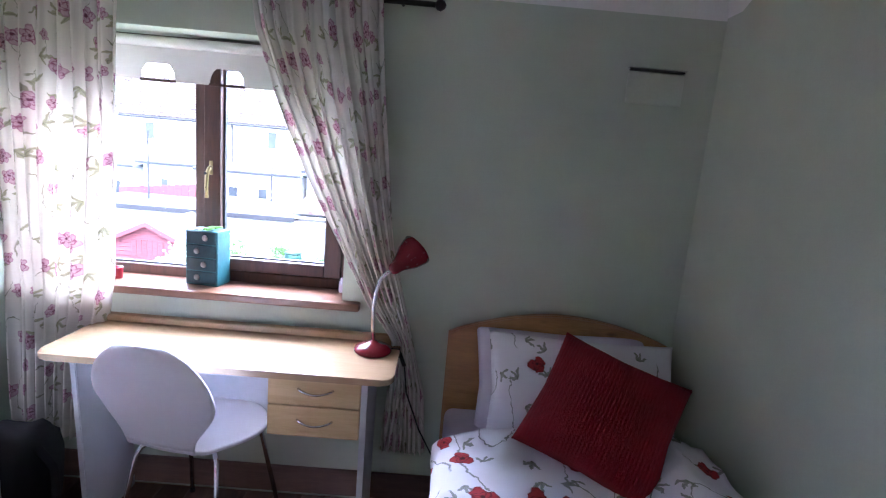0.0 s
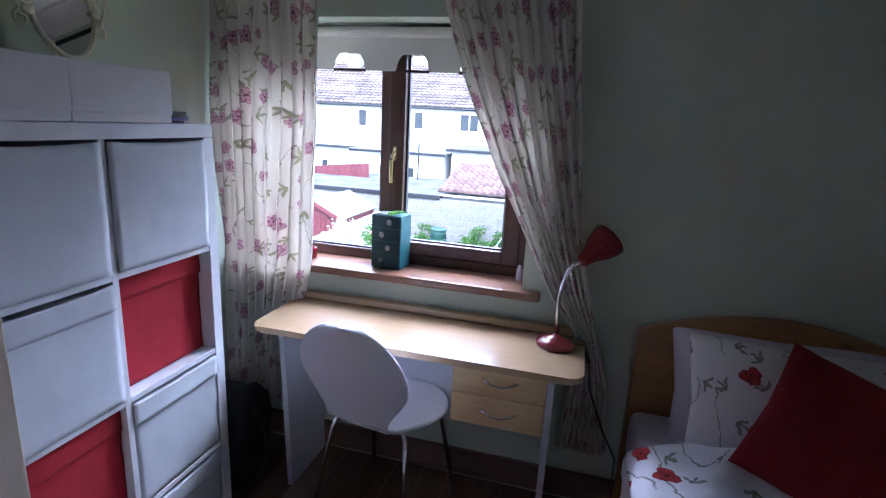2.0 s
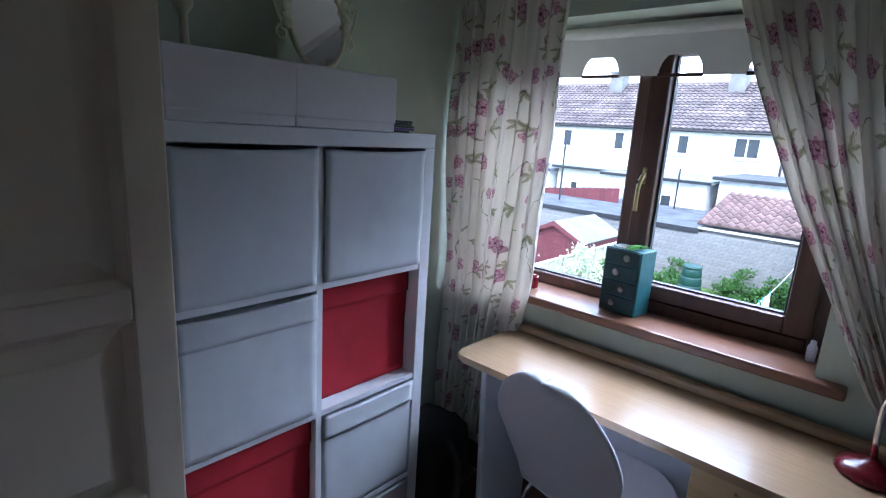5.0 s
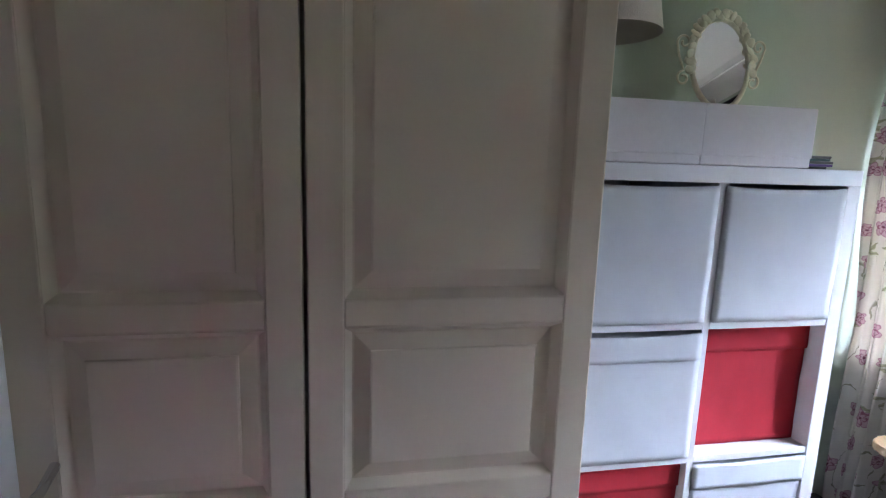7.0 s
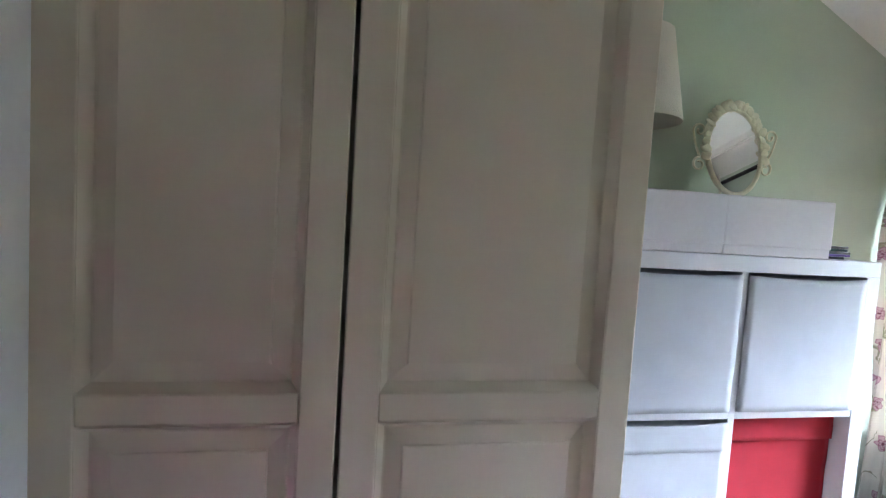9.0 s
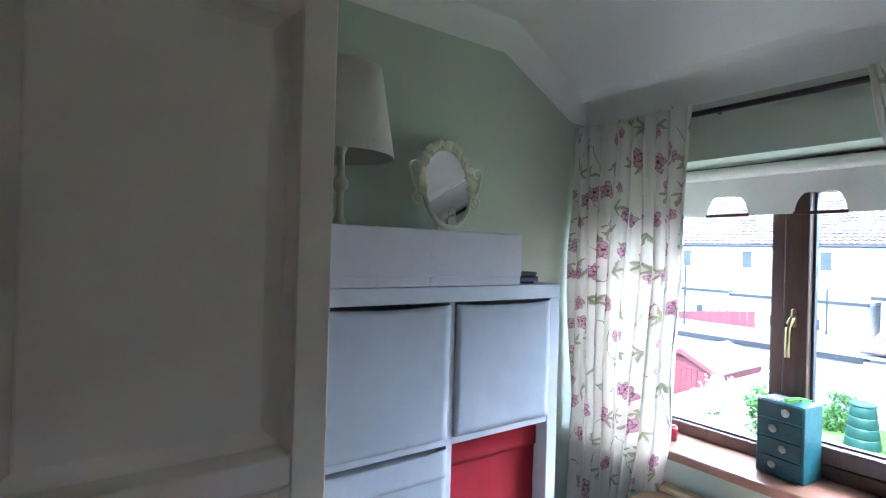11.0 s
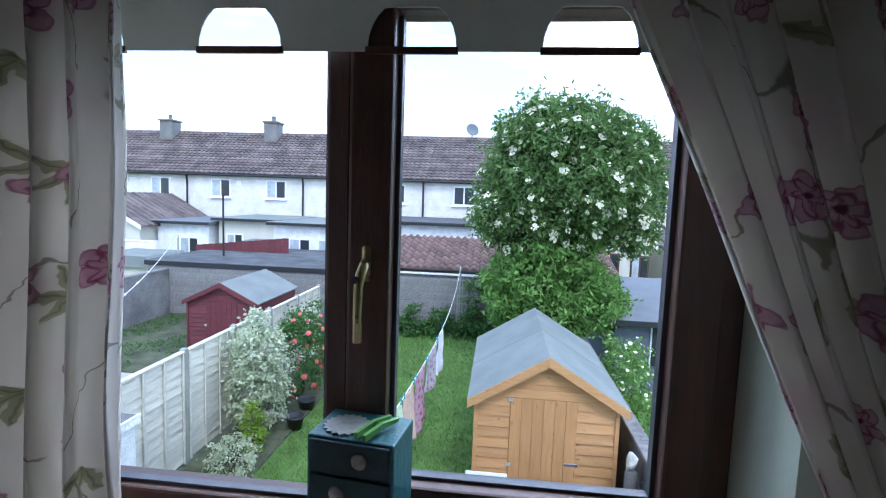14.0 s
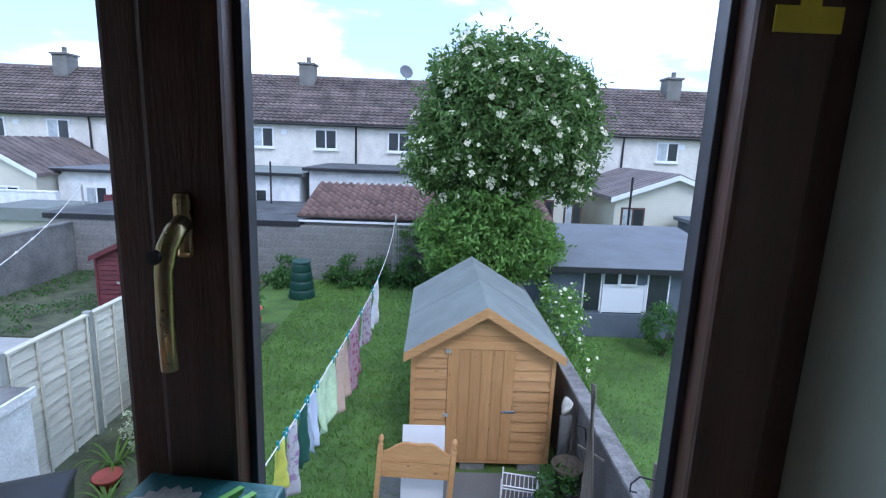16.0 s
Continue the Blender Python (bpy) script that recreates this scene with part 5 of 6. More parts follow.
# ---- the timber shed ----
def shed(m, w, d, eave, apex, boards, doorwood, roofm, label, over=0.11, door=True):
    t = thing("garden_shed", m, label, "shed")
    h = w / 2
    slope = (apex - eave) / h
    n = 11
    ph = eave / n
    part("floor_frame", box_bm((-h, 0.005, 0.0), (h, d, 0.05), 0.004), boards, t)
    part("side_wall", box_bm((-h, 0.02, 0.05), (-h + 0.02, d, eave), 0.002), boards, t)
    part("side_wall", box_bm((h - 0.02, 0.02, 0.05), (h, d, eave), 0.002), boards, t)
    part("back_wall", box_bm((-h + 0.02, d - 0.02, 0.05), (h - 0.02, d, eave), 0.002), boards, t)
    # coloured dark so the gaps between boards read as shadow lines
    part("inner_gable", prism(bmesh.new(), [(-h + 0.021, 0.05), (h - 0.021, 0.05), (h - 0.021, eave), (0, apex - 0.02), (-h + 0.021, eave)], 0.04, 0.055), BARK, t, "dark sheet giving shade to the board gaps")
    dx0, dx1 = (-0.44, 0.38) if door else (0, 0)
    dtop = eave - 0.02
    for side in ((-h, dx0 - 0.003), (dx1 + 0.003, h)) if door else ((-h, h),):
        for k in range(n):
            z = 0.05 + k * (eave - 0.05) / n
            bm = bmesh.new()
            x0, x1 = side
            a = [bm.verts.new((x, y, zz)) for x, y, zz in ((x0, -0.004, z), (x1, -0.004, z), (x1, 0.016, z + ph - 0.012), (x0, 0.016, z + ph - 0.012))]
            b = [bm.verts.new((q.co.x, 0.028, q.co.z)) for q in a]
            bm.faces.new(a), bm.faces.new(b[::-1])
            bridge(bm, a, b)
            part("board", bm, boards, t)
    for k in range(3):
        z0 = eave + k * (apex - eave) / 3.4
        z1 = eave + (k + 1) * (apex - eave) / 3.4
        xa, xb = h - (z0 - eave) / slope, h - (z1 - eave) / slope
        part("gable_board", prism(bmesh.new(), [(-xa, z0 + 0.004), (xa, z0 + 0.004), (xb, z1), (-xb, z1)], 0.0, 0.028), boards, t)
    for sx in (-1, 1):
        part("corner_post", box_bm((sx * h - 0.025, -0.018, 0.03), (sx * h + 0.025, 0.0, eave - 0.02), 0.003), boards, t)
        # roof half with felt
        rx0, rz0, rx1, rz1 = 0.0, apex + 0.035, sx * (h + over), eave - slope * over + 0.035
        bm = bmesh.new()
        pr = [(rx0, rz0), (rx1, rz1), (rx1, rz1 - 0.03), (rx0, rz0 - 0.035)]
        prism(bm, pr if sx > 0 else pr[::-1], -0.13, d + 0.08)
        rf = part("roof", bm, roofm, t, "grey felted roof half")
        if door:
            bm = bmesh.new()
            ys = d * 0.46
            pr = [(rx0, rz0 + 0.004), (rx1, rz1 + 0.004), (rx1, rz1 + 0.001), (rx0, rz0 + 0.001)]
            prism(bm, pr if sx > 0 else pr[::-1], ys, ys + 0.03)
            part("felt_lap", bm, roofm, rf)
        bm = bmesh.new()
        pr = [(rx0, rz0 - 0.004), (rx1, rz1 - 0.004), (rx1, rz1 - 0.115), (rx0, rz0 - 0.125)]
        prism(bm, pr if sx > 0 else pr[::-1], -0.152, -0.131)
        part("barge_board", bm, boards, t)
    if door:
        dr_ = part("door", box_bm((dx0, -0.004, 0.055), (dx1, 0.018, dtop), 0.002), doorwood, t, "upright-boarded door")
        nb = 6
        for k in range(nb):
            x0 = dx0 + (dx1 - dx0) * k / nb
            part("board", box_bm((x0 + 0.002, -0.016, 0.056), (x0 + (dx1 - dx0) / nb - 0.002, -0.0045, dtop - 0.001), 0.002), doorwood, dr_)
        part("latch", box_bm((dx1 - 0.13, -0.026, 0.72), (dx1 + 0.04, -0.0165, 0.755), 0.004), CHROME, dr_, "metal bolt latch")
        for z in (0.65, 1.5):
            part("hinge", box_bm((dx0 - 0.035, -0.022, z), (dx0 + 0.03, -0.0165, z + 0.05), 0.002), GREYPOST, dr_, "steel strap hinge")
        part("lintel_board", box_bm((dx0 - 0.25, -0.014, dtop + 0.003), (dx1 + 0.25, -0.001, dtop + 0.115), 0.003), boards, t)
    return t


shed(pose(1.625, 5.72, -2.53), 1.74, 2.62, 1.57, 2.10, SHEDWD, SHEDDOOR, FELT, "new honey-coloured timber shed with a grey felt roof")
for k, x in enumerate((0.9, 1.55, 2.3)):
    for y in (5.85, 8.2):
        o = finish("concrete_block", box_bm((x - 0.16, y - 0.1, G + 0.03 if y < 5.6 else G), (x + 0.16, y + 0.12, -2.531), 0.006), BLOCK)
        tagged(o, "grey concrete block under the timber shed", "block", "blocks under the shed")
shed(pose(-5.82, 11.35, G + 0.05), 1.86, 2.3, 1.30, 1.76, REDSHED, REDSHED, FELT, "old red-stained garden shed with a pale felt roof", 0.06)

# ---- fence ----
fn = thing("panel_fence", pose(-3.55, 0, G), "weathered grey lap-panel fence between the gardens", "fence")
for k in range(5):
    y0 = 4.90 + k * 1.4
    part("post", box_bm((-0.045, y0 - 0.045, 0), (0.045, y0 + 0.045, 1.80), 0.008), GREYPOST, fn)
    for j in range(12):
        z = 0.10 + j * 0.136
        bm = bmesh.new()
        a = [bm.verts.new((x, y0 + 0.046, zz)) for x, zz in ((0.014, z), (0.032, z), (0.006, z + 0.145), (-0.002, z + 0.145))]
        b = [bm.verts.new((q.co.x, y0 + 1.354, q.co.z)) for q in a]
        bm.faces.new(a), bm.faces.new(b[::-1])
        bridge(bm, a, b)
        part("slat", bm, FENCEWD, fn)
    for q in (0.06, 0.46, 0.88, 1.30):
        part("batten", box_bm((0.0325, y0 + q, 0.08), (0.052, y0 + q + 0.035, 1.745), 0.003), FENCEWD, fn)
    part("capping", box_bm((-0.025, y0 + 0.046, 1.7455), (0.056, y0 + 1.354, 1.775), 0.004), FENCEWD, fn)
part("post", box_bm((-0.045, 11.855, 0), (0.045, 11.945, 1.80), 0.008), GREYPOST, fn)

# ---- walls ----
lw = thing("garden_wall", pose(2.80, 0, G), "low rough grey concrete garden wall", "wall")
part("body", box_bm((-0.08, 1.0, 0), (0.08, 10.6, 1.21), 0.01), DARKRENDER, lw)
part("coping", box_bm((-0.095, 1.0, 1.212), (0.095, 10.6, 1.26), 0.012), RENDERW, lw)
bw = thing("block_wall", pose(0, 14.9, G), "grey concrete block wall across the end of the gardens", "wall")
part("core", box_bm((-10.4, -0.012, 0), (4.6, 0.20, 1.64), 0), MORTAR, bw)
sw = thing("side_wall", pose(-9.75, 0, G), "grey concrete block wall beside the yard next door", "wall")
part("body", box_bm((-0.1, 3.0, 0), (0.1, 14.85, 1.45), 0.01), BLOCK, sw)
part("coping", box_bm((-0.12, 3.0, 1.452), (0.12, 14.85, 1.52), 0.01), BLOCK, sw)

# ---- garages behind the wall ----
ga = thing("flat_garage", pose(-6.9, 15.1, G), "low block garage with a dark flat roof", "garage")
part("wall", box_bm((-3.5, 0.03, 0), (3.85, 4.6, 1.66), 0.01), BLOCK, ga)
part("roof", box_bm((-3.6, -0.24, 1.665), (3.9, 4.7, 1.76), 0.012), DARKFELT, ga, "dark felt flat roof")
part("fascia", box_bm((-3.6, -0.262, 1.60), (3.9, -0.241, 1.75), 0.004), BLACKPL, ga)
gb = thing("tiled_garage", pose(0.65, 15.1, G), "block garage with a mottled red pantile roof", "garage")
part("wall", box_bm((-3.6, 0.03, 0), (3.8, 3.4, 1.80), 0.01), BLOCK, gb)
rf = part("roof", prism(bmesh.new(), [(-3.75, 0), (3.95, 0), (3.95, 0.05), (-3.75, 0.05)], 0, 3.15), DARKFELT, gb, "pantiled roof slope")
slope_m = pose(0, -0.15, 1.86, 13.5, 0, 0)
rf.matrix_local = slope_m
part("gutter", box_bm((-3.7, -0.22, 1.74), (3.9, -0.155, 1.80), 0.01), UPVC, gb, "pale plastic gutter")
bm = bmesh.new()


def tile_bm(w, l, h):
    bm = bmesh.new()
    sheet(bm, lambda u, v: (u * w, v * l, h * (0.5 + 0.5 * math.sin(u * math.tau - 0.9)) + 0.03 * (1 - v)), 7, 1)
    lo = [bm.verts.new((w * k / 7, 0, 0.0)) for k in range(8)]
    bm.verts.ensure_lookup_table()
    for k in range(7):
        bm.faces.new((bm.verts[k], bm.verts[k + 1], lo[k + 1], lo[k]))
    return bm


bm = tile_bm(0.245, 0.40, 0.085)
first = part("tile", bm, PANTILE, rf)
first.matrix_local = pose(-3.74, -0.04, 0.052)
tm = first.data
for i in range(31):
    for j in range(9):
        if i == 0 and j == 0:
            continue
        o = new("tile", tm)
        o.parent = rf
        o.matrix_local = pose(-3.74 + i * 0.248, -0.04 + j * 0.352, 0.052)

# ---- outbuilding over the low wall ----
ob_ = thing("outbuilding", pose(5.5, 10.75, G), "blue-grey outbuilding with a low sheet roof and dark windows", "outbuilding")
part("wall", box_bm((-1.95, 0.03, 0.0), (2.2, 3.2, 1.62), 0.01), BLUEGREY, ob_)
bm = bmesh.new()
a = [bm.verts.new(p) for p in ((-2.15, -0.25, 1.60), (2.4, -0.25, 1.60), (2.4, 3.4, 2.02), (-2.15, 3.4, 2.02))]
b = [bm.verts.new(q.co + Vector((0, 0, 0.06))) for q in a]
bm.faces.new(a[::-1]), bm.faces.new(b)
bridge(bm, a, b)
part("roof", bm, METROOF, ob_, "grey sheet roof")
part("fascia", box_bm((-2.15, -0.275, 1.53), (2.4, -0.252, 1.655), 0.004), BLACKPL, ob_)
part("plinth", box_bm((-1.97, -0.03, 0), (2.2, 0.028, 0.55), 0.01), BLUEGREY, ob_)
for x0, x1, m_, z0, z1, nm in ((-1.16, -0.80, DARKWIN, 0.62, 1.48, "window"), (-0.72, 0.20, LAMWHITE, 0.58, 1.22, "door_panel"), (-0.72, -0.42, DARKWIN, 1.24, 1.50, "window"), (-0.36, -0.02, DARKWIN, 1.24, 1.50, "window"), (0.27, 0.72, DARKWIN, 0.62, 1.48, "window")):
    p = part(nm, box_bm((x0, 0.005, z0), (x1, 0.029, z1), 0.002), m_, ob_, "white panel" if nm == "door_panel" else "dark window")
    for a, b in (((x0 - 0.03, z0 - 0.02), (x0, z1 + 0.02)), ((x1, z0 - 0.02), (x1 + 0.03, z1 + 0.02))):
        part("frame", box_bm((a[0], -0.012, a[1]), (b[0], 0.026, b[1]), 0.003), UPVC, p)
part("open_light", box_bm((-0.36, -0.05, 1.20), (-0.02, -0.02, 1.25), 0.003), UPVC, ob_)

# ---- terrace of houses ----
def roof_bm(w, run, rise, rows, cols):
    bm = bmesh.new()
    L = math.hypot(run, rise)
    for j in range(rows):
        g = []
        for e in (0, 1):
            row = []
            for i in range(cols * 4 + 1):
                s = (j + e) / rows
                z = 0.05 * (1 - e) + 0.06 * (0.0, 0.7, 1.0, 0.7)[i % 4] + 0.05
                row.append(bm.verts.new((-w / 2 + w * i / (cols * 4), run * s - z * rise / L, rise * s + z * run / L)))
            g.append(row)
        lo = [bm.verts.new(q.co + Vector((0, 0.05, -0.07))) for q in g[0]]
        for i in range(cols * 4):
            bm.faces.new((g[0][i], g[0][i + 1], g[1][i + 1], g[1][i]))
            bm.faces.new((lo[i], lo[i + 1], g[0][i + 1], g[0][i]))
    a = [bm.verts.new(p) for p in ((-w / 2, 0, -0.02), (w / 2, 0, -0.02), (w / 2, run, rise - 0.02), (-w / 2, run, rise - 0.02))]
    b = [bm.verts.new(p) for p in ((-w / 2, 2 * run, -0.02), (w / 2, 2 * run, -0.02), (w / 2, run, rise + 0.05), (-w / 2, run, rise + 0.05))]
    bm.faces.new(a), bm.faces.new(b)
    return bm


def far_window(parent, x, y, z, w, h, frame_m=UPVC, glass=NET, bars=1):
    wn = part("window", box_bm((x - w / 2, y - 0.02, z), (x + w / 2, y + 0.02, z + h), 0.004), frame_m, parent)
    for k in range(bars + 1):
        x0 = x - w / 2 + 0.07 + k * (w - 0.07) / (bars + 1)
        part("pane", box_bm((x0, y - 0.032, z + 0.07), (x0 + (w - 0.07) / (bars + 1) - 0.07, y - 0.0205, z + h - 0.07), 0.002), glass if k % 2 == 0 else DARKWIN, wn)
    part("sill", box_bm((x - w / 2 - 0.06, y - 0.12, z - 0.07), (x + w / 2 + 0.06, y + 0.0, z - 0.003), 0.008), UPVC, wn)
    return wn


def house(x, w, wins, chim, seed):
    t = thing("terraced_house", pose(x, 25.0, G), "cream pebble-dashed terraced house with a brown-grey tiled roof", "house", "terrace behind the gardens")
    part("wall", box_bm((-w / 2, 0.03, 0), (w / 2, 7.2, 4.92), 0), DASH, t)
    r = part("roof", roof_bm(w, 3.75, 2.45, 16, int(w / 0.27)), ROOFTILE, t, "tiled roof")
    r.matrix_local = pose(0, -0.22, 4.88)
    part("ridge", tube(bmesh.new(), [(-w / 2, 3.53, 7.40), (w / 2, 3.53, 7.40)], 0.10, 8), ROOFTILE, t)
    part("gutter", tube(bmesh.new(), [(-w / 2, -0.26, 4.86), (w / 2, -0.26, 4.86)], 0.06, 8), BLACKPL, t)
    for k, wx in enumerate(wins):
        far_window(t, wx, 0.01, 3.72, 1.08, 0.95, UPVC if seed != 7 else FRAMEBR, NET if (seed + k) % 3 else DARKWIN)
    if chim:
        c = part("chimney", box_bm((-0.38, 2.7, 6.4), (0.38, 3.6, 7.95), 0.02), CHIMN, t, "grey rendered chimney")
        part("cap", box_bm((-0.45, 2.62, 7.952), (0.45, 3.68, 8.06), 0.02), CHIMN, c)
        part("pot", lathe(bmesh.new(), [(0.13, 8.062), (0.11, 8.18), (0.12, 8.36), (0.10, 8.37)], 12, (0.05, 3.1, 0)), CHIMN, c)
        part("flashing", box_bm((-0.48, 2.55, 6.42), (0.48, 2.695, 6.58), 0.01), METROOF, c)
    part("downpipe", tube(bmesh.new(), [(w / 2 - 0.12, -0.1, 4.8), (w / 2 - 0.12, -0.05, 4.5), (w / 2 - 0.12, -0.05, 0)], 0.05, 8), BLACKPL, t)
    for k in (0.35, 0.62):
        part("air_brick", box_bm((w * (k - 0.5) + 0.35, -0.01, 4.35), (w * (k - 0.5) + 0.62, 0.028, 4.58), 0.004), UPVC, t)
    return t


cx = [-37.2, -31.0, -24.8, -18.55, -12.15, -5.9, 0.35, 6.8, 13.45, 19.8, 26.0, 32.2]
for k, x in enumerate(cx):
    l = (cx[k - 1] + x) / 2 if k else x - 3.1
    r = (cx[k + 1] + x) / 2 if k < len(cx) - 1 else x + 3.1
    off = (l + r) / 2 - x
    ws = (-1.47, 1.55) if k != 6 else (-1.2, 1.6)
    ws = (-1.8, 1.45) if k == 7 else ws
    ws = (-1.25, 1.6) if k == 8 else ws
    h_ = house((l + r) / 2, r - l - 0.004, [q - off for q in ws], k not in (6, 7), k)
dish = thing("satellite_dish", pose(-0.75, 27.9, G + 6.9), "grey satellite dish on the roof ridge", "satellite dish")
part("bowl", lathe(bmesh.new(), [(0.05, -0.06), (0.2, -0.04), (0.34, 0.03), (0.36, 0.06), (0.34, 0.06), (0.2, 0.0), (0.04, -0.02)], 16), METROOF, dish, "", True).matrix_local = pose(0, 0, 0.9, 70, 0, 25)
part("mast", tube(bmesh.new(), [(0, 0.1, -0.2), (0, 0.1, 0.9)], 0.03, 8), METROOF, dish)
sk = thing("skylight", pose(11.45, 27.3, G + 6.42), "pale skylight in the tiled roof", "skylight")
part("pane", box_bm((-0.32, -0.36, 0.0), (0.32, 0.36, 0.05), 0.01), UPVC, sk).matrix_local = pose(0, 0, 0.05, 33, 0, 0)

# ---- back additions of the terrace ----
def addition(x, y, w, d, h, roofm, label, rise=0.0, wins=(), wall=CREAMW):
    t = thing("house_extension", pose(x, y, G), label, "extension")
    part("wall", box_bm((-w / 2, 0, 0), (w / 2, d, h), 0.01), wall, t)
    if rise:
        bm = bmesh.new()
        prism(bm, [(-w / 2 - 0.25, h - 0.05), (0, h + rise), (w / 2 + 0.25, h - 0.05), (w / 2 + 0.25, h + 0.06), (0, h + rise + 0.12), (-w / 2 - 0.25, h + 0.06)], -0.25, d)
        part("roof", bm, roofm, t, "tiled roof")
        part("gable", prism(bmesh.new(), [(-w / 2, h), (w / 2, h), (0, h + rise - 0.05)], 0.0, 0.1), wall, t)
        for sx in (-1, 1):
            pr = [(0, h + rise + 0.10), (sx * (w / 2 + 0.25), h + 0.05), (sx * (w / 2 + 0.25), h - 0.13), (0, h + rise - 0.08)]
            part("barge_board", prism(bmesh.new(), pr if sx > 0 else pr[::-1], -0.28, -0.251), UPVC, t)
        for j in range(int(d / 0.42)):
            for sx in (-1, 1):
                y0 = -0.2 + j * 0.42
                bm = bmesh.new()
                pr = [(0, h + rise + 0.15), (sx * (w / 2 + 0.25), h + 0.085), (sx * (w / 2 + 0.25), h + 0.062), (0, h + rise + 0.122)]
                prism(bm, pr if sx > 0 else pr[::-1], y0, y0 + 0.22)
                part("roof_rib", bm, roofm, t)
    else:
        part("roof", box_bm((-w / 2 - 0.2, -0.3, h + 0.002), (w / 2 + 0.2, d, h + 0.14), 0.015), roofm, t, "flat roof")
        part("fascia", box_bm((-w / 2 - 0.2, -0.325, h + 0.01), (w / 2 + 0.2, -0.302, h + 0.12), 0.004), BLACKPL, t)
    for wx, wz, ww, wh, m_ in wins:
        far_window(t, wx, -0.005, wz, ww, wh, m_, NET, 1)
    return t


addition(-16.3, 19.6, 4.2, 5.3, 2.45, ROOFTILE, "cream extension with a grey pitched roof", 1.25, [(-0.8, 0.9, 1.0, 1.1, UPVC), (1.0, 0.9, 0.9, 1.1, UPVC)])
addition(-12.9, 20.6, 2.4, 4.3, 2.55, METROOF, "low white extension with a grey lean-to roof", 0, [(0.3, 1.0, 0.9, 1.0, UPVC)], DASHW)
addition(-10.0, 21.0, 2.9, 3.9, 2.75, FELT, "flat-roofed cream kitchen extension", 0, [(-0.7, 0.2, 0.8, 2.0, UPVC), (0.7, 0.9, 0.9, 1.1, UPVC)])
addition(-6.4, 20.0, 4.1, 4.9, 2.72, FELT, "flat-roofed white extension with glazed doors", 0, [(-0.9, 0.15, 0.95, 2.05, UPVC), (0.35, 0.15, 0.95, 2.05, UPVC)], DASHW)
addition(-1.8, 20.2, 4.4, 4.7, 2.95, DARKFELT, "flat-roofed cream extension behind the garage", 0, [(1.0, 0.9, 1.0, 1.1, UPVC)], DASHW)
addition(5.6, 19.6, 2.2, 5.3, 2.75, DARKFELT, "cream back extension with a brown door", 0, [(-0.35, 0.1, 0.7, 2.1, FRAMEBR), (0.75, 0.9, 0.7, 1.25, FRAMEBR)])
addition(9.9, 18.8, 4.4, 6.1, 2.42, RIBROOF, "cream extension with a ribbed grey-brown roof", 0.85, [(-1.5, 0.7, 0.9, 1.4, FRAMEBR)])
addition(11.6, 15.6, 3.2, 2.9, 1.75, METROOF, "grey lean-to with a flat roof", 0, [(-0.6, 0.5, 1.0, 1.0, FRAMEBR)], BLUEGREY)
addition(-8.9, 17.2 + 2.6, 1.0, 0.9, 1.9, FELT, "small white lean-to with a felt roof", 0)
rf_ = thing("red_fence", pose(-8.9, 18.2, G), "dark red board fence beyond the garages", "fence")
for k in range(14):
    part("board", box_bm((-1.9 + k * 0.27, 0, 0), (-1.64 + k * 0.27, 0.025, 1.95 + 0.03 * k), 0.003), REDSHED, rf_)
sb = thing("small_shed", pose(-12.6, 16.6, G), "low timber shed with a green-grey felt roof", "shed")
part("wall", box_bm((-1.3, 0, 0), (1.1, 2.0, 1.25), 0.01), FENCEWD, sb)
bm = bmesh.new()
prism(bm, [(-1.45, 1.2), (1.25, 1.2), (0.95, 1.62), (-1.15, 1.62)], -0.15, 2.1)
part("roof", bm, FELT, sb)
for x, y, z1, nm in ((-8.75, 16.6, 4.15, "aerial_pole"), (-5.1, 18.9, 3.3, "aerial_pole"), (6.76, 14.9, 3.4, "aerial_pole")):
    o = finish(nm, tube(bmesh.new(), [(x, y, G), (x, y, G + z1)], 0.035, 8), BLACKPL)
    tagged(o, "thin dark metal pole behind the garden wall", "pole", "poles behind the wall")

yw = thing("white_wall", pose(-15.0, 18.9, G), "white painted yard wall behind the low shed", "wall")
part("body", box_bm((-3.2, 0, 0), (2.0, 0.18, 1.86), 0.01), DASHW, yw)
part("coping", box_bm((-3.2, -0.03, 1.861), (2.0, 0.21, 1.92), 0.01), DASHW, yw)

# ---- the elder tree ----
tr = thing("tree", pose(2.3, 11.3, G), "tall elder tree in flower with many flat cream heads", "tree")
up = [((0.15, 0, 4.75), (1.85, 1.55, 1.5)), ((-0.62, 0, 3.9), (1.35, 1.2, 1.05)), ((1.05, 0.1, 4.3), (1.2, 1.1, 1.15)), ((1.5, 0, 3.6), (0.6, 0.7, 0.6)), ((-0.1, 0.1, 5.5), (1.35, 1.1, 0.95)), ((1.15, 0.1, 5.25), (0.9, 0.8, 0.75))]
low = [((-0.35, -0.2, 2.2), (1.3, 1.0, 0.85)), ((0.35, -0.3, 2.0), (1.15, 1.0, 0.8)), ((0.0, -0.3, 2.9), (1.0, 0.8, 0.6)), ((-0.9, 0.4, 1.7), (0.6, 0.6, 0.8))]
o1, h1 = clumps(up, 1250, 46, 0.20, 0.135, 0.050, 11)
quads("crown", o1, ELDER, tr, "dark green elder leaves")
o2, h2 = clumps(low, 560, 46, 0.18, 0.145, 0.052, 12)
quads("crown", o2, ELDER2, tr, "bright green elder leaves")
front = [h for h in h1 + h2 if h[1].y < 0.15]
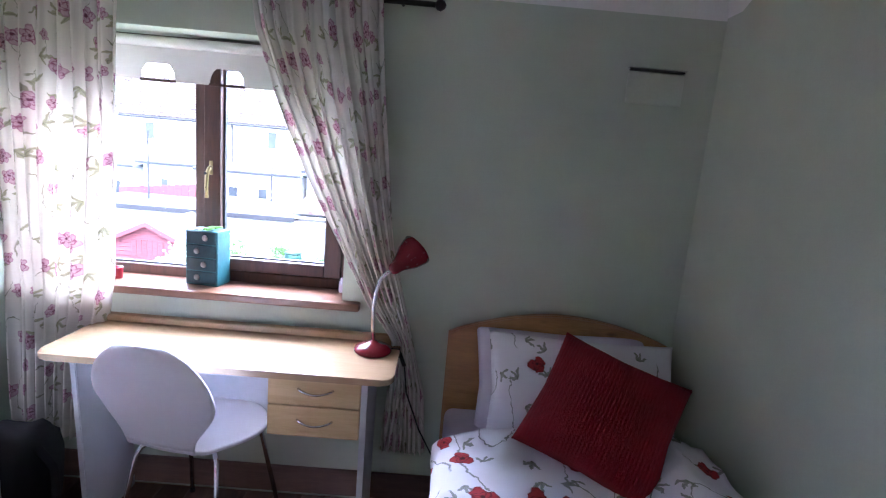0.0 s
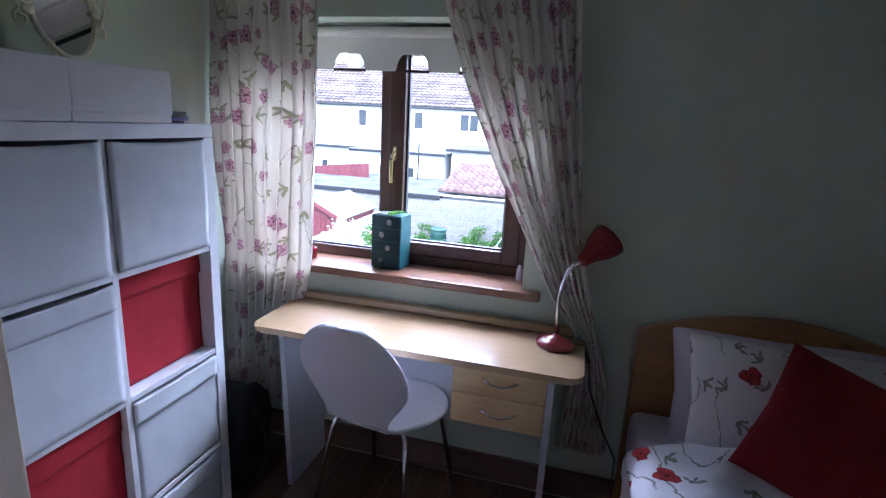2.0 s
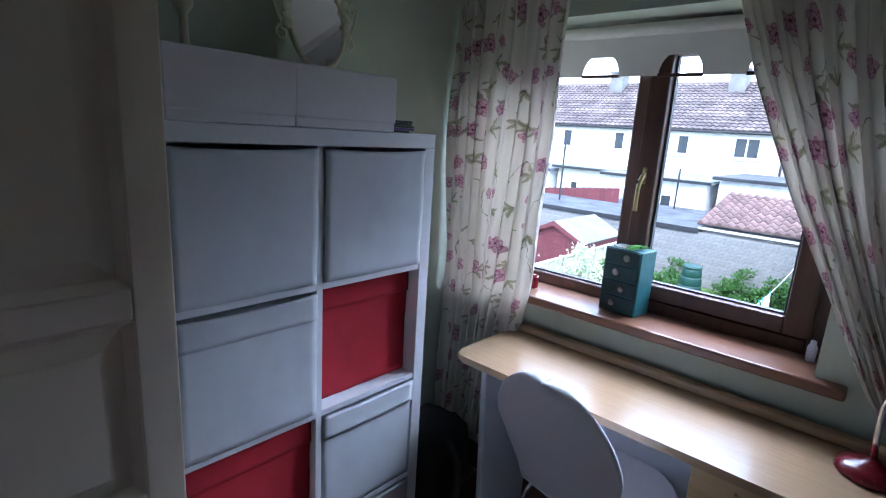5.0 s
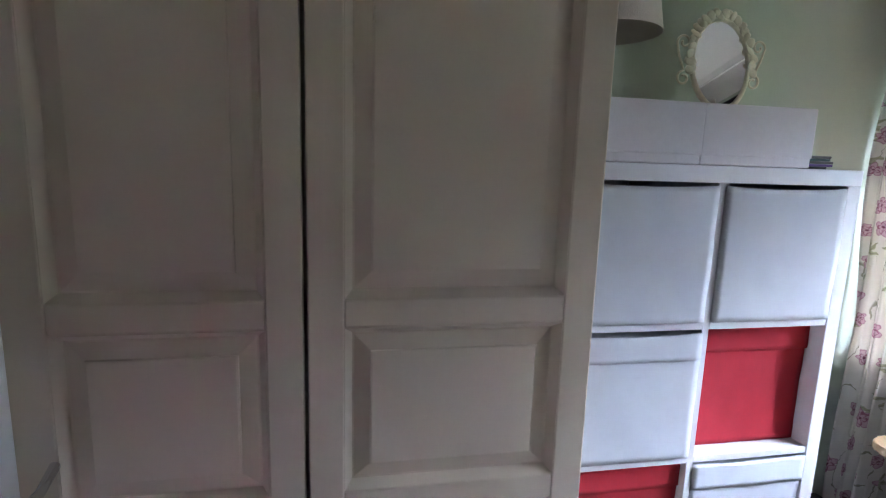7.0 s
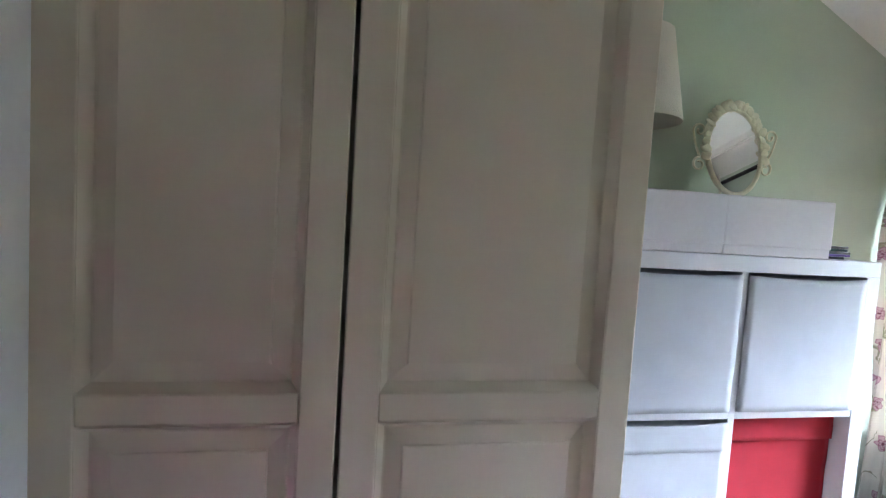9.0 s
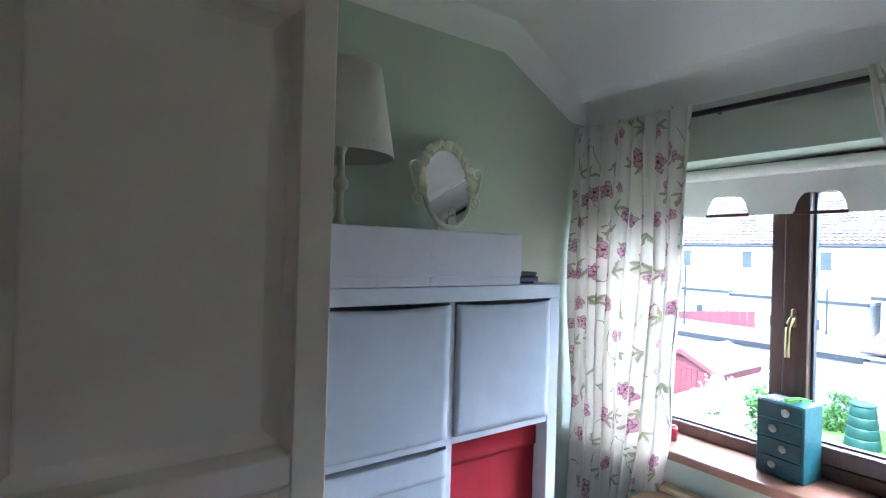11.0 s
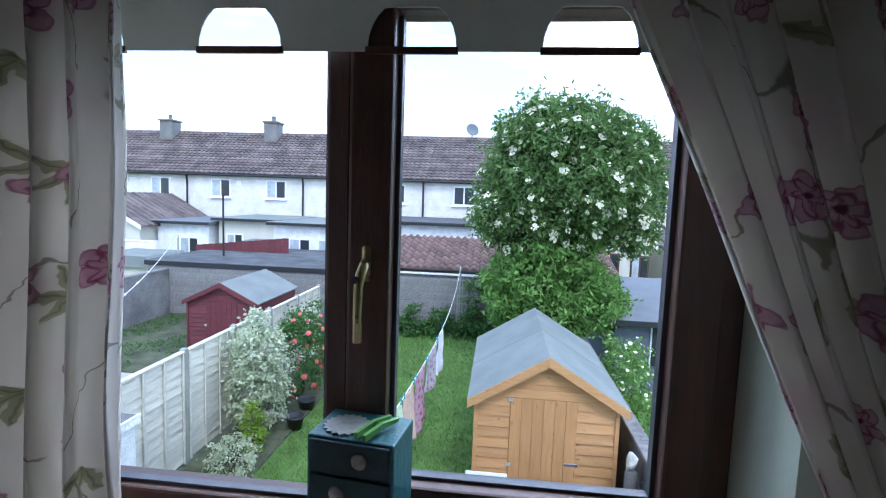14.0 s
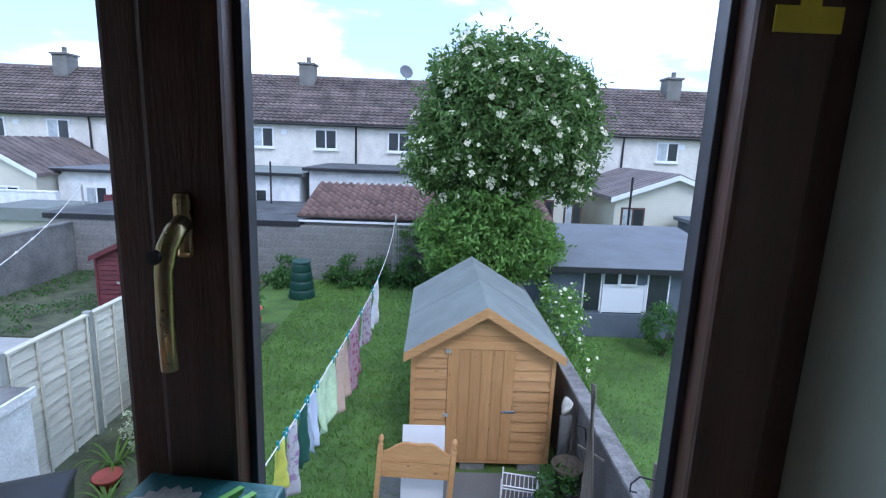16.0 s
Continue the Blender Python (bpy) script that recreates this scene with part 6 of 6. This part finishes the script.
part("blossoms", umbels_bm(front[:290], 0.085, 5), BLOSSOM, tr, "flat cream flower heads")
bm = bmesh.new()
tube(bm, [(0, 0.2, -0.03), (0.04, 0.2, 0.9), (-0.05, 0.15, 1.9), (0.1, 0.1, 3.2), (0.15, 0, 4.6)], [0.17, 0.14, 0.12, 0.09, 0.04], 10)
part("trunk", bm, BARK, tr, "", True)
rnd = random.Random(8)
for k in range(9):
    a = k * 2.4
    z0 = 1.2 + 0.3 * k
    bm = bmesh.new()
    tip = Vector((math.cos(a) * 1.1, math.sin(a) * 0.9, z0 + 1.1))
    tube(bm, [(0, 0.15, z0), tip * 0.5 + Vector((0, 0.07, z0 * 0.5 + 0.15)), tip], [0.06, 0.04, 0.012], 7)
    part("limb", bm, BARK, tr, "", True)

# ---- bushes and beds ----
setting("ground_bed", box_bm((-3.62, 3.2, G - 0.05), (-2.45, 10.9, G + 0.035), 0.02), SOIL, "dark soil flower bed along the fence")
rs = np.random.RandomState(17)
weed = []
for _ in range(5200):
    p = Vector((rs.uniform(-9.5, -3.8), rs.uniform(9.7, 14.8), G + 0.06))
    if noise.noise((p.x * 0.8, p.y * 0.8, 2.0)) < -0.22:
        continue
    a = rs.uniform(0, 6.28)
    weed.append((p + Vector((0, 0, 0.05 * rs.rand())), Vector((rs.normal() * 0.03, rs.normal() * 0.03, 0.03)), Vector((math.cos(a) * 0.016, math.sin(a) * 0.016, 0.01))))
tagged(quads("weeds", weed, BUSHG), "low green weeds over bare soil next door", "weeds", "", "stuff")
plant("shrub", (-3.0, 7.5, G), [((0, 0, 0.75), (0.44, 0.52, 0.7)), ((0.05, -0.1, 1.35), (0.42, 0.46, 0.5)), ((-0.12, 0.1, 1.8), (0.22, 0.25, 0.3))], 260, 36, 0.10, 0.068, 0.042, VARIEG, "pale green and white variegated shrub by the fence", "shrub", 21)
plant("rose_bush", (-2.95, 9.3, G), [((0, 0, 0.8), (0.6, 0.65, 0.7)), ((0, 0.2, 1.35), (0.5, 0.55, 0.45))], 130, 34, 0.13, 0.07, 0.04, BUSHG, "rose bush with coral pink blooms by the fence", "shrub", 22, (PINKROSE, 44, 0.052))
plant("conifer", (-2.75, 6.85, G), [((0, 0, 0.3), (0.20, 0.20, 0.32)), ((0, 0, 0.6), (0.13, 0.13, 0.22))], 60, 30, 0.06, 0.05, 0.02, LIME, "small lime-green conifer in the flower bed", "shrub", 23)
plant("shrub", (-2.75, 6.15, G), [((0, 0, 0.28), (0.34, 0.34, 0.28))], 60, 30, 0.07, 0.045, 0.025, VARIEG, "low pale round shrub in the flower bed", "shrub", 24)
plant("rose_bush", (3.25, 8.6, G), [((0, 0, 0.85), (0.5, 0.7, 0.65)), ((0.1, 0.3, 1.25), (0.4, 0.5, 0.4)), ((0.2, -0.5, 0.5), (0.4, 0.4, 0.5))], 130, 32, 0.12, 0.07, 0.04, ELDER2, "rose bush with white blooms behind the low wall", "shrub", 25, (BLOSSOM, 60, 0.036))
plant("round_bush", (5.75, 9.75, G), [((0, 0, 0.62), (0.42, 0.42, 0.48))], 130, 36, 0.07, 0.05, 0.03, BUSHG, "clipped round green bush on a lawn", "shrub", 26)
for k, (x, y) in enumerate(((-3.3, 14.1), (-1.6, 14.3), (-0.7, 14.35), (0.3, 14.2), (1.2, 14.1))):
    plant("ground_cover", (x, y, G), [((0, 0, 0.2), (0.6, 0.4, 0.3)), ((0, 0.2, 0.45), (0.35, 0.25, 0.4))], 60, 26, 0.12, 0.09, 0.06, BUSHG, "leafy ground cover at the foot of the block wall", "plant", 30 + k, None, 3, "plants along the wall")
plant("climber", (0.55, 14.7, G), [((0, 0, 0.9), (0.35, 0.12, 0.7)), ((-0.35, 0, 1.3), (0.25, 0.1, 0.4)), ((0.4, 0, 1.5), (0.4, 0.15, 0.5))], 70, 24, 0.10, 0.08, 0.05, ELDER, "dark climber on the block wall", "plant", 41)


def strap_plant(x, y, s, n, seed, group="strap-leaved plants in the bed"):
    t = thing("strap_leaved_plant", pose(x, y, G), "clump of arching green strap leaves in the bed", "plant", group)
    rnd = random.Random(seed)
    for k in range(n):
        a, ln = rnd.uniform(0, 6.28), s * rnd.uniform(0.6, 1.1)
        bm = bmesh.new()
        rows = []
        for j in range(6):
            q = j / 5
            r = ln * (0.08 + 0.75 * q)
            z = ln * (1.25 * q - 0.95 * q * q)
            w = 0.016 * (1 - q) ** 0.6 + 0.001
            c = Vector((math.cos(a) * r, math.sin(a) * r, z))
            sd = Vector((-math.sin(a), math.cos(a), 0)) * w
            rows.append((bm.verts.new(c - sd), bm.verts.new(c + Vector((0, 0, -0.006))), bm.verts.new(c + sd)))
        for r0, r1 in zip(rows, rows[1:]):
            bm.faces.new((r0[0], r0[1], r1[1], r1[0]))
            bm.faces.new((r0[1], r0[2], r1[2], r1[1]))
        part("leaf", bm, STRAP, t)


strap_plant(-2.95, 5.65, 0.60, 26, 1)
strap_plant(-2.95, 4.55, 0.65, 30, 2)
strap_plant(-2.6, 4.95, 0.45, 18, 3)


def pot(x, y, r, h, m_, label, tilt=0):
    o = finish("plant_pot", lathe(bmesh.new(), [(r * 0.7, 0), (r * 0.95, h * 0.85), (r * 1.06, h * 0.86), (r * 1.06, h), (r * 0.95, h), (r * 0.9, h * 0.9), (0.02, h * 0.88)], 20), m_, True)
    o.matrix_world = pose(x, y, G + (r * 0.6 if tilt else 0), tilt, 0, 20)
    tagged(o, label, "plant pot", "pots in the bed")


pot(-2.45, 7.75, 0.16, 0.24, BLACKPL, "black plastic plant pot beside the lawn")
pot(-2.55, 8.55, 0.17, 0.22, BLACKPL, "black plastic plant pot beside the lawn")
pot(-3.0, 10.75, 0.17, 0.30, TERRA, "red clay pot lying tilted by the fence", 60)
pot(-2.75, 5.2, 0.15, 0.20, TERRA, "red clay pot standing among the plants")

cb = thing("compost_bin", pose(-2.5, 13.05, G), "dark green plastic compost bin with a lid", "compost bin")
for k in range(4):
    r0 = 0.34 - 0.03 * k
    part("tier", lathe(bmesh.new(), [(r0, k * 0.235), (r0 + 0.012, k * 0.235 + 0.02), (r0 - 0.018, k * 0.235 + 0.20), (r0 - 0.03, k * 0.235 + 0.234)], 24), BINGREEN, cb, "", True)
part("lid", lathe(bmesh.new(), [(0.245, 0.942), (0.255, 0.955), (0.23, 1.0), (0.10, 1.03), (0.02, 1.035)], 24), BINGREEN, cb, "", True)

ow = thing("yard_store", pose(-4.42, 3.30, G), "white pebble-dashed store with a dark felt roof next door", "outbuilding")
part("wall", box_bm((-1.3, -1.5, 0), (1.22, 1.52, 1.40), 0.01), DASHW, ow)
part("roof", box_bm((-1.34, -1.54, 1.402), (1.24, 1.55, 1.46), 0.01), STOREFELT, ow, "worn grey felt roof")
part("roof_edge", box_bm((1.2405, -1.54, 1.36), (1.27, 1.55, 1.475), 0.006), DASHW, ow, "white painted roof edge")
wb = thing("wheelie_bin", pose(-2.45, 3.75, G, 0, 0, 25), "black plastic wheelie bin with a closed lid", "bin")
bm = bmesh.new()
a = [bm.verts.new(p) for p in ((-0.22, -0.26, 0.05), (0.22, -0.26, 0.05), (0.22, 0.26, 0.05), (-0.22, 0.26, 0.05))]
b = [bm.verts.new(p) for p in ((-0.28, -0.34, 0.98), (0.28, -0.34, 0.98), (0.28, 0.34, 0.98), (-0.28, 0.34, 0.98))]
bm.faces.new(a[::-1]), bm.faces.new(b)
bridge(bm, a, b)
bmesh.ops.bevel(bm, geom=list(bm.edges), offset=0.02, segments=2, affect="EDGES")
part("body", bm, BLACKPL, wb)
bm = bmesh.new()
sheet(bm, lambda u, v: (-0.30 + 0.60 * u, -0.37 + 0.74 * v, 0.985 + 0.06 * math.sin(math.pi * u) ** 0.5 * math.sin(math.pi * v) ** 0.5), 10, 12)
o = part("lid", bm, BLACKPL, wb)
o.modifiers.new("thick", "SOLIDIFY").thickness = 0.012
for s in (-1, 1):
    part("wheel", tube(bmesh.new(), [(s * 0.20, 0.25, 0.10), (s * 0.25, 0.25, 0.10)], 0.10, 16), BLACKPL, wb)

# ---- things on the patio ----
hb = thing("old_headboard", pose(0.80, 4.62, G + 0.03, -6, 4, 2), "honey pine headboard with turned knobs leaning on the patio", "headboard")
n = 24


def arch_z(k):
    return 0.90 + 0.10 * math.sin(math.pi * k / n) ** 1.5 - 0.02 * math.cos(4 * math.pi * k / n)


bm = prism(bmesh.new(), [(-0.36, 0.775)] + [(-0.36 + 0.72 * k / n, arch_z(k)) for k in range(n + 1)] + [(0.36, 0.775)], -0.012, 0.012)
part("panel", bm, KNOTPINE, hb)
part("panel", box_bm((-0.36, -0.012, 0.60), (0.36, 0.012, 0.768), 0.004), KNOTPINE, hb)
part("backing", box_bm((-0.355, -0.004, 0.61), (0.355, 0.004, 0.86), 0.001), BARK, hb)
bm = bmesh.new()
tube(bm, [(-0.36 + 0.72 * k / n, -0.013, arch_z(k) - 0.012) for k in range(n + 1)], 0.007, 6)
part("moulding", bm, KNOTPINE, hb, "", True)
for s in (-1, 1):
    part("post", box_bm((s * 0.39 - 0.029, -0.029, 0), (s * 0.39 + 0.029, 0.029, 0.94), 0.006), KNOTPINE, hb)
    part("finial", lathe(bmesh.new(), [(0.022, 0.941), (0.030, 0.955), (0.014, 0.97), (0.030, 1.00), (0.031, 1.02), (0.018, 1.05), (0.008, 1.06)], 14, (s * 0.39, 0, 0)), KNOTPINE, hb, "turned knob", True)
o = finish("white_board", box_bm((-0.24, -0.01, 0), (0.24, 0.01, 1.10), 0.003), LAMWHITE)
o.matrix_world = pose(0.92, 4.86, G + 0.03, -16, 0, 0) @ Matrix.Diagonal((1, 1, 0.9, 1))
tagged(o, "plain white board leaning behind the pine headboard", "board")
ty = thing("wire_trolley", pose(2.05, 5.1, G + 0.03, 0, 0, -12), "white metal plant trolley on the patio", "trolley")
for z in (0.08, 0.29):
    for k in range(9):
        part("rod", tube(bmesh.new(), [(-0.2 + k * 0.05, -0.12, z), (-0.2 + k * 0.05, 0.12, z)], 0.005, 5), WHITE, ty)
    for y in (-0.12, 0.12):
        part("rail", tube(bmesh.new(), [(-0.21, y, z), (0.21, y, z)], 0.008, 6), WHITE, ty)
for sx in (-1, 1):
    for y in (-0.12, 0.12):
        part("leg", tube(bmesh.new(), [(sx * 0.205, y, 0), (sx * 0.205, y, 0.36)], 0.009, 6), WHITE, ty)
BLUEPL = surface("blue_grey_plastic", (0.06, 0.085, 0.13), 0.5, 0.1, 6, 0.05, 60)
o = finish("plastic_crate", box_bm((-0.16, -0.13, 0), (0.16, 0.13, 0.28), 0.015), BLUEPL)
o.matrix_world = pose(2.05, 4.72, G + 0.03, 0, 0, 8)
tagged(o, "blue-grey plastic crate on the patio", "crate")
plant("potted_plant", (2.40, 4.85, G + 0.03), [((0, 0, 0.35), (0.22, 0.22, 0.3))], 40, 26, 0.07, 0.07, 0.03, BUSHG, "leafy green plant standing on the patio", "plant", 51)
ps = thing("ornament_post", pose(2.58, 5.3, G), "grey post topped with a small pale stone ornament", "post")
part("post", lathe(bmesh.new(), [(0.075, 0), (0.07, 1.05), (0.05, 1.07)], 16), DARKRENDER, ps, "", True)
bm = bmesh.new()
bmesh.ops.create_icosphere(bm, subdivisions=2, radius=0.085)
for v in bm.verts:
    v.co = Vector((v.co.x * 0.8, v.co.y * 0.7, v.co.z * 1.4 + 1.18)) * (1 + 0.12 * noise.noise(v.co * 9))
part("ornament", bm, ORN, ps, "weathered pale stone ornament", True)
hbk = thing("hanging_basket", pose(2.55, 4.95, G), "bare wire hanging basket on a scrolled bracket", "hanging basket")
part("bowl", lathe(bmesh.new(), [(0.05, 0.48), (0.13, 0.52), (0.18, 0.62), (0.19, 0.66), (0.17, 0.66), (0.12, 0.60), (0.02, 0.60)], 18), BARK, hbk, "", True)
for k in range(3):
    a = k * 2.09
    part("chain", tube(bmesh.new(), [(0.18 * math.cos(a), 0.18 * math.sin(a), 0.66), (0.04, 0, 1.08)], 0.004, 5), BLACKPL, hbk)
part("bracket", tube(bmesh.new(), [(0.17, 0, 0.95), (0.15, 0, 1.10), (0.05, 0, 1.14), (0.03, 0, 1.09), (0.06, 0, 1.07)], 0.008, 6), BLACKPL, hbk)
tl_ = thing("trellis", pose(2.60, 4.35, G, 0, -3, 35), "folded grey wooden trellis standing against the wall", "trellis")
for k in range(6):
    part("lath", box_bm((-0.012, -0.13 + k * 0.045, 0), (0.006, -0.105 + k * 0.045, 1.95 - 0.05 * (k % 3)), 0.002), OLDLATH, tl_).matrix_local = pose(0, 0, 0, (k - 2.5) * 1.6, 0, 0)
for z in (0.5, 1.2):
    part("cross_lath", box_bm((0.0065, -0.16, z), (0.016, 0.16, z + 0.025), 0.002), OLDLATH, tl_)
hp_ = thing("hook_post", pose(2.66, 3.15, G), "grey wooden stake with an iron plant hook", "post")
for k in range(3):
    part("stake", box_bm((-0.02, -0.06 + k * 0.045, 0), (0.01, -0.025 + k * 0.045, 1.92 - 0.03 * k), 0.004), OLDLATH, hp_)
part("hook", tube(bmesh.new(), [(-0.02, 0, 1.75), (-0.14, 0, 1.78), (-0.2, 0, 1.72), (-0.2, 0, 1.66), (-0.15, 0, 1.65)], 0.008, 6), BLACKPL, hp_)

# ---- washing lines ----
LA, LB = Vector((-0.16, 14.85, -0.62)), Vector((-0.22, 2.6, -0.82))


def on_line(y):
    t = (LA.y - y) / (LA.y - LB.y)
    p = LA.lerp(LB, t)
    p.x += 0.20 * math.sin(math.pi * t) ** 1.0
    p.z -= 0.16 * math.sin(math.pi * t)
    return p


wl = thing("washing_line", pose(0, 0, 0), "pale washing line across the lawn", "washing line")
bm = bmesh.new()
tube(bm, [on_line(14.85 - 12.25 * k / 30) for k in range(31)], 0.006, 5)
part("line", bm, PAPER, wl)
for y in (2.6, 14.85):
    p = on_line(y)
    part("pole", tube(bmesh.new(), [(p.x, y, G), (p.x, y, p.z + 0.03)], 0.025, 8), GREYPOST, wl)


def laundry(y0, y1, length, m_, label, seed, shape=0.0):
    def f(u, v):
        y = y0 + (y1 - y0) * (u - 0.5) * (1 - 0.18 * v) + (y1 - y0) * 0.5
        p = on_line(y)
        p.z -= v * length * (1 - shape * abs(u - 0.5) * 1.2) + 0.004
        p.x += 0.05 * math.sin(u * 8 + seed + v * 2) * (0.2 + v) + 0.02 * noise.noise((u * 4, v * 4, seed))
        return tuple(p)
    bm = bmesh.new()
    sheet(bm, f, 18, 18, lambda u, v: (u * (y1 - y0), v * length))
    o = tagged(finish("laundry", bm, m_, True), label, "laundry", "washing on the line")
    o.modifiers.new("cloth", "SOLIDIFY").thickness = 0.006
    for y in (y0 + 0.06 * (y1 - y0), y1 - 0.06 * (y1 - y0)):
        q = on_line(y)
        pg_ = finish("clothes_peg", box_bm((-0.012, -0.008, -0.035), (0.012, 0.008, 0.04), 0.003), TEALPEG)
        pg_.matrix_world = Matrix.Translation(q)
        tagged(pg_, "teal plastic peg on the washing line", "clothes peg", "pegs on the washing line")


TEALPEG = surface("teal_peg_plastic", (0.02, 0.30, 0.33), 0.4, 0.1, 20, 0, 60)
PATTERN = printed("lilac_patterned_cotton", (0.52, 0.48, 0.50), (0.42, 0.28, 0.40), (0.25, 0.12, 0.24), (0.3, 0.3, 0.32), 9, 0.3, 0.7)
MAROON = printed("maroon_patterned_cotton", (0.46, 0.30, 0.34), (0.45, 0.16, 0.24), (0.22, 0.03, 0.10), (0.3, 0.12, 0.16), 9, 0.3, 0.7)
laundry(7.9, 8.55, 0.70, cloth_col("white_cotton", (0.72, 0.72, 0.74)), "white cloth hanging on the washing line", 1)
laundry(6.75, 7.8, 0.62, PATTERN, "lilac patterned cloth hanging on the washing line", 2)
laundry(5.85, 6.7, 0.85, MAROON, "maroon patterned cloth hanging on the washing line", 3)
laundry(5.2, 5.8, 0.75, cloth_col("peach_cotton", (0.55, 0.40, 0.30)), "peach towel hanging on the washing line", 4)
laundry(4.4, 5.1, 0.72, cloth_col("pale_green_cotton", (0.52, 0.68, 0.42)), "pale green shirt hanging on the washing line", 5, 0.5)
laundry(4.12, 4.36, 0.55, cloth_col("blue_white_cotton", (0.50, 0.56, 0.66)), "blue and white cloth hanging on the washing line", 6)
laundry(3.84, 4.08, 0.52, cloth_col("bottle_green_cotton", (0.02, 0.10, 0.07)), "dark green cloth hanging on the washing line", 7)
laundry(3.56, 3.80, 0.62, PATTERN, "pale patterned cloth hanging on the washing line", 8)
laundry(3.36, 3.52, 0.38, cloth_col("yellow_cotton", (0.62, 0.60, 0.10)), "yellow cloth hanging on the washing line", 9)
w2 = thing("washing_line", pose(0, 0, 0), "white rope washing line over the yard next door", "washing line")
A2, B2 = Vector((-10.6, 16.8, -0.25)), Vector((-4.75, 5.2, -0.75))
part("line", tube(bmesh.new(), [A2.lerp(B2, k / 12) - Vector((0, 0, 0.25 * math.sin(math.pi * k / 12))) for k in range(13)], 0.010, 5), PAPER, w2)
for k in range(5):
    q = A2.lerp(B2, 0.45 + 0.1 * k) - Vector((0, 0, 0.25 * math.sin(math.pi * (0.45 + 0.1 * k))))
    part("knot", lathe(bmesh.new(), [(0.005, -0.03), (0.03, -0.01), (0.03, 0.015), (0.005, 0.03)], 8, tuple(q)), PAPER, w2)
for p in (A2, B2):
    part("pole", tube(bmesh.new(), [(p.x, p.y, G), (p.x, p.y, p.z + 0.02)], 0.03, 8), GREYPOST, w2)


def towel(u, v):
    p = A2.lerp(B2, 0.86 + 0.12 * u)
    return (p.x + 0.05 * math.sin(u * 9 + v), p.y, p.z - 0.10 - 1.0 * v)


bm = bmesh.new()
sheet(bm, towel, 16, 12, lambda u, v: (u, v))
o = tagged(finish("towel", bm, cloth_col("striped_towel", (0.60, 0.62, 0.66), 0.3), True), "pale towel hanging in the yard next door", "towel")
o.modifiers.new("cloth", "SOLIDIFY").thickness = 0.01

# trellis on the far wall
ft = thing("wall_trellis", pose(0.0, 14.87, G), "grey wooden trellis fixed on the block wall", "trellis")
for k in range(4):
    part("lath", box_bm((-0.24 + k * 0.15, -0.02, 0.3), (-0.21 + k * 0.15, -0.005, 1.75), 0.002), GREYPOST, ft)
for k in range(6):
    part("cross_lath", box_bm((-0.26, -0.034, 0.4 + k * 0.24), (0.26, -0.021, 0.43 + k * 0.24), 0.002), GREYPOST, ft)

# ---- blocks of the far wall, floor boards: pieces ----
bme = bpy.data.meshes.new("block")
bm = box_bm((-0.215, -0.02, 0), (0.215, 0.019, 0.215), 0.008, 1)
bmesh.ops.recalc_face_normals(bm, faces=bm.faces)
bm.to_mesh(bme)
bm.free()
bme.materials.append(BLOCK)
rnd = random.Random(2)
for j in range(7):
    for i in range(33):
        x = -10.15 + i * 0.448 + (0.224 if j % 2 else 0)
        o = new("block", bme)
        o.parent = bw
        o.matrix_local = pose(x, rnd.uniform(-0.003, 0.004), 0.01 + j * 0.2275)
fl = bpy.data.objects["floor"]
bme = bpy.data.meshes.new("plank")
bm = box_bm((-0.0595, -0.58, -0.018), (0.0595, 0.58, 0.0), 0.002, 1)
bmesh.ops.recalc_face_normals(bm, faces=bm.faces)
bm.to_mesh(bme)
bm.free()
bme.materials.append(FLOORWD)
for i in range(23):
    for j in range(2):
        y = -1.635 + j * 1.164
        o = new("plank", bme)
        o.parent = fl
        o.matrix_local = pose(0.06 + i * 0.1205, y, -0.001)
